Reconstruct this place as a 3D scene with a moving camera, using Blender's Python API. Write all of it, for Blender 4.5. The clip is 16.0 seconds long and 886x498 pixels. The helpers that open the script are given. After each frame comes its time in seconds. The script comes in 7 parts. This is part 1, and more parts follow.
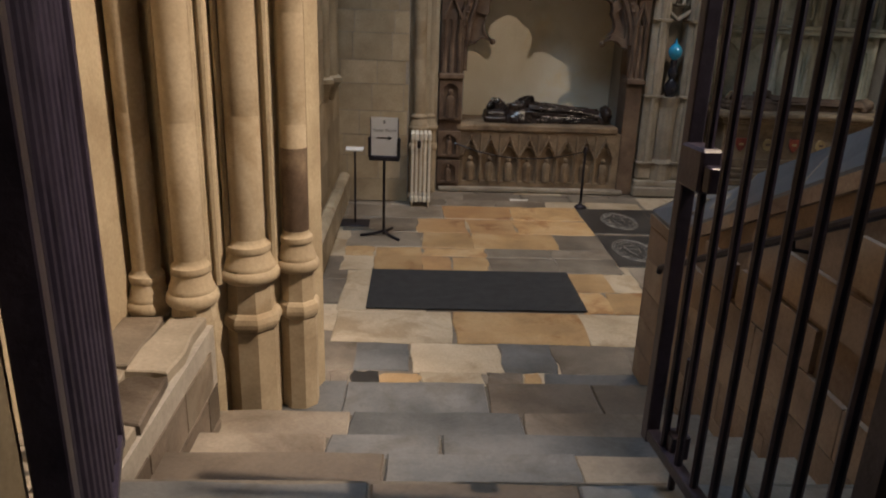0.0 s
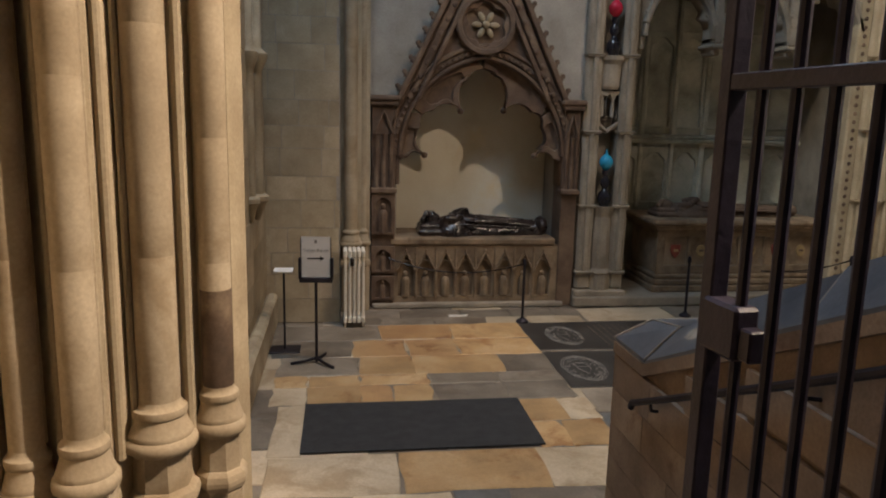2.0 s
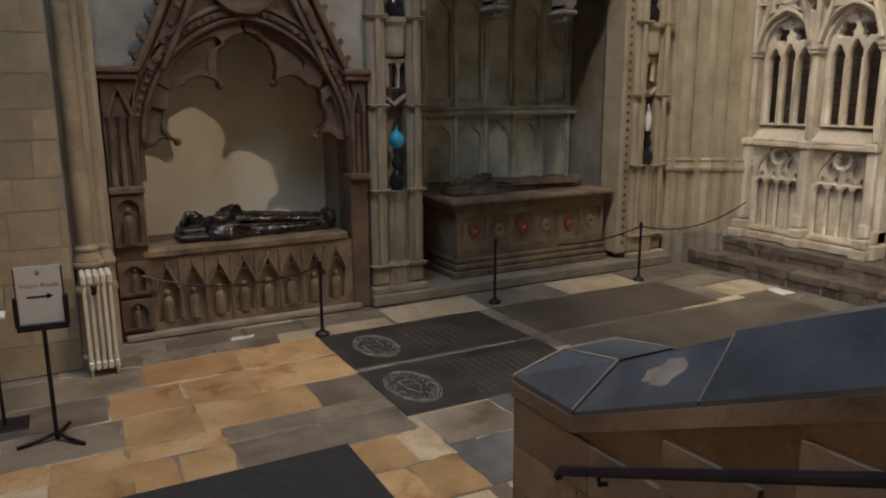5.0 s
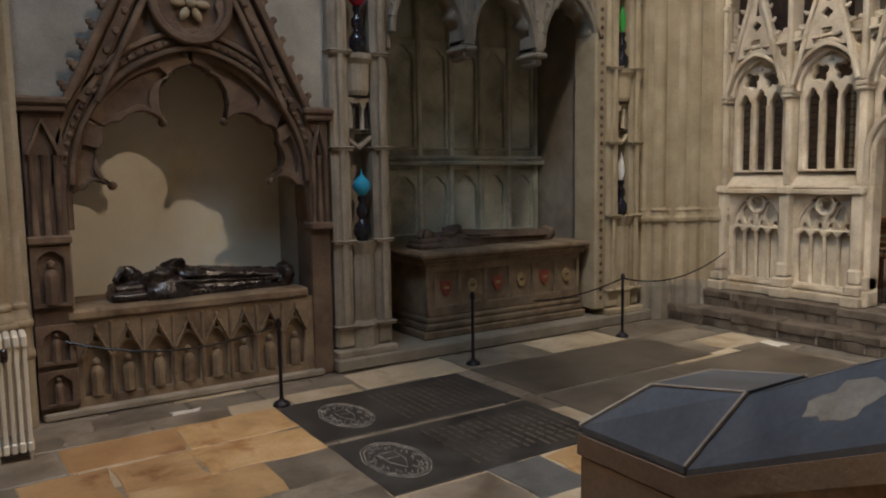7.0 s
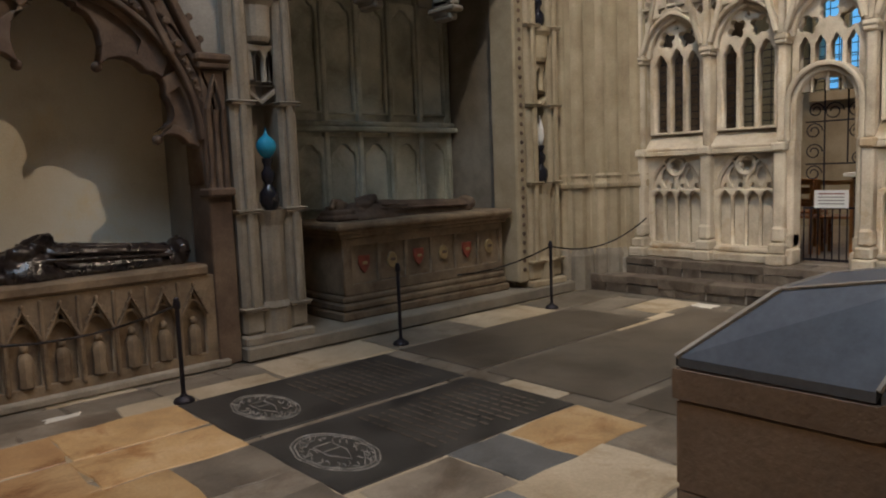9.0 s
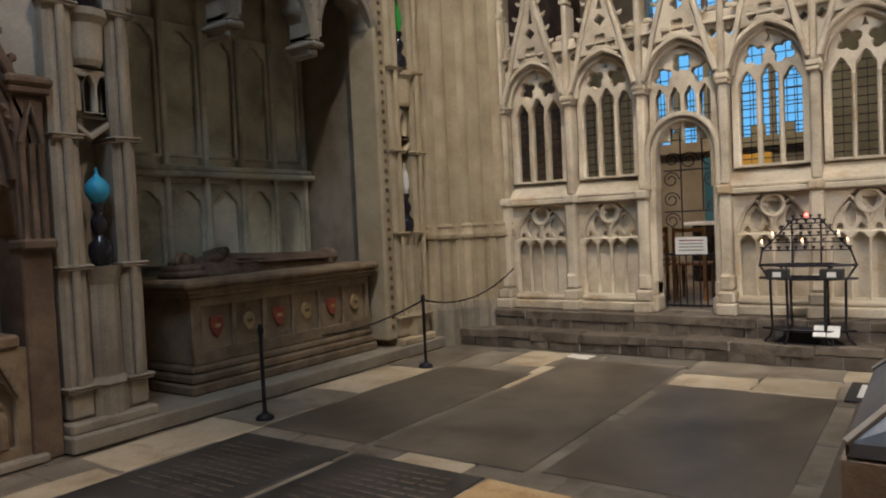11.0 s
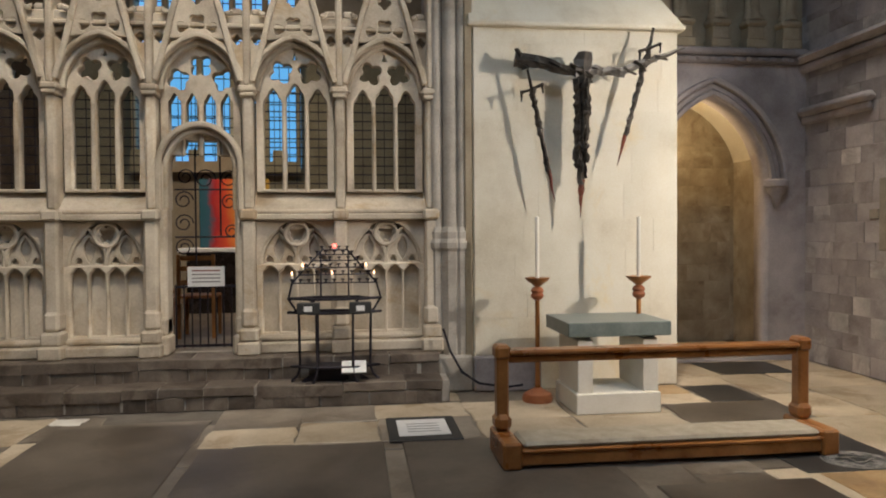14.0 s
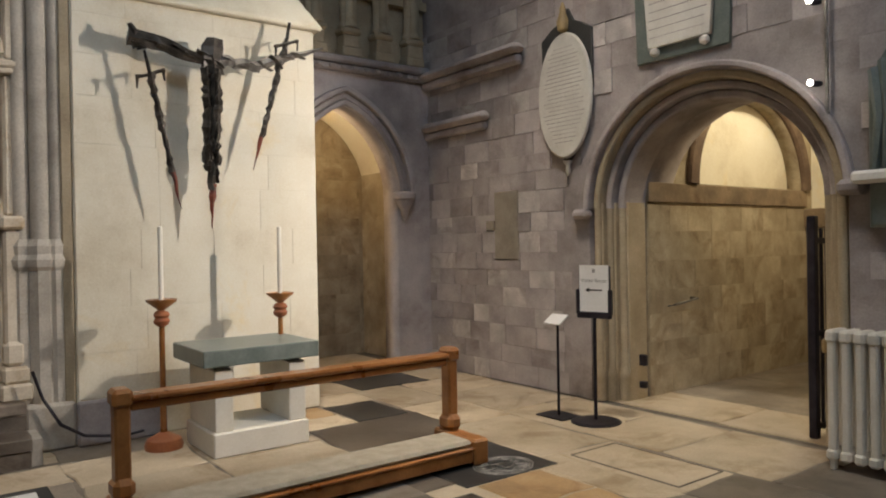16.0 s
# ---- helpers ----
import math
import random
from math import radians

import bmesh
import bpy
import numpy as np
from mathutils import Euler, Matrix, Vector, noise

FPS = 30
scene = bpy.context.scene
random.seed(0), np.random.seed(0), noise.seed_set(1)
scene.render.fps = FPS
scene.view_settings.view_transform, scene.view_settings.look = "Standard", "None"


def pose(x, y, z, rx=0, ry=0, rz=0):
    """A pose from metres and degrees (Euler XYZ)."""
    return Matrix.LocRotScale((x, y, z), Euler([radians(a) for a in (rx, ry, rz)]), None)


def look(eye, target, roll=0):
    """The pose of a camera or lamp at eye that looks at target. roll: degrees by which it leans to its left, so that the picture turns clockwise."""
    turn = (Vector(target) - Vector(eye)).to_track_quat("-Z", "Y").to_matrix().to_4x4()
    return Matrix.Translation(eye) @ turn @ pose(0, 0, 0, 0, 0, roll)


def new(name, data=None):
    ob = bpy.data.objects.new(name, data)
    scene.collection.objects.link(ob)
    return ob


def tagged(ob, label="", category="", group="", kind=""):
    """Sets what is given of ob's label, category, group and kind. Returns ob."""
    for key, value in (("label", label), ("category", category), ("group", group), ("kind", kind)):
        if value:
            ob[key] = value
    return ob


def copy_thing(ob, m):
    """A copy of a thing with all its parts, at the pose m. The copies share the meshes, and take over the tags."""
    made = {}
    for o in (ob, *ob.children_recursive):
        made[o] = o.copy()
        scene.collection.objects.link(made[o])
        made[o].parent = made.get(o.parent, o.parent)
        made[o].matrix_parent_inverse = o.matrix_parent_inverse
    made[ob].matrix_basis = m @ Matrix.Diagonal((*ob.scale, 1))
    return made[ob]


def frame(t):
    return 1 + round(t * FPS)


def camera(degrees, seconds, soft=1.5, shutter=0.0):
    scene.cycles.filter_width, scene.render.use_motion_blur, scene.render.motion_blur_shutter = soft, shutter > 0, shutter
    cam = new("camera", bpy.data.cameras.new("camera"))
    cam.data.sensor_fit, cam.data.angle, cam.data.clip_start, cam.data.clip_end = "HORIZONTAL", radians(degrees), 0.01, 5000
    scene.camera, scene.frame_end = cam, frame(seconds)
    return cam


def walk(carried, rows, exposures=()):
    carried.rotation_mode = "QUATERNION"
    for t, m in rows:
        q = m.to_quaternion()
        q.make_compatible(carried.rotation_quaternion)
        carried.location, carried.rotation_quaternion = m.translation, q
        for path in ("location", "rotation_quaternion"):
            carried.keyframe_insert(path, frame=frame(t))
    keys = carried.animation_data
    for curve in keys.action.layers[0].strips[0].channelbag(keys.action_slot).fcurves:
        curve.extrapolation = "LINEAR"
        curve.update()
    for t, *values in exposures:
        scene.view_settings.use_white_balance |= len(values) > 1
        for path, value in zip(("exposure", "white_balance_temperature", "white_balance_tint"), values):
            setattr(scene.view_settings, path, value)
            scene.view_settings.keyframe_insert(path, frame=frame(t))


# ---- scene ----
cam = camera(63.0, 16.0, 2.0)
PATH = [
    (0, (0.021, -0.01, 2.254), (0.104, 1.882, 1.611), 2.0),
    (0.5, (0.02, -0.008, 2.277), (0.139, 1.919, 1.753), 1.9),
    (1, (0.012, 0.035, 2.293), (0.177, 1.98, 1.858), 1.7),
    (1.5, (-0.015, 0.225, 2.288), (0.204, 2.175, 1.904), 1.5),
    (2, (-0.051, 0.464, 2.299), (0.228, 2.411, 1.937), 1.4),
    (2.5, (-0.145, 0.72, 2.275), (0.211, 2.656, 1.919), 1.3),
    (3, (-0.174, 0.961, 2.273), (0.281, 2.875, 1.913), 1.1),
    (3.5, (-0.158, 1.246, 2.27), (0.411, 3.127, 1.898), 1.3),
    (4, (-0.178, 1.476, 2.253), (0.532, 3.305, 1.868), 0.8),
    (4.5, (-0.172, 1.661, 2.245), (0.67, 3.429, 1.841), 0.0),
    (5, (-0.116, 1.838, 2.233), (0.809, 3.563, 1.823), -0.3),
    (7.3, (-0.032, 2.722, 1.802), (1.069, 4.381, 1.607), -1.3),
    (7.5, (-0.027, 2.796, 1.762), (1.089, 4.441, 1.544), -1.5),
    (8, (-0.001, 3.026, 1.697), (1.173, 4.626, 1.45), -1.8),
    (8.5, (0.049, 3.207, 1.599), (1.27, 4.772, 1.355), -1.7),
    (9, (0.093, 3.391, 1.519), (1.424, 4.868, 1.307), -2.2),
    (9.2, (0.096, 3.483, 1.468), (1.477, 4.915, 1.265), -2.2),
    (11.3, (0.404, 4.192, 1.444), (2.095, 5.259, 1.393), -2.5),
    (11.5, (0.471, 4.283, 1.441), (2.199, 5.29, 1.396), -2.2),
    (12, (0.608, 4.479, 1.418), (2.429, 5.305, 1.391), -1.2),
    (12.5, (0.759, 4.651, 1.44), (2.667, 5.252, 1.404), -1.0),
    (13, (0.897, 4.779, 1.455), (2.868, 5.12, 1.413), -1.0),
    (13.5, (1.089, 4.854, 1.456), (3.088, 4.914, 1.418), -0.7),
    (14, (1.224, 4.922, 1.474), (3.208, 4.677, 1.429), -0.4),
    (14.5, (1.397, 4.99, 1.466), (3.32, 4.444, 1.426), -0.2),
    (15, (1.573, 4.983, 1.448), (3.399, 4.167, 1.414), -0.3),
    (15.5, (1.769, 4.909, 1.448), (3.485, 3.882, 1.42), -0.6),
    (16, (1.946, 4.851, 1.442), (3.544, 3.649, 1.429), -1.0),
]
EXPOSURE = ((0.0, 0.12), (2.0, 0.16), (3.0, 0.1), (4.0, -0.05), (5.0, 0.04), (9.0, 0.02), (11.5, 0.18), (12.2, 0.13), (13.4, -0.06), (16.0, -0.08))
walk(cam, [(t, look(eye, target, roll)) for t, eye, target, roll in PATH], EXPOSURE)


# ---- world and lamps ----
def spot(name, eye, target, watts, colour, cone, blend=0.6, size=0.05):
    d = bpy.data.lights.new(name, "SPOT")
    d.energy, d.color, d.spot_size, d.spot_blend, d.shadow_soft_size = watts, colour, radians(cone), blend, size
    ob = new(name, d)
    ob.matrix_world = look(eye, target)
    return ob


def area(name, eye, target, watts, colour, sx, sy):
    d = bpy.data.lights.new(name, "AREA")
    d.energy, d.color, d.shape, d.size, d.size_y = watts, colour, "RECTANGLE", sx, sy
    ob = new(name, d)
    ob.matrix_world = look(eye, target)
    return ob


def point(name, eye, watts, colour, size=0.05):
    d = bpy.data.lights.new(name, "POINT")
    d.energy, d.color, d.shadow_soft_size = watts, colour, size
    ob = new(name, d)
    ob.location = eye
    return ob


world = bpy.data.worlds.new("dusk")
scene.world = world
world.use_nodes = True
sky = world.node_tree.nodes.new("ShaderNodeTexSky")
sky.sky_type, sky.sun_disc, sky.sun_elevation, sky.sun_rotation = "NISHITA", False, radians(3), radians(250)
bg = world.node_tree.nodes["Background"]
bg.inputs["Strength"].default_value = 0.15
world.node_tree.links.new(sky.outputs["Color"], bg.inputs["Color"])

WARM, WHITE, COOL = (1.0, 0.79, 0.595), (1.0, 0.87, 0.7), (0.6, 0.78, 1.0)
spot("tomb_spot", (4.71, 3.1, 8.22), (1.5, 9.2, 1.3), 780, WARM, 36, 0.8, 0.03)
spot("pier_spot", (4.2, 1.6, 8.0), (-0.95, 2.85, 1.3), 3900, WARM, 31, 0.9, 0.06)
spot("floor_spot", (2.2, 5.2, 9.6), (0.9, 6.2, 0.0), 1350, WARM, 47, 1.0, 0.2)
spot("screen_spot", (3.6, 5.4, 9.4), (8.1, 7.5, 1.6), 2150, WHITE, 52, 1.0, 0.15)
spot("sword_spot_upper", (4.4, 0.05, 3.03), (7.9, 2.9, 2.1), 510, (1.0, 0.9, 0.8), 70, 0.7, 0.02)
spot("sword_spot_lower", (4.4, 0.05, 2.48), (7.6, 2.7, 1.0), 110, (1.0, 0.9, 0.8), 70, 0.7, 0.02)
spot("east_floor_spot", (5.2, 3.5, 9.5), (6.2, 0.5, 0.3), 2150, WHITE, 45, 1.0, 0.2)
# Added overhead spot with no known lamp; brightens the middle of the floor.
spot("crossing_spot", (5.2, 4.4, 9.8), (5.5, 5.0, 0.0), 820, WHITE, 52, 1.0, 0.25)
# Unseen cool area light, added as ambient fill.
area("high_window", (-0.6, 5.2, 8.8), (4.5, 4.6, 1.0), 420, COOL, 3.0, 3.0)
point("niche_passage_lamp", (9.75, 1.05, 2.8), 18, (1.0, 0.76, 0.46), 0.1)
point("passage_lamp", (5.0, -2.3, 3.6), 130, (1.0, 0.87, 0.6), 0.15)
point("chapel_lamp", (11.2, 6.6, 4.6), 24, (1.0, 0.7, 0.45), 0.3)


# ---- materials ----
def mat(name, c1, c2, scale=3.0, rough=0.75, bump=0.15, c3=None, spread=0.12, metal=0.0, fine=60.0, emit=None, strength=0.0, jump=1.0, stain=None, reach=0.5):
    m = bpy.data.materials.new(name)
    m.use_nodes = True
    nt, b = m.node_tree, m.node_tree.nodes["Principled BSDF"]
    N, L = nt.nodes.new, nt.links.new
    co, info = N("ShaderNodeNewGeometry"), N("ShaderNodeObjectInfo")
    shift = N("ShaderNodeVectorMath")
    shift.operation = "MULTIPLY_ADD"
    shift.inputs[1].default_value = (37.0 * jump, 17.0 * jump, 53.0 * jump)
    L(info.outputs["Random"], shift.inputs[0])
    L(co.outputs["Position"], shift.inputs[2])
    n1, n2 = N("ShaderNodeTexNoise"), N("ShaderNodeTexNoise")
    for n, s, d in ((n1, scale, 6.0), (n2, fine, 4.0)):
        n.inputs["Scale"].default_value, n.inputs["Detail"].default_value, n.inputs["Roughness"].default_value = s, d, 0.6
        L(shift.outputs[0], n.inputs["Vector"])
    ramp = N("ShaderNodeValToRGB")
    e = ramp.color_ramp.elements
    e[0].position, e[1].position = 0.33, 0.68
    e[0].color, e[1].color = (*c1, 1), (*c2, 1)
    if c3:
        k = e.new(0.5)
        k.color = (*c3, 1)
    L(n1.outputs["Fac"], ramp.inputs["Fac"])
    mul = N("ShaderNodeMix")
    mul.data_type, mul.blend_type = "RGBA", "OVERLAY"
    mul.inputs["Factor"].default_value = 0.35
    L(ramp.outputs["Color"], mul.inputs["A"])
    L(n2.outputs["Color"], mul.inputs["B"])
    hsv = N("ShaderNodeHueSaturation")
    val = N("ShaderNodeMapRange")
    val.inputs["To Min"].default_value, val.inputs["To Max"].default_value = 1 - spread, 1 + spread
    L(info.outputs["Random"], val.inputs["Value"])
    L(val.outputs["Result"], hsv.inputs["Value"])
    hsv.inputs["Saturation"].default_value = 1.0
    bw = N("ShaderNodeRGBToBW")
    L(n2.outputs["Color"], bw.inputs["Color"])
    comb = N("ShaderNodeCombineColor")
    for k in ("Red", "Green", "Blue"):
        L(bw.outputs["Val"], comb.inputs[k])
    L(comb.outputs["Color"], mul.inputs["B"])
    L(mul.outputs["Result"], hsv.inputs["Color"])
    if stain:
        # blotchy discolouration with a shape of its own
        n3, edge, tint = N("ShaderNodeTexNoise"), N("ShaderNodeMapRange"), N("ShaderNodeMix")
        n3.inputs["Scale"].default_value, n3.inputs["Detail"].default_value, n3.inputs["Roughness"].default_value = scale * 0.9, 8.0, 0.68
        n3.inputs["Distortion"].default_value = 0.6
        far = N("ShaderNodeVectorMath")
        far.operation = "ADD"
        far.inputs[1].default_value = (11.3, 5.7, 8.1)
        L(shift.outputs[0], far.inputs[0])
        L(far.outputs[0], n3.inputs["Vector"])
        edge.inputs["From Min"].default_value, edge.inputs["From Max"].default_value = 1 - reach, 1.12 - reach
        edge.inputs["To Max"].default_value = 0.8
        L(n3.outputs["Fac"], edge.inputs["Value"])
        tint.data_type, tint.blend_type = "RGBA", "MULTIPLY"
        tint.inputs["B"].default_value = (*stain, 1)
        L(edge.outputs["Result"], tint.inputs["Factor"])
        L(mul.outputs["Result"], tint.inputs["A"])
        L(tint.outputs["Result"], hsv.inputs["Color"])
    L(hsv.outputs["Color"], b.inputs["Base Color"])
    rr = N("ShaderNodeMapRange")
    rr.inputs["To Min"].default_value, rr.inputs["To Max"].default_value = max(0.02, rough - 0.12), min(1.0, rough + 0.12)
    L(n1.outputs["Fac"], rr.inputs["Value"])
    L(rr.outputs["Result"], b.inputs["Roughness"])
    b.inputs["Metallic"].default_value = metal
    if bump:
        add = N("ShaderNodeMath")
        add.operation = "MULTIPLY_ADD"
        add.inputs[1].default_value = 0.35
        L(n2.outputs["Fac"], add.inputs[0])
        L(n1.outputs["Fac"], add.inputs[2])
        bp = N("ShaderNodeBump")
        bp.inputs["Strength"].default_value, bp.inputs["Distance"].default_value = bump, 0.02
        L(add.outputs[0], bp.inputs["Height"])
        L(bp.outputs["Normal"], b.inputs["Normal"])
    if emit:
        b.inputs["Emission Color"].default_value, b.inputs["Emission Strength"].default_value = (*emit, 1), strength
    return m


STONE = mat("warm_limestone", (0.30, 0.235, 0.155), (0.46, 0.38, 0.27), 2.2, 0.85, 0.35, (0.38, 0.31, 0.21))
SHAFTSTONE = mat("shaft_limestone", (0.29, 0.225, 0.15), (0.49, 0.41, 0.30), 1.7, 0.85, 0.14, (0.38, 0.305, 0.21), 0.02, jump=0.0, stain=(0.72, 0.66, 0.58), reach=0.47)
# Dark stone: sooty on the tomb, shade put into colour in chapel and passage.
STONE_DARK = mat("sooty_and_shaded_limestone", (0.066, 0.040, 0.028), (0.20, 0.138, 0.094), 3.0, 0.8, 0.4, (0.125, 0.081, 0.056))
CHESTSTONE = mat("tan_soiled_limestone", (0.13, 0.092, 0.06), (0.30, 0.222, 0.145), 3.0, 0.85, 0.4, (0.21, 0.153, 0.1), stain=(0.6, 0.52, 0.46), reach=0.48)
STONE_PALE = mat("pale_carved_limestone", (0.34, 0.285, 0.22), (0.64, 0.57, 0.465), 1.8, 0.85, 0.35, (0.52, 0.45, 0.355), stain=(0.78, 0.66, 0.50), reach=0.46)
PIERSTONE = mat("dusty_brown_limestone", (0.19, 0.16, 0.125), (0.34, 0.295, 0.24), 2.4, 0.85, 0.35, (0.26, 0.225, 0.18))
# Pier stone lightened so its colour carries the light on the shafts.
GREYPIER = mat("lit_pier_stone", (0.30, 0.268, 0.228), (0.56, 0.51, 0.44), 2.0, 0.85, 0.35, (0.43, 0.39, 0.335), 0.08, jump=0.0, stain=(0.7, 0.62, 0.54), reach=0.46)
STEPSTONE = mat("worn_brown_step_stone", (0.085, 0.066, 0.052), (0.205, 0.168, 0.135), 3.2, 0.6, 0.5, (0.135, 0.108, 0.086), 0.16, stain=(0.45, 0.4, 0.36), reach=0.5)
RUBBLE = mat("patched_limestone", (0.27, 0.215, 0.145), (0.49, 0.42, 0.31), 2.6, 0.9, 0.5, (0.38, 0.315, 0.22), 0.1, jump=0.1, stain=(0.62, 0.56, 0.5), reach=0.48)
# Recess stone is paler and greener to paint in haze and missing light.
RECESS = mat("hazed_recess_stone", (0.27, 0.265, 0.205), (0.62, 0.60, 0.49), 1.4, 0.9, 0.3, (0.44, 0.425, 0.34), stain=(0.6, 0.6, 0.56), reach=0.47)
STONE_GREY = mat("grey_ashlar", (0.22, 0.19, 0.186), (0.48, 0.428, 0.42), 1.5, 0.85, 0.4, (0.355, 0.314, 0.308), 0.1, stain=(0.7, 0.66, 0.64), reach=0.46)
PARAPET = mat("brown_parapet_stone", (0.18, 0.126, 0.088), (0.35, 0.262, 0.188), 2.0, 0.85, 0.4, (0.26, 0.187, 0.135), 0.06, stain=(0.6, 0.5, 0.45), reach=0.46)
STONE_LIMED = mat("lime_patched_ashlar", (0.34, 0.31, 0.30), (0.62, 0.57, 0.545), 2.6, 0.9, 0.4, (0.46, 0.42, 0.405), 0.12, stain=(0.62, 0.58, 0.56), reach=0.5)
# Dimness is put into the colour here, for the room's enclosing surfaces.
STONE_DIM = mat("dim_grey_green_stone", (0.15, 0.14, 0.115), (0.27, 0.25, 0.2), 2.2, 0.85, 0.3)
MORTAR = mat("lime_mortar", (0.26, 0.235, 0.205), (0.40, 0.365, 0.32), 6.0, 0.95, 0.3)
JOINT = mat("dirty_joint", (0.10, 0.085, 0.07), (0.17, 0.15, 0.125), 6.0, 0.95, 0.3)
PLASTER = mat("cream_limewash", (0.62, 0.55, 0.42), (0.80, 0.75, 0.63), 1.3, 0.9, 0.15, (0.75, 0.69, 0.56), 0.01, jump=0.0, stain=(1.0, 0.91, 0.72), reach=0.43)
RENDERED = mat("grey_plaster", (0.22, 0.2, 0.175), (0.36, 0.335, 0.30), 1.6, 0.9, 0.12)
FLAG_TAN = mat("tan_flagstone", (0.34, 0.215, 0.105), (0.52, 0.37, 0.21), 2.6, 0.55, 0.3, (0.45, 0.29, 0.14), 0.16, stain=(0.62, 0.45, 0.33), reach=0.47)
FLAG_RUST = mat("rust_stained_flagstone", (0.34, 0.19, 0.09), (0.50, 0.34, 0.18), 1.7, 0.55, 0.3, (0.44, 0.27, 0.13), 0.1, stain=(0.36, 0.2, 0.14), reach=0.45)
FLAG_CREAM = mat("cream_flagstone", (0.40, 0.32, 0.22), (0.57, 0.48, 0.36), 2.2, 0.55, 0.3, None, 0.14, stain=(0.68, 0.6, 0.5), reach=0.5)
FLAG_GREY = mat("grey_flagstone", (0.135, 0.112, 0.088), (0.30, 0.255, 0.205), 2.2, 0.5, 0.3, (0.205, 0.172, 0.138), 0.2, stain=(0.66, 0.6, 0.55), reach=0.5)
# Blue in this grey carries the cool light on shaded stairs and flags.
FLAG_BLUE = mat("blue_grey_cool_lit_flagstone", (0.078, 0.082, 0.086), (0.175, 0.176, 0.178), 2.4, 0.45, 0.25, None, 0.2, stain=(0.7, 0.66, 0.6), reach=0.48)
LEDGER = mat("black_ledger_stone", (0.024, 0.023, 0.023), (0.06, 0.056, 0.053), 3.0, 0.42, 0.15, None, 0.1)
LEDGER_GREY = mat("worn_grey_ledger", (0.068, 0.055, 0.044), (0.155, 0.127, 0.102), 1.8, 0.42, 0.25, None, 0.1, stain=(0.7, 0.66, 0.62))
CARVED = mat("pale_worn_carving", (0.08, 0.076, 0.07), (0.32, 0.3, 0.275), 14.0, 0.7, 0.2)
SLATE = mat("blue_slate", (0.055, 0.065, 0.085), (0.13, 0.145, 0.175), 2.5, 0.36, 0.08, None, 0.08, stain=(1.5, 1.45, 1.35), reach=0.42)
STAINED = mat("brown_stained_stone", (0.06, 0.04, 0.028), (0.25, 0.185, 0.125), 4.5, 0.7, 0.3, (0.12, 0.08, 0.055), stain=(0.55, 0.48, 0.42), reach=0.5)
# Slight purple-blue in the iron's base colour stands in for reflected light.
IRON = mat("black_iron", (0.016, 0.014, 0.02), (0.042, 0.037, 0.048), 8.0, 0.5, 0.15, None, 0.1, 0.6)
# Gate black is tinted purple to paint in the reflection on its bars.
GATESHEEN = mat("sheen_tinted_gate_black", (0.016, 0.013, 0.026), (0.042, 0.034, 0.06), 7.0, 0.42, 0.2, None, 0.1)
MATBLACK = mat("black_mat", (0.018, 0.019, 0.022), (0.035, 0.036, 0.04), 12.0, 0.9, 0.5, fine=220.0)
EFFIGY = mat("black_oak", (0.008, 0.006, 0.006), (0.03, 0.02, 0.018), 5.0, 0.27, 0.12)
OAK = mat("varnished_oak", (0.22, 0.075, 0.018), (0.43, 0.185, 0.055), 4.0, 0.3, 0.1)
CUSHION = mat("oatmeal_cushion", (0.42, 0.36, 0.27), (0.55, 0.49, 0.39), 9.0, 0.95, 0.3, fine=200.0)
PAPER = mat("white_paper", (0.72, 0.71, 0.70), (0.80, 0.79, 0.78), 3.0, 0.6, 0.0, None, 0.02)
INK = mat("black_ink", (0.02, 0.02, 0.02), (0.04, 0.04, 0.04), 5.0, 0.6, 0.0)
GREYINK = mat("grey_ink", (0.20, 0.19, 0.185), (0.30, 0.29, 0.28), 8.0, 0.7, 0.0)
RADIATOR = mat("cream_radiator_enamel", (0.62, 0.58, 0.50), (0.74, 0.70, 0.62), 3.0, 0.4, 0.05)
WHITESTONE = mat("white_altar_stone", (0.70, 0.66, 0.57), (0.82, 0.78, 0.70), 3.0, 0.8, 0.08)
GREENSTONE = mat("grey_green_marble", (0.10, 0.125, 0.115), (0.175, 0.2, 0.185), 4.0, 0.35, 0.1)
BRONZE = mat("dark_bronze", (0.03, 0.028, 0.026), (0.12, 0.105, 0.09), 9.0, 0.42, 0.4, None, 0.1, 0.7)
SILVERY = mat("worn_steel", (0.12, 0.11, 0.10), (0.32, 0.30, 0.28), 9.0, 0.55, 0.4, None, 0.1, 0.8)
REDTIP = mat("red_brown_patina", (0.10, 0.02, 0.012), (0.24, 0.06, 0.03), 8.0, 0.5, 0.2)
TERRACOTTA = mat("reddish_turned_wood", (0.30, 0.09, 0.035), (0.46, 0.17, 0.07), 6.0, 0.4, 0.1)
WAX = mat("candle_wax", (0.74, 0.70, 0.60), (0.82, 0.78, 0.69), 3.0, 0.5, 0.0)
MARBLE = mat("white_memorial_marble", (0.60, 0.57, 0.52), (0.74, 0.71, 0.66), 4.0, 0.5, 0.1)
BLACKGLASS = mat("black_glass", (0.008, 0.008, 0.012), (0.02, 0.02, 0.03), 3.0, 0.06, 0.0)
BLUEGLASS = mat("turquoise_glass", (0.01, 0.22, 0.42), (0.03, 0.34, 0.58), 3.0, 0.08, 0.0)
REDGLASS = mat("red_glass", (0.35, 0.01, 0.03), (0.5, 0.02, 0.06), 3.0, 0.08, 0.0)
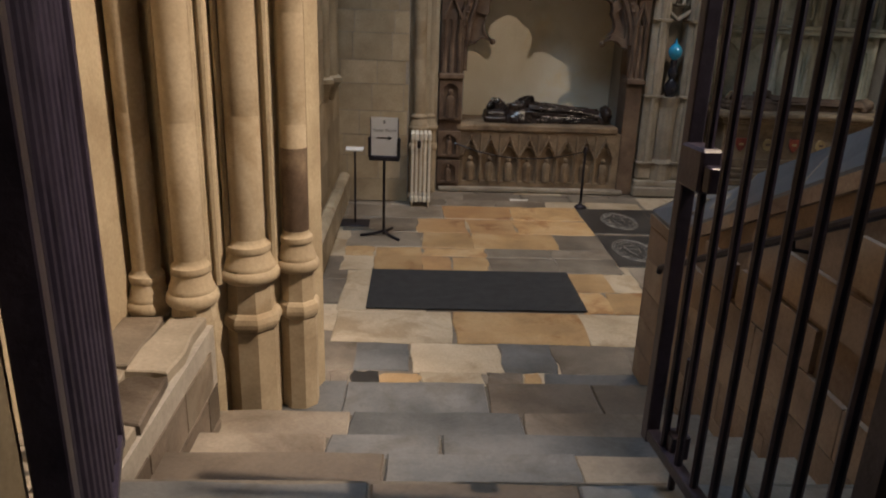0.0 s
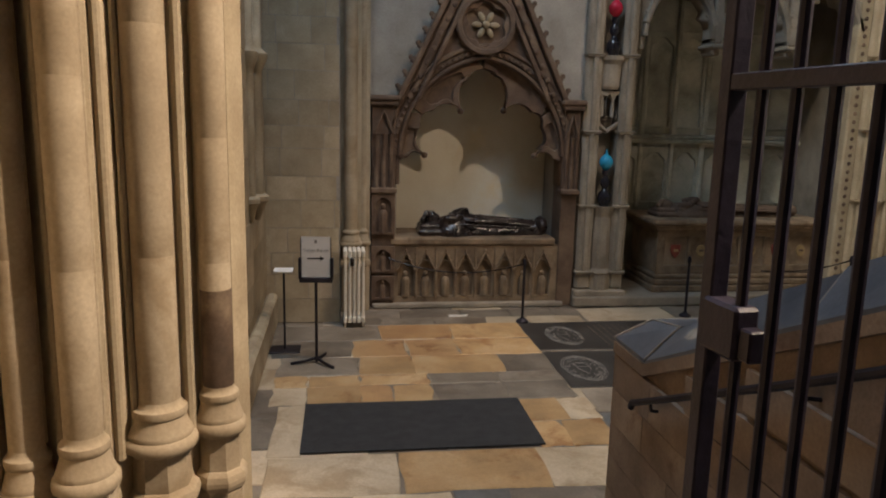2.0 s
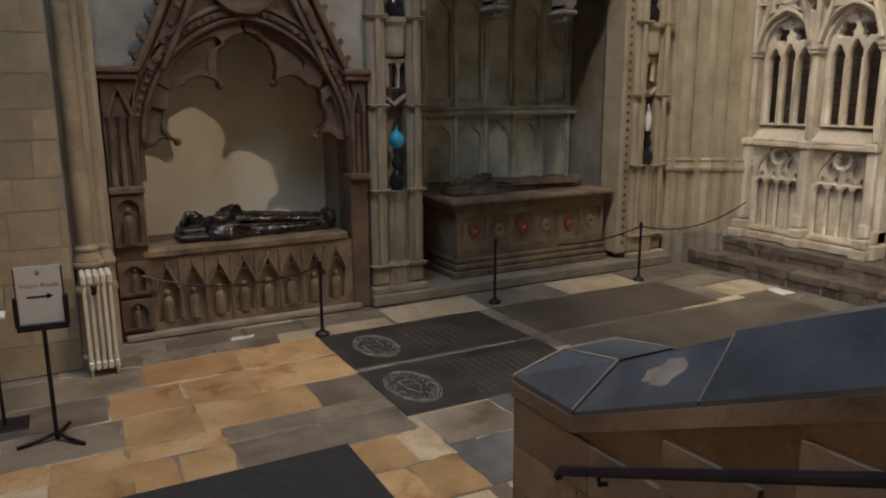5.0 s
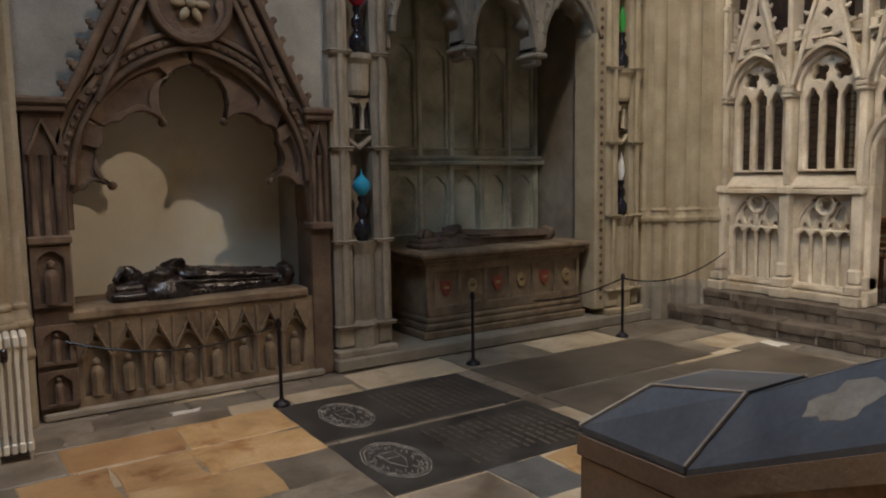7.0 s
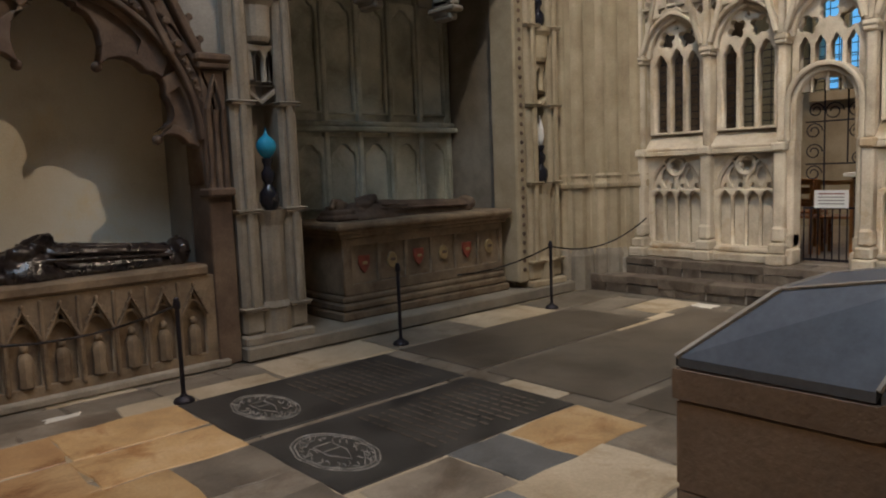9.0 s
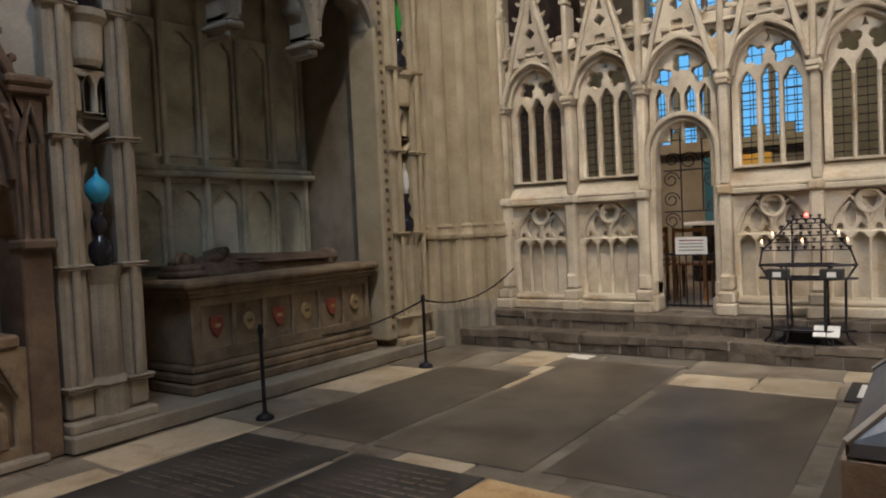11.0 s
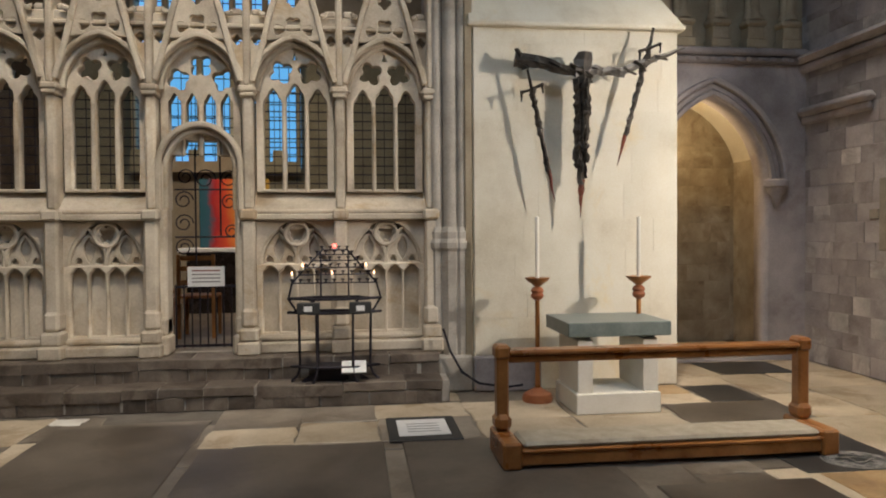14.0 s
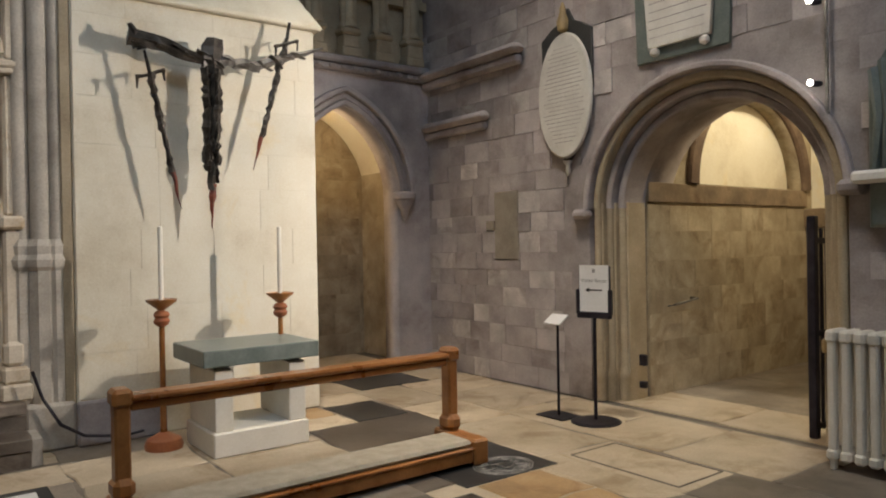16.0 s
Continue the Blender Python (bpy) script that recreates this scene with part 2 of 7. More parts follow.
GREENGLASS = mat("green_glass", (0.03, 0.25, 0.04), (0.06, 0.4, 0.08), 3.0, 0.08, 0.0)
MILKGLASS = mat("white_glass", (0.7, 0.7, 0.7), (0.8, 0.8, 0.8), 3.0, 0.1, 0.0)
RED = mat("red_paint", (0.16, 0.03, 0.02), (0.30, 0.065, 0.035), 9.0, 0.6, 0.1)
GOLD = mat("dull_gold", (0.26, 0.175, 0.08), (0.40, 0.29, 0.14), 9.0, 0.5, 0.1)
SKYGLOW = mat("evening_sky", (0.1, 0.3, 0.6), (0.14, 0.36, 0.66), 0.4, 0.9, 0.0, emit=(0.16, 0.48, 0.92), strength=1.0)
FLAME = mat("candle_flame", (1.0, 0.6, 0.3), (1.0, 0.7, 0.4), 3.0, 0.5, 0.0, emit=(1.0, 0.5, 0.28), strength=8.0)
REDFLAME = mat("red_votive", (1.0, 0.1, 0.1), (1.0, 0.1, 0.1), 3.0, 0.5, 0.0, emit=(1.0, 0.08, 0.06), strength=8.0)
LAMPFACE = mat("lit_lamp_face", (1.0, 0.95, 0.85), (1.0, 0.95, 0.85), 3.0, 0.5, 0.0, emit=(1.0, 0.92, 0.78), strength=30.0)


def dyed_cloth():
    """Cloth dyed from blue-green through crimson and orange to gold across its width."""
    m = mat("dyed_cloth", (0.5, 0.1, 0.05), (0.6, 0.2, 0.08), 3.0, 0.8, 0.1)
    nt = m.node_tree
    b = nt.nodes["Principled BSDF"]
    geo, sep, noise = nt.nodes.new("ShaderNodeNewGeometry"), nt.nodes.new("ShaderNodeSeparateXYZ"), nt.nodes.new("ShaderNodeTexNoise")
    span, ramp, add = nt.nodes.new("ShaderNodeMapRange"), nt.nodes.new("ShaderNodeValToRGB"), nt.nodes.new("ShaderNodeMath")
    nt.links.new(geo.outputs["Position"], sep.inputs[0])
    noise.inputs["Scale"].default_value = 5.0
    nt.links.new(geo.outputs["Position"], noise.inputs["Vector"])
    add.operation = "MULTIPLY_ADD"
    add.inputs[1].default_value = 0.22
    nt.links.new(noise.outputs["Fac"], add.inputs[0])
    nt.links.new(sep.outputs["Y"], add.inputs[2])
    span.inputs["From Min"].default_value, span.inputs["From Max"].default_value = 7.25, 6.55
    nt.links.new(add.outputs[0], span.inputs["Value"])
    nt.links.new(span.outputs["Result"], ramp.inputs["Fac"])
    e = ramp.color_ramp.elements
    e[0].position, e[0].color = 0.0, (0.02, 0.10, 0.13, 1)
    e[1].position, e[1].color = 1.0, (0.70, 0.38, 0.07, 1)
    for p, c in ((0.16, (0.03, 0.10, 0.14, 1)), (0.3, (0.40, 0.015, 0.02, 1)), (0.55, (0.62, 0.07, 0.02, 1)), (0.75, (0.68, 0.22, 0.04, 1))):
        e.new(p).color = c
    nt.links.new(ramp.outputs["Color"], b.inputs["Base Color"])
    return m


DYED = dyed_cloth()


# ---- building helpers ----
def basis(u, w, o):
    u, w = Vector(u), Vector(w)
    m = Matrix((u, Vector((0, 0, 1)), w)).transposed().to_4x4()
    m.translation = o
    return m


def north(x, y, z):
    return basis((1, 0, 0), (0, -1, 0), (x, y, z))


def east(x, y, z):
    return basis((0, -1, 0), (-1, 0, 0), (x, y, z))


def south(x, y, z):
    return basis((-1, 0, 0), (0, 1, 0), (x, y, z))


def thing(name, m, label, category, group="", kind=""):
    ob = new(name)
    ob.matrix_world = m
    ob.empty_display_size = 0.1
    return tagged(ob, label, category, group, kind)


def part(name, bm, material, parent=None, label="", smooth=False):
    me = bpy.data.meshes.new(name)
    bmesh.ops.recalc_face_normals(bm, faces=bm.faces)
    if smooth:
        for f in bm.faces:
            f.smooth = True
        for e in bm.edges:
            if len(e.link_faces) == 2 and e.calc_face_angle(0) > 0.7:
                e.smooth = False
    bm.to_mesh(me)
    bm.free()
    me.materials.append(material)
    ob = new(name, me)
    ob.parent = parent
    return tagged(ob, label)


def solo(name, bm, material, label, category, m=None, smooth=False, kind="", group=""):
    ob = part(name, bm, material, None, label, smooth)
    if m is not None:
        ob.matrix_world = m
    return tagged(ob, label, category, group, kind)


def box(bm, u0, u1, v0, v1, w0, w1, bevel=0.0, turn=None):
    r = bmesh.ops.create_cube(bm, size=1.0)
    m = Matrix.Translation(((u0 + u1) / 2, (v0 + v1) / 2, (w0 + w1) / 2)) @ Matrix.Diagonal((abs(u1 - u0), abs(v1 - v0), abs(w1 - w0), 1))
    bmesh.ops.transform(bm, matrix=(turn @ m) if turn is not None else m, verts=r["verts"])
    if bevel:
        es = list({e for v in r["verts"] for e in v.link_edges})
        bmesh.ops.bevel(bm, geom=es, offset=bevel, segments=1, profile=0.5, affect="EDGES")
    return bm


def boxm(*a, **k):
    return box(bmesh.new(), *a, **k)


def lathe(bm, profile, n=16, m=None, around="z", flute=0.0, waves=0):
    rings = []
    for r, h in profile:
        ring = []
        for i in range(n):
            a = 2 * math.pi * i / n
            q = r * (1 + flute * math.cos(waves * a))
            p = Vector((q * math.cos(a), q * math.sin(a), h)) if around == "z" else Vector((q * math.cos(a), h, q * math.sin(a)))
            ring.append(bm.verts.new(m @ p if m is not None else p))
        rings.append(ring)
    for a, b in zip(rings, rings[1:]):
        for i in range(n):
            bm.faces.new((a[i], a[(i + 1) % n], b[(i + 1) % n], b[i]))
    bm.faces.new(rings[0][::-1])
    bm.faces.new(rings[-1])
    return bm


def tube(bm, pts, r, n=6, closed=False, taper=None):
    pts = [Vector(p) for p in pts]
    rings, k = [], len(pts)
    for i, p in enumerate(pts):
        a, b = (pts[i - 1] if i or closed else p), (pts[(i + 1) % k] if i < k - 1 or closed else p)
        t = (b - a).normalized()
        s = t.cross(Vector((0.31, 0.17, 0.93)))
        s = (s if s.length > 0.05 else t.cross(Vector((1, 0, 0)))).normalized()
        q = t.cross(s)
        rad = r if taper is None else r * (1 + (taper - 1) * i / max(1, k - 1))
        rings.append([bm.verts.new(p + rad * (math.cos(2 * math.pi * j / n) * s + math.sin(2 * math.pi * j / n) * q)) for j in range(n)])
    for i in range(k if closed else k - 1):
        a, b = rings[i], rings[(i + 1) % k]
        for j in range(n):
            bm.faces.new((a[j], a[(j + 1) % n], b[(j + 1) % n], b[j]))
    if not closed:
        bm.faces.new(rings[0][::-1])
        bm.faces.new(rings[-1])
    return bm


def strip(bm, pts, half, w0, w1, cham=0.0, closed=False):
    """A moulding that follows a line in the u-v plane: half its width to either side, from depth w0 to w1, with chamfered front edges."""
    k, sec = len(pts), []
    for i in range(k):
        a = pts[i - 1] if i or closed else pts[i]
        b = pts[(i + 1) % k] if i < k - 1 or closed else pts[i]
        d = Vector((b[0] - a[0], b[1] - a[1])).normalized()
        nrm = Vector((-d.y, d.x))
        c = Vector((pts[i][0], pts[i][1]))
        h2 = half - cham
        sec.append([bm.verts.new((*(c + nrm * o), w)) for o, w in ((-half, w0), (-half, w1 - cham), (-h2, w1), (h2, w1), (half, w1 - cham), (half, w0))])
    for i in range(k if closed else k - 1):
        a, b = sec[i], sec[(i + 1) % k]
        for j in range(6):
            bm.faces.new((a[j], a[(j + 1) % 6], b[(j + 1) % 6], b[j]))
    if not closed:
        bm.faces.new(sec[0][::-1])
        bm.faces.new(sec[-1])
    return bm


def plate(outer, holes, w0, w1, bevel=0.0):
    """A slab in the u-v plane with real openings, from depth w0 to w1, its edges chamfered."""
    cu = bpy.data.curves.new("outline", "CURVE")
    cu.dimensions, cu.fill_mode, cu.extrude = "2D", "BOTH", abs(w1 - w0) / 2 - bevel
    cu.bevel_depth, cu.bevel_resolution, cu.offset = bevel, 0, -bevel
    for loop in (outer, *holes):
        sp = cu.splines.new("POLY")
        sp.points.add(len(loop) - 1)
        sp.use_cyclic_u = True
        for p, (u, v) in zip(sp.points, loop):
            p.co = (u, v, 0, 1)
    ob = new("outline", cu)
    me = ob.evaluated_get(bpy.context.evaluated_depsgraph_get()).to_mesh()
    bm = bmesh.new()
    bm.from_mesh(me)
    bmesh.ops.remove_doubles(bm, verts=bm.verts, dist=0.0002)
    bmesh.ops.translate(bm, verts=bm.verts, vec=(0, 0, (w0 + w1) / 2))
    bpy.data.objects.remove(ob)
    bpy.data.curves.remove(cu)
    return bm


def arch(u0, u1, vs, rise, n=9):
    """A pointed arch's line from the left springing to the right."""
    a, c0 = (u1 - u0) / 2, (u0 + u1) / 2
    c = (rise * rise - a * a) / (2 * a)
    r = c + a
    end = math.atan2(rise, c) if c > 1e-6 else math.pi / 2 + math.atan2(-c, rise)
    left = [(c0 + c - r * math.cos(end * i / n), vs + r * math.sin(end * i / n)) for i in range(n + 1)]
    return left + [(2 * c0 - u, v) for u, v in left[-2::-1]]


def rounded(u0, u1, vs, rise, n=12):
    a, c0 = (u1 - u0) / 2, (u0 + u1) / 2
    return [(c0 - a * math.cos(math.pi * i / (2 * n)) , vs + rise * math.sin(math.pi * i / (2 * n))) for i in range(2 * n + 1)]


def light(u0, u1, v0, vs, rise, cusp=0.2, n=9):
    """A window light with a cusped pointed head."""
    top, c0 = arch(u0, u1, vs, rise, n), (u0 + u1) / 2
    out = [(u0, v0)]
    k = len(top) - 1
    for i, (u, v) in enumerate(top):
        s = i / k
        f = 1 - cusp * (math.exp(-((s - 0.27) / 0.07) ** 2) + math.exp(-((s - 0.73) / 0.07) ** 2))
        out.append((c0 + (u - c0) * f, vs + (v - vs) * f + (1 - f) * 0.0))
    return out + [(u1, v0)]


def foil(c, r, lobes=4, depth=0.32, turn=0.0, n=24):
    out = []
    for i in range(n):
        a = 2 * math.pi * i / n
        q = r * (1 - depth + depth * abs(math.cos(lobes * (a - turn) / 2)))
        out.append((c[0] + q * math.cos(a), c[1] + q * math.sin(a)))
    return out


def ball(bm, c, r, s=(1, 1, 1), seg=8, rings=6, turn=None):
    k = bmesh.ops.create_uvsphere(bm, u_segments=seg, v_segments=rings, radius=r)
    m = Matrix.Translation(c) @ (turn if turn is not None else Matrix()) @ Matrix.Diagonal((*s, 1))
    bmesh.ops.transform(bm, matrix=m, verts=k["verts"])
    return bm


def along(a, b, k):
    return [(a[0] + (b[0] - a[0]) * i / k, a[1] + (b[1] - a[1]) * i / k) for i in range(k + 1)]


UNIT = bpy.data.meshes.new("stone")
_b = boxm(-0.5, 0.5, -0.5, 0.5, -0.5, 0.5, bevel=0.012)
_b.to_mesh(UNIT)
_b.free()
unit_of = {}


def block(name, m, size, material, parent=None):
    """One stone: an object of its own on a mesh shared by all stones of that material."""
    if material.name not in unit_of:
        unit_of[material.name] = UNIT.copy()
        unit_of[material.name].materials.append(material)
    ob = new(name, unit_of[material.name])
    ob.parent = parent
    ob.matrix_world = m @ Matrix.Diagonal((*size, 1))
    return ob


def ashlar(parent, m, u0, u1, v0, v1, course, length, materials, rnd, depth=0.03, skip=None, name="stone", gap=0.006):
    """Coursed stones, each a little proud or shy, on the face m of a wall."""
    v = v0
    while v < v1 - 0.05:
        hgt = min(course * rnd.uniform(0.85, 1.15), v1 - v)
        u = u0 - rnd.uniform(0, length * 0.6)
        while u < u1:
            l = length * rnd.uniform(0.65, 1.35)
            a, b = max(u, u0), min(u + l, u1)
            if b - a > 0.04 and not (skip and skip((a + b) / 2, v + hgt / 2, b - a, hgt)):
                d = depth * rnd.uniform(0.75, 1.1)
                block(name, m @ Matrix.Translation(((a + b) / 2, v + hgt / 2, d / 2)), (b - a - gap, hgt - gap, d), rnd.choice(materials), parent)
            u += l
        v += hgt


# ---- the large structure ----
def setting(name, bm, material, label, category, m=None, smooth=False):
    return solo(name, bm, material, label, category, m, smooth, "structure")


rnd = random.Random(7)
floor = setting("floor", boxm(-1.6, 13.4, -5.2, 10.6, -0.25, -0.014), JOINT, "uneven flagstone floor of mixed tan and grey stones", "floor")
# Unseen flat lid added to close the room overhead.
setting("ceiling", boxm(-2.0, 14.0, -5.4, 10.9, 11.0, 11.3), STONE_DIM, "unseen flat stone ceiling closing the room, coloured dim", "ceiling")

def worn_slab(name, parent, x0, x1, y0, y1, z, material, thick=0.05, j=0.011):
    """A worn paving stone with an uneven outline and soft arrises."""
    bm, out = bmesh.new(), []
    x0, x1, y0, y1 = x0 + 0.004, x1 - 0.004, y0 + 0.004, y1 - 0.004
    for (ax, ay), (bx, by) in (((x0, y0), (x1, y0)), ((x1, y0), (x1, y1)), ((x1, y1), (x0, y1)), ((x0, y1), (x0, y0))):
        for t in (0.0, 0.3, 0.65):
            out.append((ax + (bx - ax) * t + rnd.uniform(-j, j), ay + (by - ay) * t + rnd.uniform(-j, j)))
    cx, cy = (x0 + x1) / 2, (y0 + y1) / 2
    tilt = rnd.uniform(-0.002, 0.002)
    low = [bm.verts.new((x, y, z - thick)) for x, y in out]
    mid = [bm.verts.new((x, y, z - 0.006)) for x, y in out]
    top = [bm.verts.new((x + (cx - x) * 0.014 / max(0.1, x1 - x0), y + (cy - y) * 0.014 / max(0.1, y1 - y0), z + tilt * (x - cx))) for x, y in out]
    for a, b in ((low, mid), (mid, top)):
        for i in range(12):
            bm.faces.new((a[i], a[(i + 1) % 12], b[(i + 1) % 12], b[i]))
    bm.faces.new(top)
    return part(name, bm, material, parent)


# stairs down from the gate
STEP_Y = (3.72, 3.12, 2.67, 2.28, 1.92)
stairs = thing("stairs", Matrix(), "worn grey stone stairs leading down from a gate", "stairs", "", "structure")
for k, y in enumerate(STEP_Y):
    back = STEP_Y[k + 1] - 0.05 if k < 4 else -4.9
    part("step", boxm(-1.0, 1.495, back, y - 0.012, 0.0, 0.17 * (k + 1) - 0.014, 0.01), JOINT, stairs)
    back = STEP_Y[k + 1] + 0.004 if k < 4 else -0.6
    row = back
    while row < y - 0.05:
        nxt = y if k < 4 else min(y, row + 0.62)
        x = -0.95
        while x < 1.48:
            l = rnd.uniform(0.35, 1.15)
            e = min(x + l, 1.49)
            if 1.49 - e < 0.2:
                e = 1.49
            worn_slab("tread_stone", stairs, x, e, row, nxt, 0.17 * (k + 1), rnd.choice((FLAG_BLUE, FLAG_BLUE, FLAG_GREY, LEDGER_GREY)), 0.1, 0.011)
            x = e
        row = nxt

# parapet beside the stairs
def extrude_x(poly, x0, x1):
    bm = bmesh.new()
    a = [bm.verts.new((x0, y, z)) for y, z in poly]
    b = [bm.verts.new((x1, y, z)) for y, z in poly]
    bm.faces.new(a)
    bm.faces.new(b[::-1])
    for i in range(len(poly)):
        j = (i + 1) % len(poly)
        bm.faces.new((a[i], b[i], b[j], a[j]))
    return bm


def cop_z(y):
    return 1.085 + 0.456 * max(0.0, 3.8 - y)


CZ = 1.105
PX0, PX1, PEND = 1.475, 2.02, 4.19
parapet = thing("stair_parapet", Matrix(), "brown stone parapet wall with hipped blue slate coping beside the stairs", "parapet")
part("wall_body", extrude_x([(PEND - 0.01, 0.0), (PEND - 0.01, 1.015), (3.8, 1.015), (0.9, cop_z(0.9) - 0.07), (0.9, 0.0)], PX0 + 0.022, PX1 - 0.02), PARAPET, parapet)
part("ledge", extrude_x([(PEND + 0.006, 1.015), (PEND + 0.006, 1.08), (3.8, 1.08), (0.9, cop_z(0.9) - 0.005), (0.9, cop_z(0.9) - 0.07), (3.8, 1.015)], PX0 - 0.006, PX1 + 0.006), PARAPET, parapet, "dark stone ledge under the coping")


def coping(name, corners, thick=0.02):
    bm = bmesh.new()
    top = [bm.verts.new(c) for c in corners]
    bot = [bm.verts.new((c[0], c[1], c[2] - thick)) for c in corners]
    bm.faces.new(top)
    bm.faces.new(bot[::-1])
    for i in range(len(top)):
        j = (i + 1) % len(top)
        bm.faces.new((top[i], bot[i], bot[j], top[j]))
    return part(name, bm, SLATE, parapet)


RX0, RX1, RISE = 1.61, 1.88, 0.175
coping("coping_slab", [(PX0, PEND, CZ), (PX1, PEND, CZ), (RX1, 4.03, CZ + RISE - 0.03), (RX0, 4.03, CZ + RISE - 0.03)])
coping("coping_slab", [(PX0, PEND - 0.004, CZ), (RX0, 4.026, CZ + 0.142), (RX0, 3.72, CZ + 0.195), (PX0, 3.804, CZ)])
coping("coping_slab", [(PX1, PEND - 0.004, CZ), (PX1, 3.804, CZ), (RX1, 3.72, CZ + 0.195), (RX1, 4.026, CZ + 0.142)])
coping("coping_slab", [(RX0, 4.024, CZ + 0.145), (RX1, 4.024, CZ + 0.145), (RX1, 3.72, CZ + 0.198), (RX0, 3.72, CZ + 0.198)])
ys = (3.796, 3.225, 2.6, 2.0, 1.4, 0.9)
for a, b in zip(ys, ys[1:]):
    za, zb = cop_z(a) + 0.012, cop_z(b) + 0.012
    a2 = a - 0.08 if a > 3.7 else a
    coping("coping_slab", [(PX0, a, za), (RX0, a2, za + RISE + 0.02), (RX0, b + 0.006, zb + RISE), (PX0, b + 0.006, zb)])
    coping("coping_slab", [(PX1, b + 0.006, zb), (RX1, b + 0.006, zb + RISE), (RX1, a2, za + RISE + 0.02), (PX1, a, za)])
    coping("coping_slab", [(RX0, a2, za + RISE + 0.022), (RX1, a2, za + RISE + 0.022), (RX1, b + 0.006, zb + RISE + 0.002), (RX0, b + 0.006, zb + RISE + 0.002)])
for s, (xe, xr) in enumerate(((PX0, RX0), (PX1, RX1))):
    part("coping_seam", tube(bmesh.new(), [(xe, PEND, CZ), (xr, 4.028, CZ + 0.144)], 0.007, 5), MORTAR, parapet, "pale mortar seam")
    part("coping_seam", tube(bmesh.new(), [(xr, 4.03, CZ + 0.144), (xr, 3.72, CZ + 0.197)], 0.004, 5), MORTAR, parapet, "pale mortar seam")
    for a in ys[1:4]:
        za = cop_z(a) + 0.012
        part("coping_seam", tube(bmesh.new(), [(xe, a + 0.003, za), (xr, a + 0.003, za + RISE + 0.012)], 0.004, 5), MORTAR, parapet, "pale mortar seam")
for xe, xr in ((PX0, RX0), (PX1, RX1)):
    part("coping_seam", tube(bmesh.new(), [(xe, 3.8, CZ + 0.002), (xr, 3.718, CZ + 0.198)], 0.006, 5), MORTAR, parapet, "pale mortar seam")
part("coping_seam", tube(bmesh.new(), [(RX0, 4.028, CZ + 0.145), (RX1, 4.028, CZ + 0.145)], 0.005, 5), MORTAR, parapet, "pale mortar seam")
k = 0
for v in range(5):
    y = PEND - 0.005
    while y > 1.0:
        l = rnd.uniform(0.35, 0.75)
        y1 = max(y - l, 0.95)
        z0, z1 = 0.2 * v + 0.02, 0.2 * v + 0.2
        block("parapet_stone", Matrix.Translation((PX0 + 0.012, (y + y1) / 2, (z0 + z1) / 2)), (0.028, y - y1 - 0.005, z1 - z0 + 0.016), PARAPET, parapet)
        y = y1
for y0, y1, z0 in ((3.36, 3.0, 1.02), (2.95, 2.3, 1.02), (2.9, 2.2, 1.22), (2.25, 1.5, 1.22), (2.2, 1.2, 1.42), (1.6, 0.95, 1.62)):
    block("parapet_stone", Matrix.Translation((PX0 + 0.012, (y0 + y1) / 2, z0 + 0.08)), (0.028, y0 - y1 - 0.01, 0.17), PARAPET, parapet)
for v in range(5):
    block("parapet_stone", Matrix.Translation(((PX0 + PX1) / 2, PEND - 0.006, 0.2 * v + 0.11)), (PX1 - PX0 - 0.03, 0.028, 0.19), PARAPET, parapet)
# pale irregular patch on the first sloping slab
smear = random.Random(5)
bm = bmesh.new()
low_, top_ = [], []
for i in range(18):
    a = 2 * math.pi * i / 18
    q = smear.uniform(0.7, 1.15)
    du, dv = 0.62 + 0.15 * q * math.cos(a), 0.55 + 0.24 * q * math.sin(a)
    y = 3.79 - 0.57 * du
    x, z = PX0 + (RX0 - PX0) * dv, cop_z(y) + 0.012 + RISE * dv
    low_.append(bm.verts.new((x, y, z - 0.012)))
    top_.append(bm.verts.new((x - 0.001, y, z + 0.002)))
bm.faces.new(top_)
for i in range(18):
    bm.faces.new((low_[i], low_[(i + 1) % 18], top_[(i + 1) % 18], top_[i]))
part("mortar_smear", bm, MORTAR, parapet, "pale irregular patch")
rail = thing("handrail", Matrix(), "dark iron handrail fixed along the stair parapet", "handrail")
part("bar", tube(bmesh.new(), [(1.43, 3.82, 0.84), (1.43, 3.80, 0.876), (1.43, 3.74, 0.90), (1.43, 2.6, 1.43), (1.43, 1.0, 2.2)], 0.018, 8), IRON, rail, smooth=True)
for y in (3.6, 2.5, 1.5):
    z = 0.90 + (3.74 - y) * 0.465
    part("bracket", tube(bmesh.new(), [(1.43, y, z), (1.44, y, z - 0.05), (1.51, y, z - 0.06)], 0.009, 6), IRON, rail)

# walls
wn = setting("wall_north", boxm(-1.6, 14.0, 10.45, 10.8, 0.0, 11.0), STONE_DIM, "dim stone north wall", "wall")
nwp = setting("wall_northwest", boxm(-1.25, -0.06, 8.38, 10.45, 0.0, 11.0), MORTAR, "coursed warm limestone wall beside the tomb", "wall")
setting("wall_tomb", plate([(-0.06, 0.0), (2.86, 0.0), (2.86, 11.0), (-0.06, 11.0)], [[(0.6, 0.012)] + arch(0.6, 2.62, 1.85, 1.16, 12) + [(2.62, 0.012)]], -0.35, -0.06), RENDERED, "grey limewashed wall above the tomb recess", "wall", north(0, 9.0, 0))
setting("wall_tomb_recess", boxm(0.2, 2.86, 9.82, 10.0, 0.0, 3.3), PLASTER, "cream plastered back of the tomb recess", "wall")
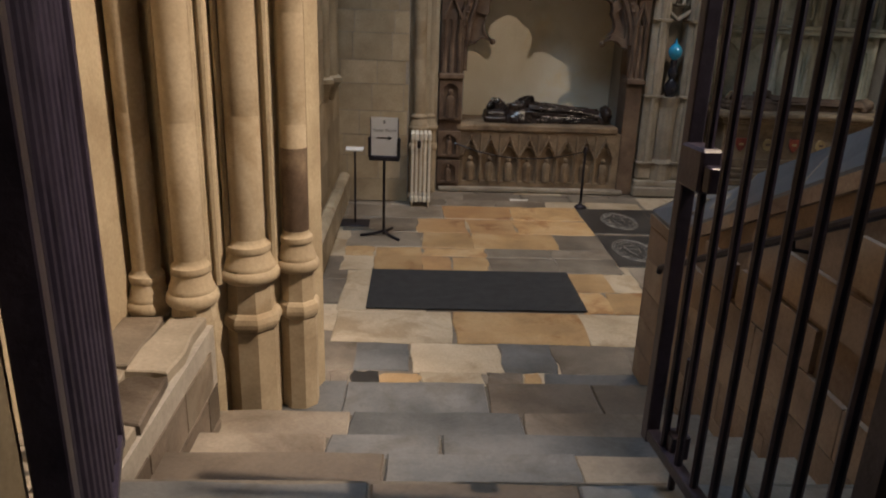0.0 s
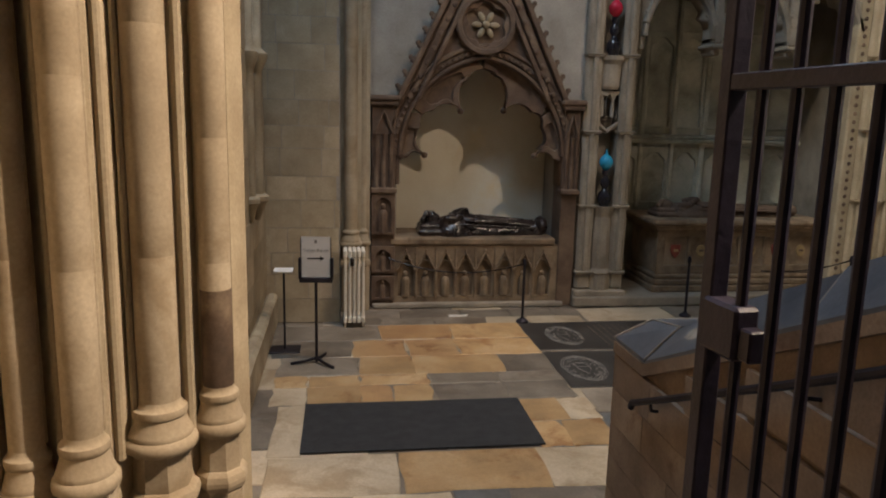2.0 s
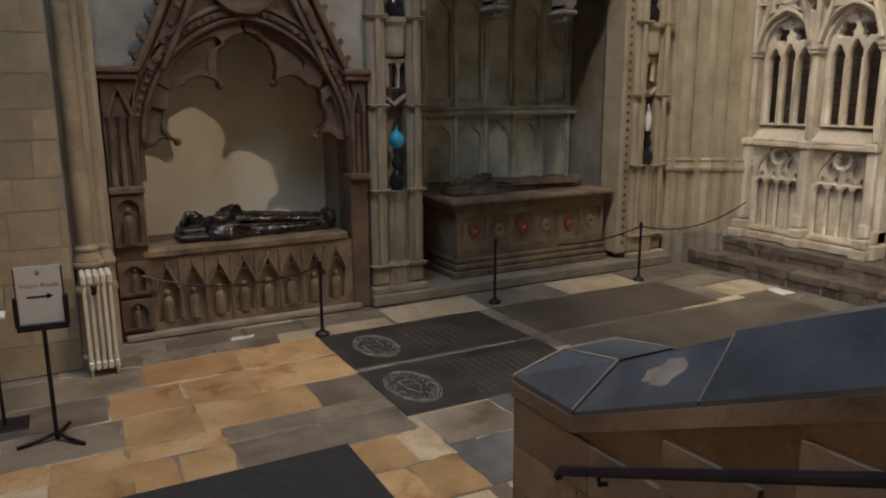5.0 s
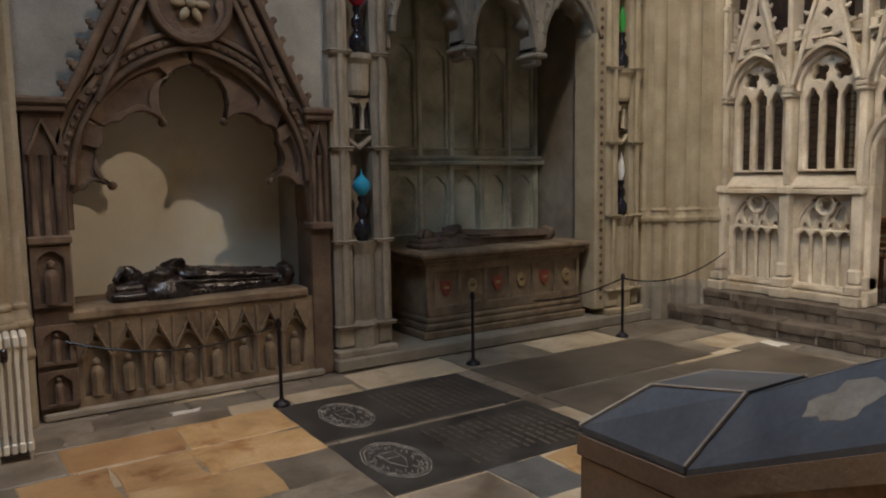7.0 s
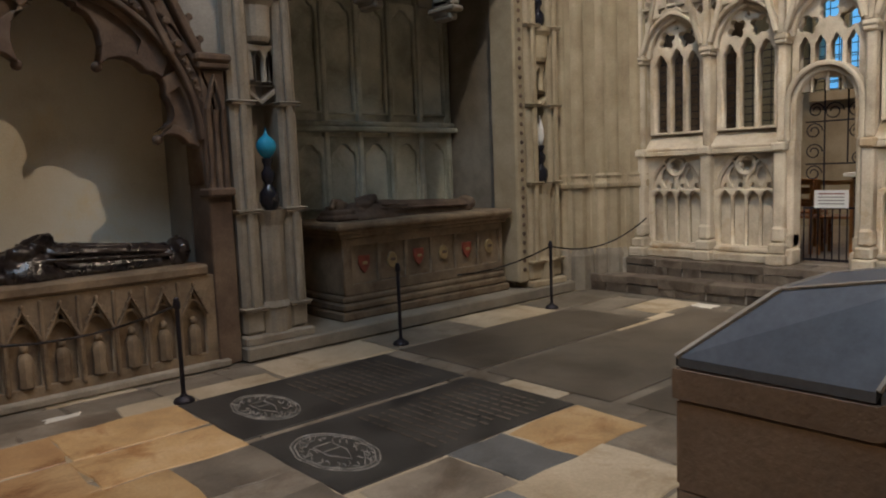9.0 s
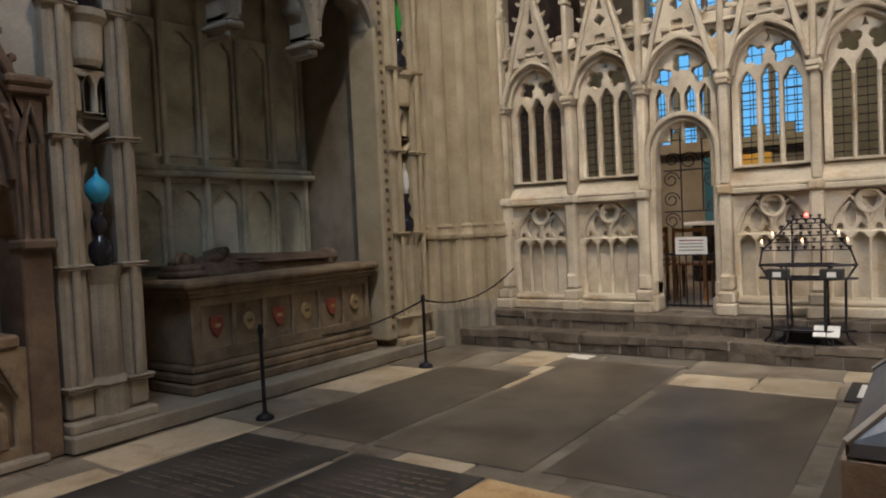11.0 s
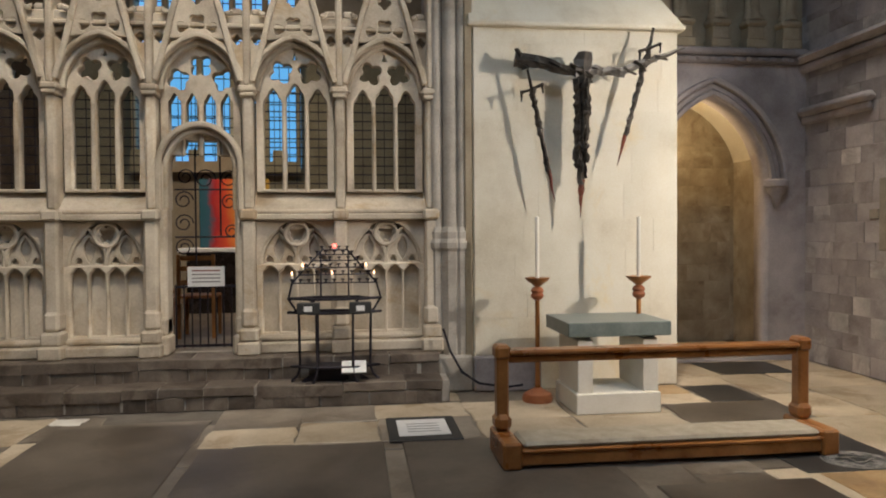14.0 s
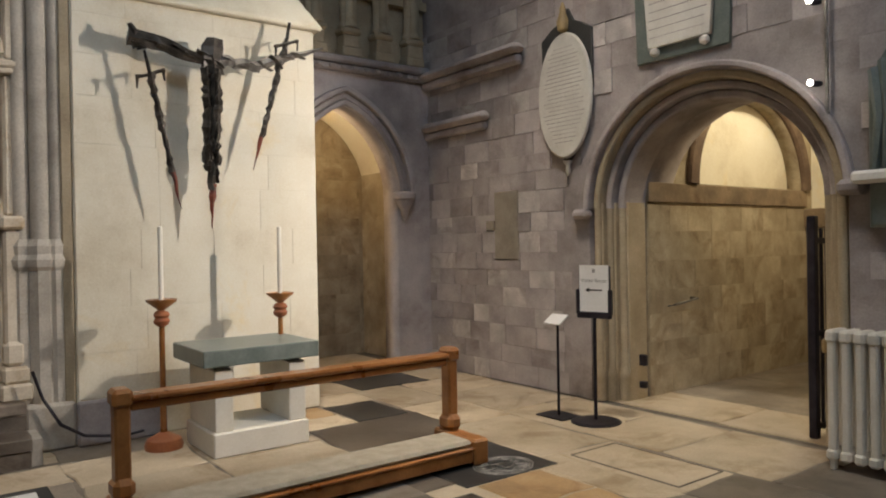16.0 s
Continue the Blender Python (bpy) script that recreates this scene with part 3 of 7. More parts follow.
for x in (0.44, 2.62):
    setting("wall_tomb_side", boxm(x, x + 0.16, 9.36, 9.82, 0.0, 3.3), RENDERED, "plastered side of the tomb recess", "wall")
setting("wall_tomb_head", boxm(0.44, 2.78, 9.36, 9.82, 3.3, 3.4), RENDERED, "plastered head of the tomb recess", "wall")
setting("wall_canopy", boxm(2.86, 7.2, 9.15, 9.6, 4.6, 11.0), STONE, "stone wall above the carved canopy", "wall")
setting("wall_northeast", boxm(7.18, 8.6, 9.05, 10.45, 0.0, 11.0), STONE, "stone wall behind the corner pier", "wall")
ww = setting("wall_west", boxm(-1.25, -0.86, 4.0, 8.38, 0.0, 11.0), STONE, "shadowed limestone west wall", "wall")
setting("wall_west_low", boxm(-1.6, -1.25, -5.2, 10.45, 0.0, 11.0), STONE, "stone wall closing the west side", "wall")
setting("wall_gate_left", boxm(-1.25, -0.61, 0.7, 1.02, 0.0, 11.0), STONE, "stone jamb beside the iron gate", "wall")
setting("wall_gate_right", boxm(0.93, 2.3, 0.7, 1.0, 0.0, 11.0), STONE, "stone jamb beside the iron gate", "wall")
setting("wall_gate_head", boxm(-0.61, 0.93, 0.7, 1.0, 4.2, 11.0), STONE, "stone wall over the gateway", "wall")
# Two unseen walls added to close the space behind the gate.
setting("wall_behind", boxm(-1.25, 2.3, -5.2, -4.9, 0.0, 11.0), STONE_DIM, "unseen stone wall closing the passage", "wall")
setting("wall_stair_east", boxm(2.02, 2.3, -4.9, 0.7, 0.0, 11.0), STONE_DIM, "unseen stone wall closing the passage", "wall")
low = thing("stone_bench", Matrix(), "low worn stone bench with cracked top beside the stairs", "bench")
part("bench_body", boxm(-1.245, -0.866, 1.03, 2.98, 0.0, 0.855), MORTAR, low, "pale mortar between the stones")
for x0, x1, y0, y1, m in ((-1.245, -0.87, 1.05, 1.5, PIERSTONE), (-1.245, -1.06, 1.51, 1.98, PIERSTONE), (-1.055, -0.87, 1.51, 2.1, PIERSTONE), (-1.245, -1.06, 1.99, 2.5, PIERSTONE), (-1.055, -0.88, 2.11, 2.44, STEPSTONE), (-1.06, -0.885, 2.45, 2.97, PIERSTONE), (-1.245, -1.065, 2.51, 2.97, FLAG_GREY)):
    worn_slab("top_stone", low, x0, x1, y0, y1, 0.9 + rnd.uniform(-0.008, 0.004), m, 0.06, 0.014)
y = 1.05
for v in range(4):
    y = 1.05
    while y < 2.9:
        l = rnd.uniform(0.3, 0.6)
        y1 = min(y + l, 2.97)
        block("side_stone", Matrix.Translation((-0.875, (y + y1) / 2, 0.105 + 0.19 * v)), (0.03, y1 - y - 0.014, 0.176), rnd.choice((LEDGER_GREY, FLAG_GREY, STEPSTONE)), low)
        y = y1

# white wall block behind the altar, and the small arched passage next to it
panel = setting("wall_altar", boxm(7.83, 8.72, 1.84, 3.82, 0.0, 3.37, 0.01), PLASTER, "cream limewashed wall block behind the altar", "wall")
bm = bmesh.new()
vs = [bm.verts.new(p) for p in ((7.78, 1.80, 3.42), (7.78, 3.86, 3.42), (8.72, 3.86, 3.42), (8.72, 1.80, 3.42), (8.2, 2.0, 3.95), (8.2, 3.82, 3.95), (8.72, 3.82, 3.95), (8.72, 2.0, 3.95))]
for f in ((0, 1, 5, 4), (1, 2, 6, 5), (3, 0, 4, 7), (2, 3, 7, 6), (4, 5, 6, 7), (3, 2, 1, 0)):
    bm.faces.new([vs[i] for i in f])
setting("trim_weathering", bm, PLASTER, "sloping cream weathering on top of the wall", "trim")
setting("trim_cornice", boxm(7.765, 8.72, 1.785, 3.87, 3.372, 3.418, 0.012), PLASTER, "cream stone cornice on the altar wall", "trim")
setting("wall_altar_upper", boxm(8.74, 9.2, 1.5, 4.0, 0.0, 11.0), STONE, "stone wall above the altar block", "wall")
sp = setting("wall_small_arch", plate([(-1.9, 0.0), (0.2, 0.0), (0.2, 3.42), (-1.9, 3.42)], [[(-1.62, 0.012), (-1.62, 2.0)] + arch(-1.62, -0.26, 2.0, 0.98, 12)[1:-1] + [(-0.26, 2.0), (-0.26, 0.012)]], -0.3, 0.0), STONE_GREY, "grey stone wall pierced by a pointed arch", "wall", east(8.9, 0, 0))
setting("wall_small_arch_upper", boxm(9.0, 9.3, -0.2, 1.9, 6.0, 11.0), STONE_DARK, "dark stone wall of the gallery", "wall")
setting("wall_niche_back", boxm(10.4, 10.6, -0.5, 2.2, 0.0, 4.2), RUBBLE, "warm lit stone wall inside the passage", "wall")
setting("wall_niche_side", boxm(9.2, 10.4, -0.4, -0.15, 0.0, 4.2), RUBBLE, "warm lit stone wall inside the passage", "wall")
setting("wall_niche_north", boxm(9.2, 10.4, 1.62, 1.85, 0.0, 4.2), RUBBLE, "warm lit stone wall inside the passage", "wall")
bm = bmesh.new()
pts = arch(-1.7, 0.2, 2.05, 1.15, 10)
for i in range(len(pts) - 1):
    (a, b), (c, d) = pts[i], pts[i + 1]
    bm.faces.new([bm.verts.new(p) for p in ((9.2, -a, b), (10.4, -a, b), (10.4, -c, d), (9.2, -c, d))])
bmesh.ops.remove_doubles(bm, verts=bm.verts, dist=0.001)
bmesh.ops.solidify(bm, geom=bm.faces, thickness=0.08)
setting("ceiling_niche", bm, PLASTER, "plastered vault of the passage", "ceiling", smooth=True)
setting("ceiling_niche_top", boxm(8.9, 10.6, -0.4, 2.2, 4.2, 4.3), STONE, "stone roof of the passage", "ceiling")

# south wall with the big round-headed opening
AL, AR, ASP = -6.02, -4.18, 1.74
wsouth = setting("wall_south", plate([(-9.3, 0.0), (-6.42, 0.0)] + rounded(-6.42, -4.16, ASP, 1.02, 12) + [(-4.16, 0.0), (-2.0, 0.0), (-2.0, 11.0), (-9.3, 11.0)], [], -0.45, -0.005), STONE_GREY, "coursed grey ashlar south wall", "wall", south(0, -0.19, 0))
setting("wall_passage_inner", plate([(-6.9, 0.0), (-6.16, 0.0)] + rounded(-6.16, -4.3, 1.72, 0.9, 12) + [(-4.3, 0.0), (-3.2, 0.0), (-3.2, 4.0), (-6.9, 4.0)], [], -0.85, -0.45), STONE_GREY, "inner stone order of the archway", "wall", south(0, -0.19, 0))
setting("wall_passage_west", boxm(3.3, 3.5, -4.6, -1.06, 0.0, 4.0), RUBBLE, "passage wall", "wall")
wpe = setting("wall_passage_east", boxm(6.14, 6.5, -4.6, -0.66, 0.0, 1.8), RUBBLE, "warm lit passage wall", "wall")
LUN = arch(1.45, 3.5, 1.995, 0.92, 10)
setting("wall_passage_east_upper", plate([(0.67, 1.8), (4.5, 1.8), (4.5, 4.0), (0.67, 4.0)], [LUN], -0.16, 0.0), RUBBLE, "warm lit upper passage wall round an arched recess", "wall", east(6.14, 0, 0))
setting("wall_passage_lunette", boxm(6.3, 6.5, -4.6, -0.66, 1.8, 4.0), PLASTER, "cream plastered back of the arched recess", "wall")
# Arch band in dark stone, standing in for the shaded soffit round the lunette.
bm = bmesh.new()
strip(bm, arch(1.36, 3.59, 1.995, 1.02, 12), 0.085, -0.02, 0.05, 0.02)
setting("trim_passage_arch", bm, STONE_DARK, "stone wall arch of the passage, coloured dark for its shade", "trim", east(6.14, 0, 0))
wpb = setting("wall_passage_back", boxm(3.3, 6.14, -3.75, -3.6, 0.0, 1.78), RUBBLE, "warm lit stone wall at the back of the passage", "wall")
setting("wall_passage_upper", boxm(3.3, 6.6, -3.95, -3.75, 0.0, 4.0), PLASTER, "cream plastered upper wall of the passage", "wall")
setting("ceiling_passage", boxm(3.3, 6.9, -4.6, -1.06, 4.0, 4.2), RENDERED, "plastered passage ceiling", "ceiling")

# steps in front of the carved screen, and the chapel behind it
dais = thing("chapel_steps", Matrix(), "two worn dark stone steps before the carved screen", "steps", "", "structure")
for k, (x0, z) in enumerate(((7.45, 0.19), (7.74, 0.38))):
    part("step", boxm(x0 + 0.026, 8.3, 4.16 if k else 4.1, 9.05, 0.0, z - 0.012), MORTAR, dais)
    y = 4.16
    while y < 8.9:
        l = rnd.uniform(0.28, 0.62)
        y1 = min(y + l, 8.9 if k == 0 else 8.5)
        if y1 - y > 0.05:
            tone = STEPSTONE
            worn_slab("step_stone", dais, x0 + rnd.uniform(-0.012, 0.006), x0 + 0.42, y, y1, z + rnd.uniform(-0.006, 0.004), tone, rnd.uniform(0.07, 0.11), 0.012)
            ym = y + (y1 - y) * rnd.uniform(0.3, 0.7)
            for ya, yb in ((y, ym), (ym, y1)):
                worn_slab("riser_stone", dais, x0 + rnd.uniform(0.0, 0.02), x0 + 0.2, ya, yb, z - 0.085, STEPSTONE, 0.11, 0.008)
        y += l
setting("floor_chapel", boxm(8.3, 13.6, 3.0, 9.8, 0.0, 0.36), FLAG_GREY, "grey stone chapel floor", "floor")
setting("wall_chapel_east", plate([(-9.8, 0.3), (-3.0, 0.3), (-3.0, 9.0), (-9.8, 9.0)], [[(-8.35, 2.55), (-8.35, 6.0)] + arch(-8.35, -5.75, 6.0, 1.7, 8)[1:-1] + [(-5.75, 6.0), (-5.75, 2.55)]], -0.4, 0.0), STONE, "chapel east wall with a traceried window", "wall", east(13.2, 0, 0))
# Side walls and vault take dark stone, painting in the chapel's dim interior.
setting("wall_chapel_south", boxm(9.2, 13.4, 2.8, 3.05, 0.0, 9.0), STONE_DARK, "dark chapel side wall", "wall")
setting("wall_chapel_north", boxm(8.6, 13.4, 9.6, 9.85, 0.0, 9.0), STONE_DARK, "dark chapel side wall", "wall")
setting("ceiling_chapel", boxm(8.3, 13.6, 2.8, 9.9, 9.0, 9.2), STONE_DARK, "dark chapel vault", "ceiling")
setting("wall_above_screen", boxm(8.2, 8.5, 3.6, 9.1, 8.0, 11.0), STONE, "stone wall over the chapel arch", "wall")
setting("backdrop_sky", boxm(15.0, 15.05, 0.0, 14.0, 0.0, 12.0), SKYGLOW, "clear blue evening sky", "sky")


# ---- west pier, wall shafts ----
def shaft(name, x, y, r, z0, zb, label, octagon=True, flat=None, top=11.0, m=SHAFTSTONE):
    ob = thing(name, Matrix.Translation((x, y, 0)), label, "column")
    turned = Matrix.Rotation(radians(22.5), 4, "Z")
    if octagon:
        part("plinth", lathe(bmesh.new(), [(r * 1.56, z0), (r * 1.56, zb - 0.46), (r * 1.5, zb - 0.45)], 8, turned), SHAFTSTONE, ob)
        part("lower_roll", lathe(bmesh.new(), [(r * q, zb + h) for q, h in ((1.5, -0.45), (1.7, -0.44), (1.82, -0.42), (1.84, -0.4), (1.74, -0.375), (1.55, -0.36), (1.44, -0.355))], 8, turned), SHAFTSTONE, ob)
        part("neck", lathe(bmesh.new(), [(r * 1.43, zb - 0.355), (r * 1.36, zb - 0.2)], 8, turned), SHAFTSTONE, ob)
    else:
        part("plinth", lathe(bmesh.new(), [(r * 1.5, z0), (r * 1.42, zb - 0.2)], 8, turned), SHAFTSTONE, ob)
    part("base", lathe(bmesh.new(), [(r * q, zb + h) for q, h in ((1.36, -0.2), (1.6, -0.198), (1.74, -0.186), (1.78, -0.166), (1.7, -0.147), (1.54, -0.138), (1.56, -0.13), (1.5, -0.118), (1.36, -0.095), (1.26, -0.07), (1.21, -0.056), (1.29, -0.051), (1.33, -0.036), (1.28, -0.02), (1.12, -0.014), (1.03, 0.0), (1.0, 0.012))], 28), SHAFTSTONE, ob, smooth=True)
    z, dr = zb + 0.01, random.Random(int(abs(x) * 1000))
    while z < top - 0.1:
        e = min(top, z + (dr.uniform(0.5, 0.95) if z < 4.5 else 3.0))
        part("drum", lathe(bmesh.new(), [(r - 0.0006, z), (r, z + 0.003), (r, e - 0.003), (r - 0.0006, e)], 24), m, ob, smooth=True)
        z = e
    if flat:
        part("fillet", boxm(-0.018, 0.018, -r * 0.2, r * 1.12, zb + 0.012, top, 0.004, Matrix.Rotation(radians(flat), 4, "Z")), m, ob)
    return ob


bm = bmesh.new()
poly = [(-1.26, 3.19), (-1.07, 3.13), (-0.93, 3.22), (-0.875, 3.36), (-0.80, 3.44), (-0.68, 3.42), (-0.62, 3.56), (-0.515, 3.58), (-0.47, 3.72), (-0.62, 4.06), (-1.26, 4.06)]
a, b = [bm.verts.new((x, y, 0.17)) for x, y in poly], [bm.verts.new((x, y, 11.0)) for x, y in poly]
bm.faces.new(a[::-1]), bm.faces.new(b)
for i in range(len(poly)):
    j = (i + 1) % len(poly)
    bm.faces.new((a[i], a[j], b[j], b[i]))
setting("wall_pier_core", bm, STONE, "core of a clustered limestone pier", "pier")
shaft("pier_shaft", -1.175, 3.08, 0.06, 0.86, 1.08, "slender warm limestone shaft on a moulded base", False, -60)
shaft("pier_shaft", -0.965, 3.04, 0.066, 0.86, 1.14, "slender warm limestone shaft on a moulded base", False, -60)
shaft("pier_shaft", -0.78, 3.36, 0.082, 0.17, 1.14, "thick limestone shaft on an octagonal plinth", True, -40)
s4 = shaft("pier_shaft", -0.57, 3.5, 0.063, 0.17, 1.14, "limestone shaft with a dark worn lower drum", True)
part("stained_drum", lathe(bmesh.new(), [(0.0642, 1.153), (0.065, 1.165), (0.065, 1.555), (0.0642, 1.57)], 24), STAINED, s4, "dark brown stained stone", smooth=True)
for x, y, r in ((-1.065, 3.115, 0.018), (-0.905, 3.24, 0.02), (-0.865, 3.32, 0.016), (-0.672, 3.41, 0.022), (-0.628, 3.5, 0.016)):
    setting("trim_roll", lathe(bmesh.new(), [(r, 0.95), (r, 11.0)], 8, Matrix.Translation((x, y, 0))), STONE, "thin limestone roll between pier shafts", "trim", smooth=True)

# shafts on the west wall and at the northwest pier
for x, y, r in ((-0.84, 7.0, 0.045), (-0.81, 7.22, 0.06), (-0.84, 7.45, 0.045)):
    ob = thing("wall_shaft", Matrix.Translation((x, y, 0)), "thin dark wall shaft resting on a carved corbel", "column", "west wall shafts")
    part("corbel", lathe(bmesh.new(), [(r * 0.4, 1.32), (r * 0.8, 1.4), (r * 1.2, 1.47), (r * 1.8, 1.5), (r * 1.8, 1.54), (r * 1.3, 1.56)], 12), STONE, ob, smooth=True)
    part("drum", lathe(bmesh.new(), [(r, 1.56), (r, 2.62)], 12), STONE, ob, smooth=True)
    part("capital", lathe(bmesh.new(), [(r, 2.62), (r * 1.15, 2.66), (r * 1.9, 2.75), (r * 1.9, 2.8), (r * 1.5, 2.82), (r, 2.86), (r, 8.0)], 12), STONE, ob, smooth=True)
setting("trim_west_plinth", boxm(-0.86, -0.74, 4.06, 8.38, 0.0, 0.34, 0.03), RUBBLE, "worn stone plinth along the west wall", "trim")
shaft("corner_shaft", 0.06, 8.82, 0.075, 0.0, 0.98, "pale limestone wall shaft beside the tomb", True, None)
shaft("corner_shaft", 0.21, 8.9, 0.05, 0.0, 0.98, "pale limestone wall shaft beside the tomb", True, None)
setting("trim_corner", boxm(-0.058, 0.28, 8.86, 8.94, 0.0, 11.0), STONE, "stone behind the wall shafts", "trim")


# ---- paving ----
TOP = 0.0


def flag(x0, x1, y0, y1, material, z=TOP, name="flagstone"):
    return worn_slab(name, floor, x0, x1, y0, y1, z, material, 0.05, 0.02 if name == "flagstone" else 0.004)


def course(y0, y1, xs, ms):
    for x0, x1, m in zip(xs, xs[1:], ms):
        flag(x0, x1, y0 + rnd.uniform(-0.012, 0.012), y1 + rnd.uniform(-0.012, 0.012), m)


T, R, C, G, B, K, W = FLAG_TAN, FLAG_RUST, FLAG_CREAM, FLAG_GREY, FLAG_BLUE, LEDGER, LEDGER_GREY
course(3.74, 3.97, (-0.42, -0.05, 0.52, 1.02, 1.49), (G, G, B, B))
course(3.97, 4.15, (-0.5, -0.36, -0.17, 0.09, 0.5, 0.75, 0.87, 1.49), (G, LEDGER, T, C, G, T, B))
course(4.15, 4.57, (-0.62, -0.35, 0.02, 0.63, 0.99, 1.5), (G, B, C, B, G))
course(4.57, 5.12, (-0.54, 0.33, 1.31, 1.92), (C, T, C))
course(5.12, 6.02, (-0.56, -0.33), (C,))
course(5.12, 5.58, (1.38, 1.62, 1.98), (T, T))
course(5.58, 6.02, (1.38, 1.72, 1.98), (T, C))
course(6.02, 6.4, (-0.62, -0.34, 0.1, 0.37, 0.72, 1.35, 1.93), (C, T, R, T, G, G))
course(6.4, 6.66, (-0.62, -0.34, 0.11), (T, T))
course(6.4, 6.66, (0.11, 0.72, 1.35, 1.93), (T, G, G))
course(6.66, 7.16, (-0.62, 0.12, 0.62, 1.46, 1.93), (G, T, T, G))
course(7.16, 7.68, (-0.72, 0.06, 0.6, 1.12, 1.93), (G, R, R, T))
course(7.68, 8.22, (-0.72, 0.35, 1.12, 1.93), (G, R, T))
course(8.22, 8.5, (-0.05, 0.4, 1.0, 1.6, 2.1, 2.76), (G, G, G, C, C))
course(8.5, 8.62, (1.2, 1.42), (MARBLE,))
course(5.68, 6.2, (1.98, 2.62, 3.05, 3.72), (G, B, T))
course(5.1, 5.68, (1.98, 2.5, 3.3, 3.9), (B, C, G))
course(4.3, 5.1, (2.05, 2.9, 3.9), (C, C))
course(8.26, 8.82, (2.8, 3.9, 5.0, 6.1, 7.4), (C, G, C, G))
course(6.05, 7.18, (6.32, 7.1), (G,))
course(4.0, 4.75, (6.35, 6.95, 7.42), (G, C))
course(4.75, 5.35, (6.35, 6.9, 7.42), (C, G))
course(5.35, 6.0, (6.35, 6.8, 7.42), (C, G))
flag(7.12, 7.32, 7.05, 7.3, MARBLE)
course(-0.15, 0.74, (3.2, 4.2, 5.0, 5.7, 6.6, 7.5, 8.2), (G, C, C, C, C, C))
flag(3.3, 4.41, 0.75, 1.3, G)
slab = flag(4.42, 5.42, 0.75, 1.3, C)
flag(5.43, 6.5, 0.75, 1.42, C)
course(0.75, 1.3, (6.5, 7.3, 8.2), (C, C))
flag(8.2, 8.85, -0.15, 0.34, C)
flag(8.2, 8.85, 0.35, 1.2, K)
flag(8.2, 8.85, 1.21, 1.84, C)
flag(4.42, 5.26, 1.31, 1.6, C)
flag(3.3, 4.37, 1.31, 2.18, G)
flag(4.83, 5.27, 1.61, 2.14, T)
flag(4.38, 4.82, 1.61, 2.1, T)
flag(5.28, 6.05, 1.43, 2.2, K, name="ledger_stone")
flag(6.06, 6.36, 1.43, 2.35, C)
flag(6.37, 7.09, 1.31, 2.35, W)
flag(7.1, 7.76, 1.36, 1.86, K)
course(1.31, 1.84, (7.77, 8.2), (C,))
course(1.87, 2.36, (7.1, 7.45, 7.83), (C, T))
course(2.36, 3.2, (5.9, 6.35, 6.8, 7.3, 7.83), (C, C, C, C))
course(3.2, 4.0, (6.3, 6.8, 7.4, 7.83), (C, C, G))
for x0, x1, y0, y1, m in ((1.93, 3.73, 6.21, 7.185, K), (1.93, 3.73, 7.235, 8.22, K), (3.9, 6.3, 7.25, 8.24, W), (3.9, 7.0, 6.06, 7.18, W), (3.95, 6.3, 4.72, 5.98, W), (3.6, 6.3, 3.3, 4.6, W), (3.0, 5.2, 2.22, 3.2, W)):
    flag(x0, x1, y0, y1, m, 0.002, "ledger_stone")
y = -0.2
while y < 8.9:
    hgt = rnd.uniform(0.4, 0.62)
    x = -0.86
    while x < 9.0:
        l = rnd.uniform(0.45, 1.1)
        if not (x + l / 2 < 2.02 and y < 3.7) and not (x + l > 7.46 and y > 4.1) and not (x + l / 2 > 7.83 and y > 1.75):
            flag(x, x + l, y, y + hgt, rnd.choice((G, G, C, G, G)), -0.006)
        x += l
    y += hgt
for x0, x1, y0, y1 in ((3.4, 4.3, -1.0, -0.29), (4.3, 5.2, -1.0, -0.29), (5.2, 6.4, -1.0, -0.29), (3.5, 4.6, -2.2, -1.0), (4.6, 6.3, -2.2, -1.0), (3.5, 5.0, -3.6, -2.2), (5.0, 6.3, -3.6, -2.2), (8.9, 10.4, 0.0, 0.8), (8.9, 10.4, 0.8, 1.6)):
    flag(x0, x1, y0, y1, G if y1 < -0.5 else C)

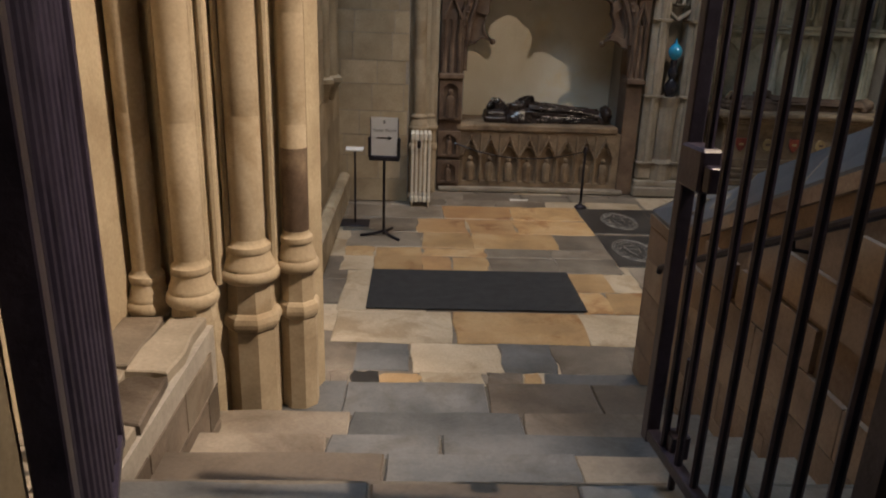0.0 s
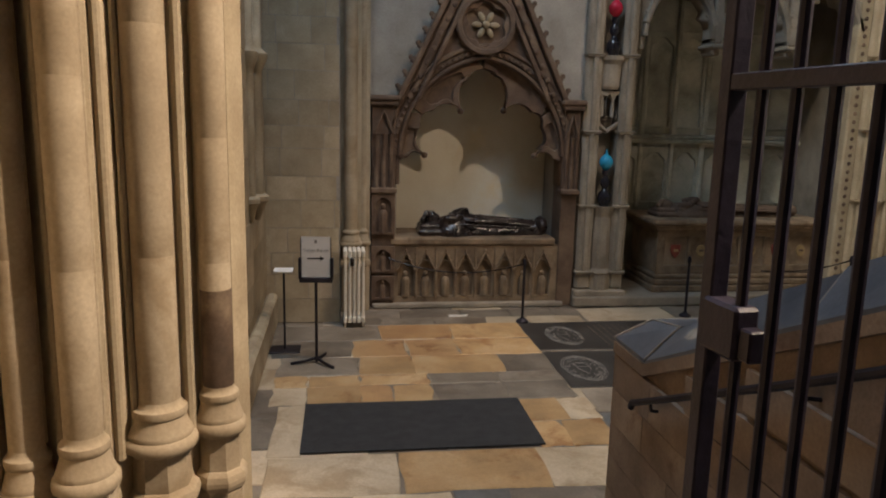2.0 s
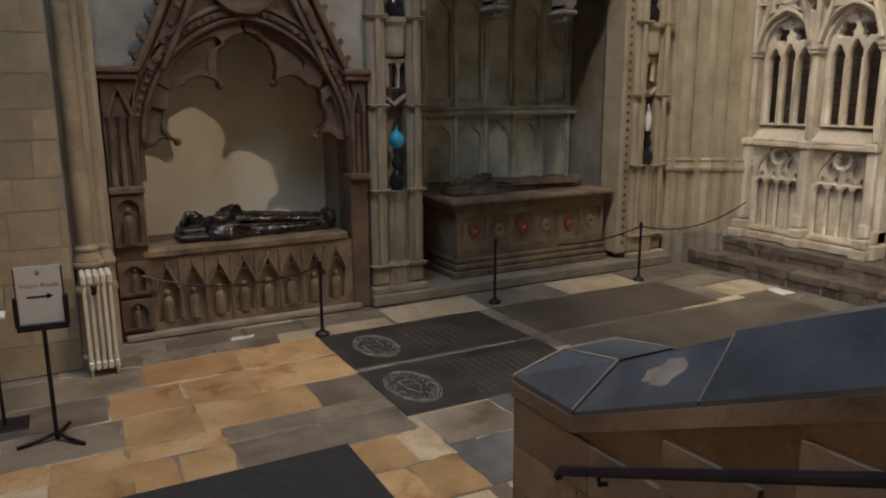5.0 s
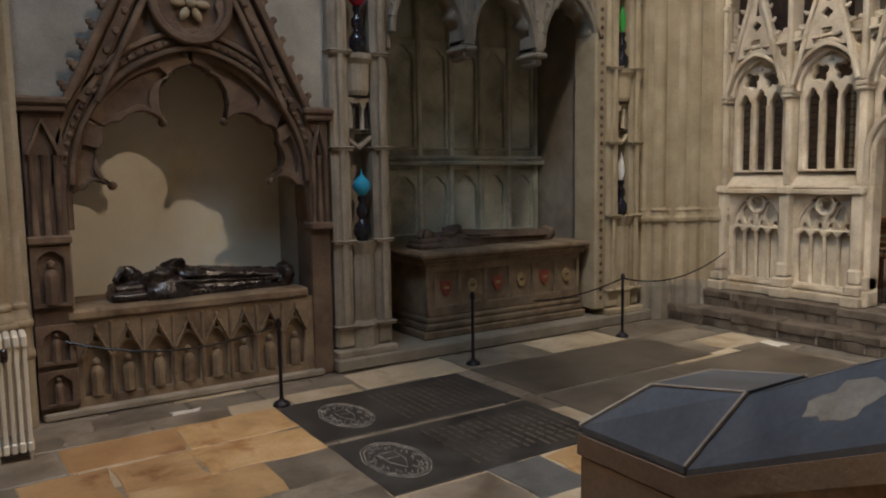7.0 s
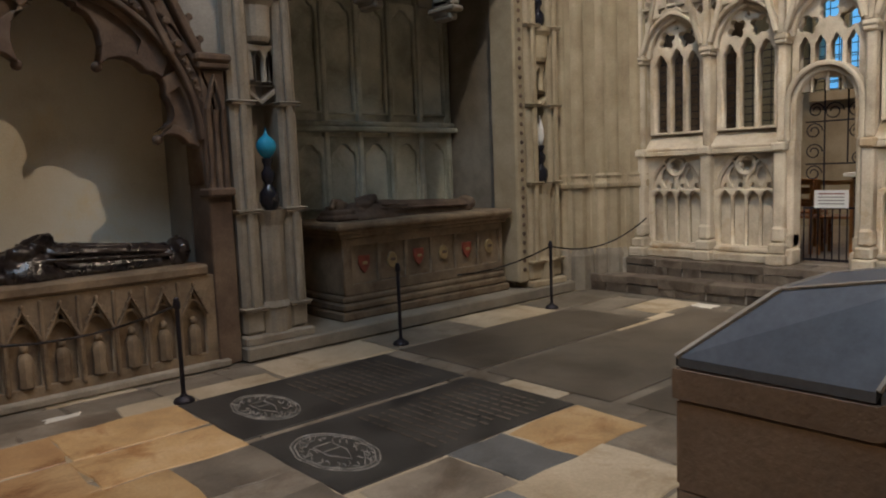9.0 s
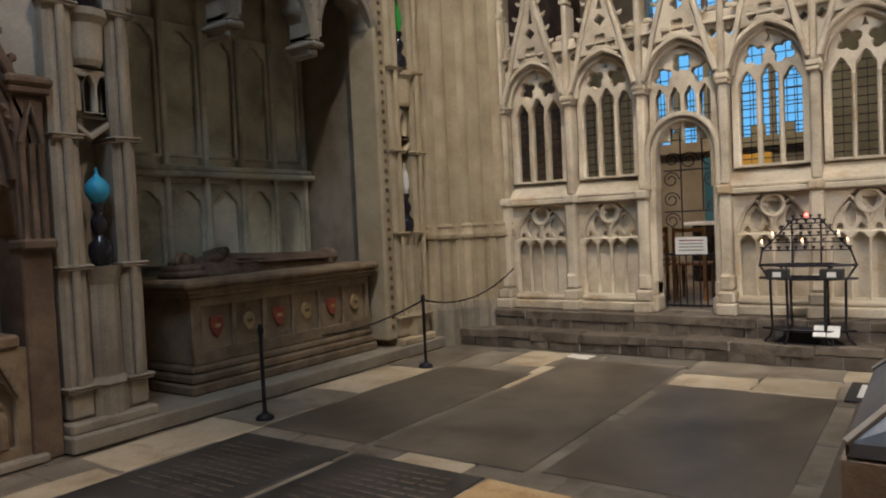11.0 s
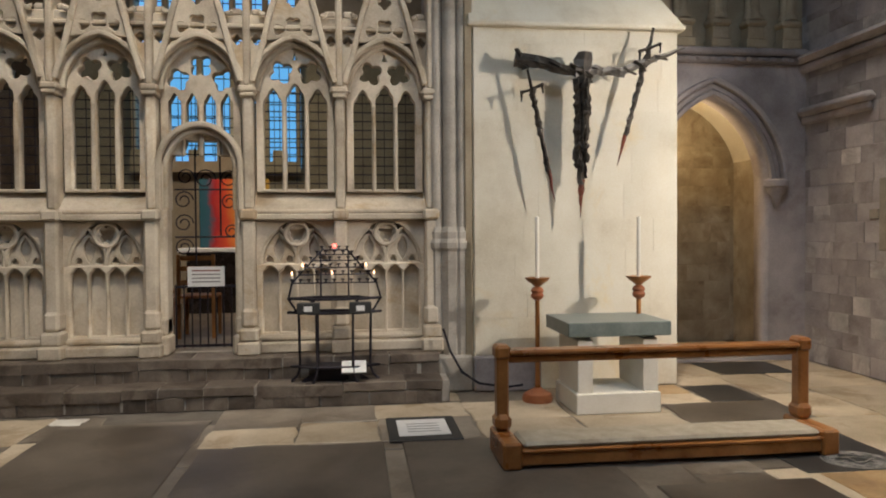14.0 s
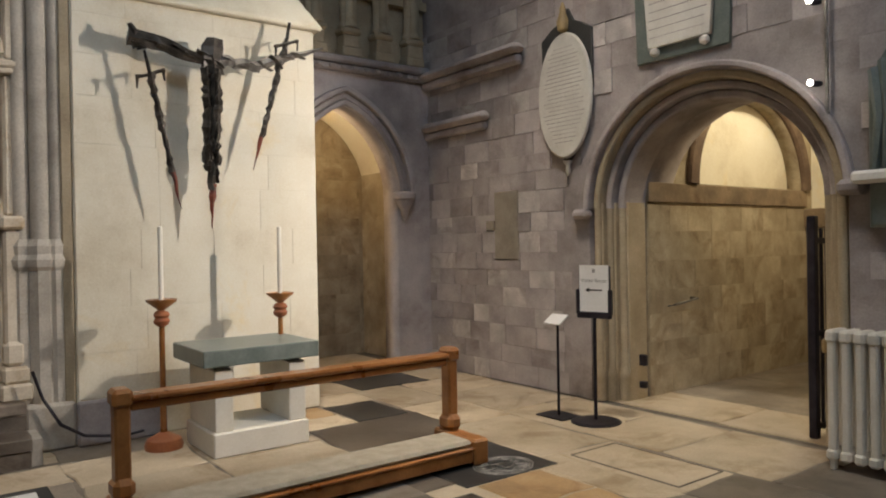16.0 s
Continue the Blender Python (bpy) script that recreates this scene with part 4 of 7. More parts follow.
# oval armorial carvings and worn lettering on the ledger stones
def oval_carving(x, y, sx, sy, label):
    ob = thing("armorial_carving", Matrix.Translation((x, y, 0.0)), label, "carving", "ledger carvings")
    bm = bmesh.new()
    for k in (1.0, 0.9):
        tube(bm, [(sx * k * math.cos(a) * (1 + 0.03 * math.sin(9 * a)), sy * k * math.sin(a), 0) for a in [2 * math.pi * i / 40 for i in range(40)]], 0.006, 4, True)
    part("oval_border", bm, CARVED, ob)
    bm = bmesh.new()
    cr = random.Random(int(x * 100))
    for i in range(26):
        a = 2 * math.pi * (i + cr.uniform(-0.3, 0.3)) / 26
        k = cr.uniform(0.62, 0.84)
        c = Vector((k * sx * math.cos(a), k * sy * math.sin(a), 0))
        s, q = cr.uniform(0.02, 0.045), cr.uniform(1.2, 2.1)
        tube(bm, [c + Vector((s * math.cos(t + a), s * math.sin(q * t + a), 0)) for t in [j * 0.7 for j in range(cr.randint(4, 8))]], cr.uniform(0.004, 0.007), 4)
    part("scroll_border", bm, CARVED, ob)
    bm = bmesh.new()
    tube(bm, [(-0.3 * sx, 0.4 * sy, 0), (0.3 * sx, 0.4 * sy, 0), (0.3 * sx, -0.1 * sy, 0), (0, -0.5 * sy, 0), (-0.3 * sx, -0.1 * sy, 0)], 0.006, 4, True)
    tube(bm, [(-0.3 * sx, 0.1 * sy, 0), (0.3 * sx, 0.1 * sy, 0)], 0.005, 4)
    part("shield", bm, CARVED, ob)


oval_carving(2.21, 6.7, 0.2, 0.33, "pale worn oval coat of arms cut in black stone")
oval_carving(2.33, 7.71, 0.19, 0.32, "faint worn oval coat of arms cut in black stone")
oval_carving(5.47, 1.74, 0.17, 0.21, "worn oval coat of arms cut in black stone")
for x0, x1, y0, y1, seed in ((2.62, 3.6, 6.3, 7.1, 3), (2.7, 3.6, 7.32, 8.12, 4)):
    r2 = random.Random(seed)
    bm = bmesh.new()
    x = x0
    while x < x1:
        y = y0 + r2.uniform(0, 0.1)
        while y < y1 - 0.08:
            l = r2.uniform(0.04, 0.13)
            box(bm, x, x + 0.02, y, y + l, 0.0, 0.0035)
            y += l + 0.03
        x += 0.075
    solo("worn_inscription", bm, LEDGER_GREY if y1 > 6 and x0 < 3 else LEDGER, "rows of worn illegible cut lettering on a ledger stone", "inscription", Matrix.Translation((0, 0, 0.001)), False, "stuff")
bm = boxm(-0.335, 1.4, 5.15, 6.01, 0.0, 0.012, 0.004)
solo("floor_mat", bm, MATBLACK, "large black ribbed doormat lying on tan flagstones", "mat")
for x0, x1, y0, y1 in ((4.5, 5.34, 0.785, 0.797), (4.5, 5.34, 1.235, 1.25), (4.49, 4.503, 0.79, 1.245), (5.335, 5.347, 0.79, 1.245)):
    part("border_groove", boxm(x0, x1, y0, y1, -0.004, 0.0035), JOINT, slab, "dark cut border line")
pl = thing("floor_plaque", Matrix.Translation((6.6, 4.42, 0.0)), "white memorial floor plaque in a black frame", "plaque")
part("frame", boxm(-0.32, 0.32, -0.265, 0.265, 0.0, 0.014, 0.004), INK, pl, "black frame")
part("panel", boxm(-0.22, 0.22, -0.19, 0.19, 0.012, 0.019, 0.003), PAPER, pl, "white inscribed panel")
for i in range(4):
    part("text_line", boxm(-0.13 + 0.07 * i, -0.115 + 0.07 * i, -0.12, 0.12, 0.019, 0.0205), GREYINK, pl)


# ---- the arched tomb ----
def blade_arc(a, b, bulge, n=7):
    """Points from a to b on a curve that swells by bulge to its left."""
    a, b = Vector(a), Vector(b)
    d = b - a
    nrm = Vector((-d.y, d.x))
    return [tuple(a + d * (i / n) + nrm * bulge * math.sin(math.pi * i / n) ** 0.72) for i in range(n + 1)]


def crocket(bm, c, r, side):
    ball(bm, (c[0] + side * r * 0.5, c[1], c[2]), r, (1.1, 0.8, 0.8), 6, 4)
    ball(bm, (c[0] + side * r * 1.3, c[1] + r * 0.6, c[2] + r * 0.2), r * 0.6, (1, 1, 0.9), 6, 4)


def small_figure(bm, u, v, w, h):
    m = Matrix.Translation((u, v, w)) @ Matrix.Rotation(radians(-90), 4, "X")
    lathe(bm, [(h * 0.17, 0), (h * 0.15, h * 0.3), (h * 0.17, h * 0.6), (h * 0.12, h * 0.72), (h * 0.05, h * 0.78)], 7, m)
    ball(bm, (u, v + h * 0.88, w), h * 0.1, (1, 1.2, 1), 6, 5)


tomb = thing("arched_tomb", north(0, 9.0, 0), "gabled sooty stone wall tomb with cusped arch and arcaded chest", "tomb")
part("chest_back", boxm(0.36, 2.62, 0.0, 0.76, -0.72, -0.02), CHESTSTONE, tomb)
n, u0, u1 = 8, 0.6, 2.54
bay = (u1 - u0) / n
holes = [light(u0 + bay * i + 0.025, u0 + bay * (i + 1) - 0.025, 0.13, 0.42, 0.15, 0.12, 6) for i in range(n)]
holes += [[(u0 + bay * (i + 0.5) - 0.022, 0.585), (u0 + bay * (i + 0.5) + 0.022, 0.585), (u0 + bay * (i + 0.5), 0.635)] for i in range(n)]
part("arcade", plate([(0.36, 0.05), (2.62, 0.05), (2.62, 0.765), (0.36, 0.765)], holes, -0.05, 0.03, 0.006), CHESTSTONE, tomb, "carved arcade of gabled niches")
for i in range(n):
    c = u0 + bay * (i + 0.5)
    bm = bmesh.new()
    strip(bm, [(c - bay * 0.45, 0.46), (c, 0.68), (c + bay * 0.45, 0.46)], 0.012, 0.02, 0.06, 0.006)
    for k in range(3):
        for s in (-1, 1):
            ball(bm, (c + s * bay * (0.36 - 0.11 * k), 0.53 + 0.055 * k, 0.05), 0.012, (1, 1, 1), 5, 4)
    ball(bm, (c, 0.705, 0.045), 0.02, (0.8, 1.2, 0.8), 6, 4)
    part("gablet", bm, CHESTSTONE, tomb)
    bm = bmesh.new()
    small_figure(bm, c, 0.14, 0.005, 0.31)
    part("weeper", bm, CHESTSTONE, tomb, "small carved standing mourner", True)
    if i:
        part("pinnacle", boxm(u0 + bay * i - 0.014, u0 + bay * i + 0.014, 0.1, 0.74, 0.02, 0.05, 0.008), CHESTSTONE, tomb)
part("base_step", boxm(0.32, 2.68, 0.0, 0.06, -0.1, 0.1, 0.012), PIERSTONE, tomb)
part("slab", boxm(0.52, 2.56, 0.765, 0.855, -0.75, 0.055, 0.02), CHESTSTONE, tomb, "dark stone slab")
for side, (a, b) in (("l", (0.3, 0.58)), ("r", (2.6, 2.8))):
    part("jamb", boxm(a, b, 0.0, 2.4, -0.3, 0.05, 0.01), STONE_DARK, tomb)
    c, hw = (a + b) / 2, (b - a) / 2
    for v0, v1 in ((0.1, 0.4), (0.44, 0.76), (0.9, 1.38)) if side == "l" else ():
        part("niche_panel", plate([(a, v0), (b, v0), (b, v1), (a, v1)], [light(a + 0.05, b - 0.05, v0 + 0.03, v1 - 0.13, 0.09, 0.12, 5)], 0.05, 0.085, 0.005), STONE_DARK, tomb)
        bm = bmesh.new()
        small_figure(bm, c, v0 + 0.03, 0.062, (v1 - v0) * 0.72)
        part("figure", bm, STONE_DARK, tomb, "small carved standing saint", True)
    for k in (-0.6, 0.0, 0.6):
        bm = bmesh.new()
        lathe(bm, [(0.032, 1.45), (0.024, 1.48), (0.024, 2.05), (0.034, 2.08)], 8, Matrix.Translation((c + k * hw, 0, 0.06)), "y")
        part("colonnette", bm, STONE_DARK, tomb, "", True)
    part("bracket", boxm(a - 0.015, b + 0.015, 1.39, 1.46, -0.1, 0.11, 0.015), STONE_DARK, tomb)
    bm = bmesh.new()
    strip(bm, [(a + 0.03, 2.08), (c, 2.34), (b - 0.03, 2.08)], 0.02, 0.04, 0.09, 0.008)
    part("gablet", bm, STONE_DARK, tomb)
    part("cap", box(boxm(a - 0.03, b + 0.03, 2.40, 2.45, -0.2, 0.1, 0.012), a - 0.05, b + 0.05, 2.452, 2.52, -0.22, 0.12, 0.02), STONE_DARK, tomb)
AP = arch(0.63, 2.59, 1.85, 1.13, 12)
gable = [(0.58, 1.49), (0.58, 2.45), (0.66, 2.55), (1.6, 4.55), (2.62, 2.55), (2.66, 2.45), (2.66, 1.49)]
tips = ((0.935, 1.845), (1.355, 2.37), (1.875, 2.39), (2.28, 1.86))
part("canopy", plate(gable + [(2.59, 1.49)] + AP[::-1] + [(0.63, 1.49)], [], -0.3, 0.0, 0.012), STONE_DARK, tomb, "steep gabled canopy")


def lobed(a, b, bulge):
    """A foil between two cusp points, itself parted by two smaller cusps."""
    line = blade_arc(a, b, bulge, 16)
    mid = (Vector(a) + Vector(b)) / 2
    s1, s2 = [tuple(Vector(line[k]).lerp(mid, 0.16)) for k in (5, 11)]
    return blade_arc(a, s1, 0.24, 5) + blade_arc(s1, s2, 0.3, 6)[1:] + blade_arc(s2, b, 0.24, 5)[1:]


foils = [lobed((0.66, 1.47), tips[0], 0.44), lobed(tips[0], tips[1], 0.52), blade_arc(tips[1], (1.61, 2.86), 0.26, 5) + blade_arc((1.61, 2.86), tips[2], 0.26, 5)[1:], lobed(tips[2], tips[3], 0.52), lobed(tips[3], (2.56, 1.47), 0.44)]
crown = along((0.6, 1.4), (0.6, 1.85), 8)[:-1] + arch(0.6, 2.62, 1.85, 1.17, 26) + along((2.62, 1.85), (2.62, 1.4), 8)[1:]
for i in range(4):
    inner = foils[i][len(foils[i]) // 2:] + foils[i + 1][1:len(foils[i + 1]) // 2 + 1]
    near = [min(range(len(crown)), key=lambda k: (crown[k][0] - p[0]) ** 2 + (crown[k][1] - p[1]) ** 2) for p in (inner[0], inner[-1])]
    outer = crown[near[0]:near[1] + 1][::3][::-1]
    loop = inner + outer
    mid = Vector(tips[i]).lerp(Vector(outer[len(outer) // 2]), 0.56)
    eye = [tuple(mid + (Vector(p) - mid) * 0.56) for p in loop]
    part("cusp", plate(loop, [eye], -0.16, -0.02, 0.008), STONE_DARK, tomb, "large pointed cusp with a sunk panel")
    part("cusp_panel", plate([tuple(mid + (Vector(p) - mid) * 0.7) for p in loop], [], -0.12, -0.06), STONE_DARK, tomb)
for t in tips:
    bm = bmesh.new()
    ball(bm, (t[0], t[1] - 0.01, -0.09), 0.04, (1, 1, 1.3), 8, 6)
    part("cusp_boss", bm, STONE_DARK, tomb, "", True)
for i, (h, w) in enumerate(((0.0, 0.05), (0.09, 0.03), (0.17, 0.05))):
    bm = bmesh.new()
    strip(bm, arch(0.63 - h * 0.8, 2.59 + h * 0.8, 1.85, 1.13 + h * 0.8, 14), 0.022 if i != 1 else 0.034, -0.02, w, 0.01)
    part("arch_moulding", bm, STONE_DARK, tomb)
for u, v in arch(0.57, 2.65, 1.85, 1.2, 22)[1:-1]:
    bm = bmesh.new()
    ball(bm, (u, v, 0.035), 0.026, (1, 1, 0.7), 5, 4)
    part("leaf", bm, STONE_DARK, tomb)
for s, a in ((-1, (0.62, 2.5)), (1, (2.6, 2.5))):
    top = (1.605, 4.6)
    for off, hw, d in ((0.0, 0.03, 0.1), (0.11, 0.045, 0.05), (0.22, 0.025, 0.09)):
        bm = bmesh.new()
        strip(bm, along((a[0] - s * off, a[1]), (top[0], top[1] - 2.1 * off), 6), hw, -0.05, d, 0.01)
        part("gable_moulding", bm, STONE_DARK, tomb)
    for i in range(13):
        p = (a[0] + (top[0] - a[0]) * (i + 0.6) / 13, a[1] + (top[1] - a[1]) * (i + 0.6) / 13, 0.03)
        bm = bmesh.new()
        crocket(bm, p, 0.055, s)
        part("crocket", bm, STONE_DARK, tomb, "curled leaf crocket", True)
        if i < 11:
            bm = bmesh.new()
            ball(bm, (p[0] - s * 0.115, p[1] - 0.02, 0.055), 0.034, (1, 1, 0.6), 6, 4)
            part("flower", bm, STONE_DARK, tomb, "", True)
RC = (1.6, 3.34)
bm = bmesh.new()
strip(bm, [(RC[0] + 0.31 * math.cos(a), RC[1] + 0.31 * math.sin(a)) for a in [2 * math.pi * i / 28 for i in range(28)]], 0.035, 0.0, 0.1, 0.015, True)
part("roundel_ring", bm, STONE_DARK, tomb)
part("roundel_foil", plate([(RC[0] + 0.29 * math.cos(a), RC[1] + 0.29 * math.sin(a)) for a in [2 * math.pi * i / 28 for i in range(28)]], [foil(RC, 0.25, 6, 0.22, 0.5, 48)], 0.0, 0.06, 0.008), STONE_DARK, tomb)
for i in range(6):
    a = 2 * math.pi * i / 6
    bm = bmesh.new()
    ball(bm, (RC[0] + 0.1 * math.cos(a), RC[1] + 0.1 * math.sin(a), 0.035), 0.06, (1.1, 0.62, 0.5), 8, 6, Matrix.Rotation(a, 4, "Z"))
    part("petal", bm, STONE, tomb, "", True)
bm = bmesh.new()
ball(bm, (RC[0], RC[1], 0.06), 0.045, (1, 1, 0.9), 8, 6)
part("rosette_boss", bm, STONE, tomb, "", True)


def effigy(name, m, length, material, label, seed):
    """A lying figure, worn to a plain shape, head at the low u end."""
    r2, bm = random.Random(seed), bmesh.new()
    box(bm, -0.02, 0.27, 0.0, 0.055, -0.17, 0.17, 0.015)
    box(bm, 0.0, 0.25, 0.05, 0.105, -0.13, 0.13, 0.02, Matrix.Rotation(radians(4), 4, "Y"))
    ball(bm, (0.17, 0.145, 0), 0.06, (1.25, 0.95, 0.9), 9, 6)
    tube(bm, [(0.03, 0.12, 0.05), (0.09, 0.2, 0.01), (0.17, 0.19, -0.01), (0.24, 0.15, 0.0)], 0.032, 5)
    tube(bm, [(0.05, 0.12, -0.07), (0.14, 0.13, -0.07), (0.26, 0.1, -0.09)], 0.03, 5)
    sections = 22
    rings = []
    for i in range(sections + 1):
        s = i / sections
        x = 0.26 + (length - 0.3) * s
        w = 0.2 * (0.75 + 0.35 * math.exp(-((s - 0.12) / 0.15) ** 2) - 0.18 * s)
        hgt = 0.145 * (0.8 + 0.45 * math.exp(-((s - 0.16) / 0.12) ** 2) - 0.25 * s + (0.25 if s > 0.93 else 0))
        ring = []
        for j in range(15):
            a = math.pi * j / 14
            fold = 1 + 0.13 * math.sin(9 * a + 3 * s) * min(1, s * 4)
            ring.append(bm.verts.new((x, hgt * math.sin(a) * fold, w * math.cos(a))))
        rings.append(ring)
    for a, b in zip(rings, rings[1:]):
        for j in range(14):
            bm.faces.new((a[j], a[j + 1], b[j + 1], b[j]))
        bm.faces.new((a[0], b[0], b[14], a[14]))
    bm.faces.new(rings[0])
    bm.faces.new(rings[-1][::-1])
    for k in range(11):
        z = -0.165 + 0.033 * k
        lift = 0.165 * math.sqrt(max(0.1, 1 - (z / 0.2) ** 2))
        tube(bm, [(0.36 + r2.uniform(0, 0.2), lift * 1.15, z * 0.8), (0.62, lift * 1.1, z), (0.95, lift * 0.95, z * 1.05 + r2.uniform(-0.02, 0.02)), (length - 0.12, lift * 0.75, z * 0.8)], 0.015, 4)
    ball(bm, (0.34, 0.09, 0.0), 0.12, (1.1, 0.72, 1.45), 9, 6)
    ball(bm, (0.38, 0.15, 0.11), 0.075, (1.5, 0.7, 0.8), 7, 5)
    tube(bm, [(0.45, 0.17, 0.12), (0.55, 0.21, 0.05), (0.6, 0.21, 0.0)], 0.04, 7)
    tube(bm, [(0.45, 0.17, -0.12), (0.55, 0.21, -0.05), (0.6, 0.21, 0.0)], 0.04, 7)
    ball(bm, (length - 0.02, 0.08, 0), 0.11, (0.8, 0.9, 1.3), 8, 6)
    ob = solo(name, bm, material, label, "statue", m, True)
    rm = ob.modifiers.new("fuse", "REMESH")
    rm.mode, rm.voxel_size, rm.use_smooth_shade = "VOXEL", 0.009, True
    worn = bpy.data.textures.new(name + "_wear", "CLOUDS")
    worn.noise_scale, worn.noise_depth = 0.06, 3
    dm = ob.modifiers.new("wear", "DISPLACE")
    dm.texture, dm.strength, dm.texture_coords = worn, 0.014, "LOCAL"
    return ob


effigy("recumbent_effigy", north(0.9, 9.28, 0.855) @ Matrix.Diagonal((1, 1.32, 1.15, 1)), 1.57, EFFIGY, "glossy black oak effigy lying on the tomb slab", 1)

# ---- radiator and sign stands by the tomb ----
def radiator(name, m, cols, pitch, height, depth, label):
    ob = thing(name, m, label, "radiator")
    for i in range(cols):
        u = pitch * (i + 0.5)
        bm = bmesh.new()
        for w in (depth * 0.2, depth * 0.8):
            box(bm, u - pitch * 0.3, u + pitch * 0.3, 0.09, height - 0.03, w - depth * 0.14, w + depth * 0.14, pitch * 0.12)
        box(bm, u - pitch * 0.42, u + pitch * 0.42, height - 0.08, height, 0.0, depth, pitch * 0.2)
        box(bm, u - pitch * 0.42, u + pitch * 0.42, 0.06, 0.13, 0.0, depth, pitch * 0.2)
        if i in (0, cols - 1):
            box(bm, u - pitch * 0.2, u + pitch * 0.2, 0.0, 0.07, depth * 0.1, depth * 0.3, 0.003)
            box(bm, u - pitch * 0.2, u + pitch * 0.2, 0.0, 0.07, depth * 0.7, depth * 0.9, 0.003)
        part("column", bm, RADIATOR, ob)
    part("valve", lathe(bmesh.new(), [(0.015, height - 0.16), (0.022, height - 0.15), (0.022, height - 0.08), (0.012, height - 0.07)], 10, Matrix.Translation((-0.03 if cols > 5 else pitch * cols * 0.4, 0, depth * (0.5 if cols > 5 else 1.12))), "y"), GOLD if cols > 5 else EFFIGY, ob, "dark valve")
    return ob


radiator("radiator", north(-0.03, 8.36, 0), 5, 0.048, 0.86, 0.26, "narrow cream cast-iron radiator standing by the wall shafts")


def words(text, m, size, material, parent, name="lettering"):
    cu = bpy.data.curves.new(name, "FONT")
    cu.body, cu.size, cu.align_x, cu.align_y, cu.extrude = text, size, "CENTER", "CENTER", 0.0006
    ob = new(name, cu)
    me = bpy.data.meshes.new_from_object(ob.evaluated_get(bpy.context.evaluated_depsgraph_get()))
    bpy.data.objects.remove(ob)
    me.materials.clear()
    me.materials.append(material)
    out = new(name, me)
    out.parent = parent
    out.matrix_local = m
    return out


def sign_stand(m, arrow, round_base, label, height=0.80):
    ob = thing("sign_stand", m, label, "sign", "visitor route signs")
    if round_base:
        part("base_plate", lathe(bmesh.new(), [(0.2, 0), (0.2, 0.008), (0.17, 0.016), (0.03, 0.022)], 28, None, "y"), IRON, ob)
    else:
        bm = bmesh.new()
        for a in (0, 120, 240):
            q = Matrix.Rotation(radians(a + 75), 4, "Y")
            tube(bm, [q @ Vector((0.0, 0.05, 0)), q @ Vector((0.1, 0.025, 0)), q @ Vector((0.24, 0.012, 0))], 0.014, 6)
        part("base_feet", bm, IRON, ob)
    part("pole", lathe(bmesh.new(), [(0.014, 0.01), (0.014, height)], 10, None, "y"), IRON, ob)
    part("holder", box(box(box(boxm(-0.15, 0.15, height - 0.03, height + 0.02, -0.016, 0.02, 0.006), -0.158, -0.128, height, height + 0.2, -0.016, 0.02, 0.006), 0.128, 0.158, height, height + 0.2, -0.016, 0.02, 0.006), -0.14, 0.14, height, height + 0.385, -0.014, -0.006), IRON, ob, "black sign holder")
    sheet = part("sheet", boxm(-0.13, 0.13, height + 0.01, height + 0.395, -0.004, 0.004), PAPER, ob, "white printed card")
    words("Visitor Route", Matrix.Translation((0, height + 0.27, 0.0055)), 0.042, GREYINK, sheet)
    part("crest", boxm(-0.012, 0.012, height + 0.335, height + 0.365, 0.004, 0.0052), GREYINK, sheet)
    s = 1 if arrow == "right" else -1
    bm = bmesh.new()
    pts = [(-0.075, -0.006), (0.04, -0.006), (0.04, -0.022), (0.078, 0.0), (0.04, 0.022), (0.04, 0.006), (-0.075, 0.006)]
    a = [bm.verts.new((s * u, height + 0.195 + v, 0.0052)) for u, v in pts]
    bm.faces.new(a if s > 0 else a[::-1])
    r = bmesh.ops.extrude_face_region(bm, geom=bm.faces[:])
    part("arrow", bm, INK, sheet)
    return ob


sign_stand(north(-0.28, 7.02, 0) @ Matrix.Rotation(radians(-4), 4, "Y"), "right", False, "black sign stand holding a white visitor route card")


def label_stand(m, label, tilt=-84):
    ob = thing("label_stand", m, label, "sign", "small label stands")
    part("base_plate", boxm(-0.15, 0.15, 0.0, 0.012, -0.12, 0.12, 0.003), IRON, ob)
    part("pole", lathe(bmesh.new(), [(0.011, 0.01), (0.011, 0.8)], 8, None, "y"), IRON, ob)
    t = Matrix.Translation((0, 0.81, 0.02)) @ Matrix.Rotation(radians(tilt), 4, "X")
    part("panel", boxm(-0.09, 0.09, -0.065, 0.065, -0.012, 0.0, turn=t), PAPER, ob, "tilted white label")
    return ob


label_stand(north(-0.6, 7.42, 0), "small black stand with a tilted white label")


# ---- barrier posts and ropes ----
post = thing("barrier_post", Matrix.Translation((2.0, 8.25, 0)), "low black barrier post with a round foot", "post", "rope barrier")
part("foot", lathe(bmesh.new(), [(0.072, 0.0), (0.072, 0.012), (0.06, 0.03), (0.028, 0.045), (0.022, 0.06)], 20), IRON, post, smooth=True)
part("stem", lathe(bmesh.new(), [(0.016, 0.05), (0.016, 0.66)], 10), IRON, post, smooth=True)
part("knob", lathe(bmesh.new(), [(0.018, 0.655), (0.025, 0.665), (0.025, 0.70), (0.018, 0.715), (0.02, 0.725), (0.012, 0.735)], 12), IRON, post, smooth=True)
for x, y in ((4.04, 8.38), (6.14, 8.37)):
    copy_thing(post, Matrix.Translation((x, y, 0)))


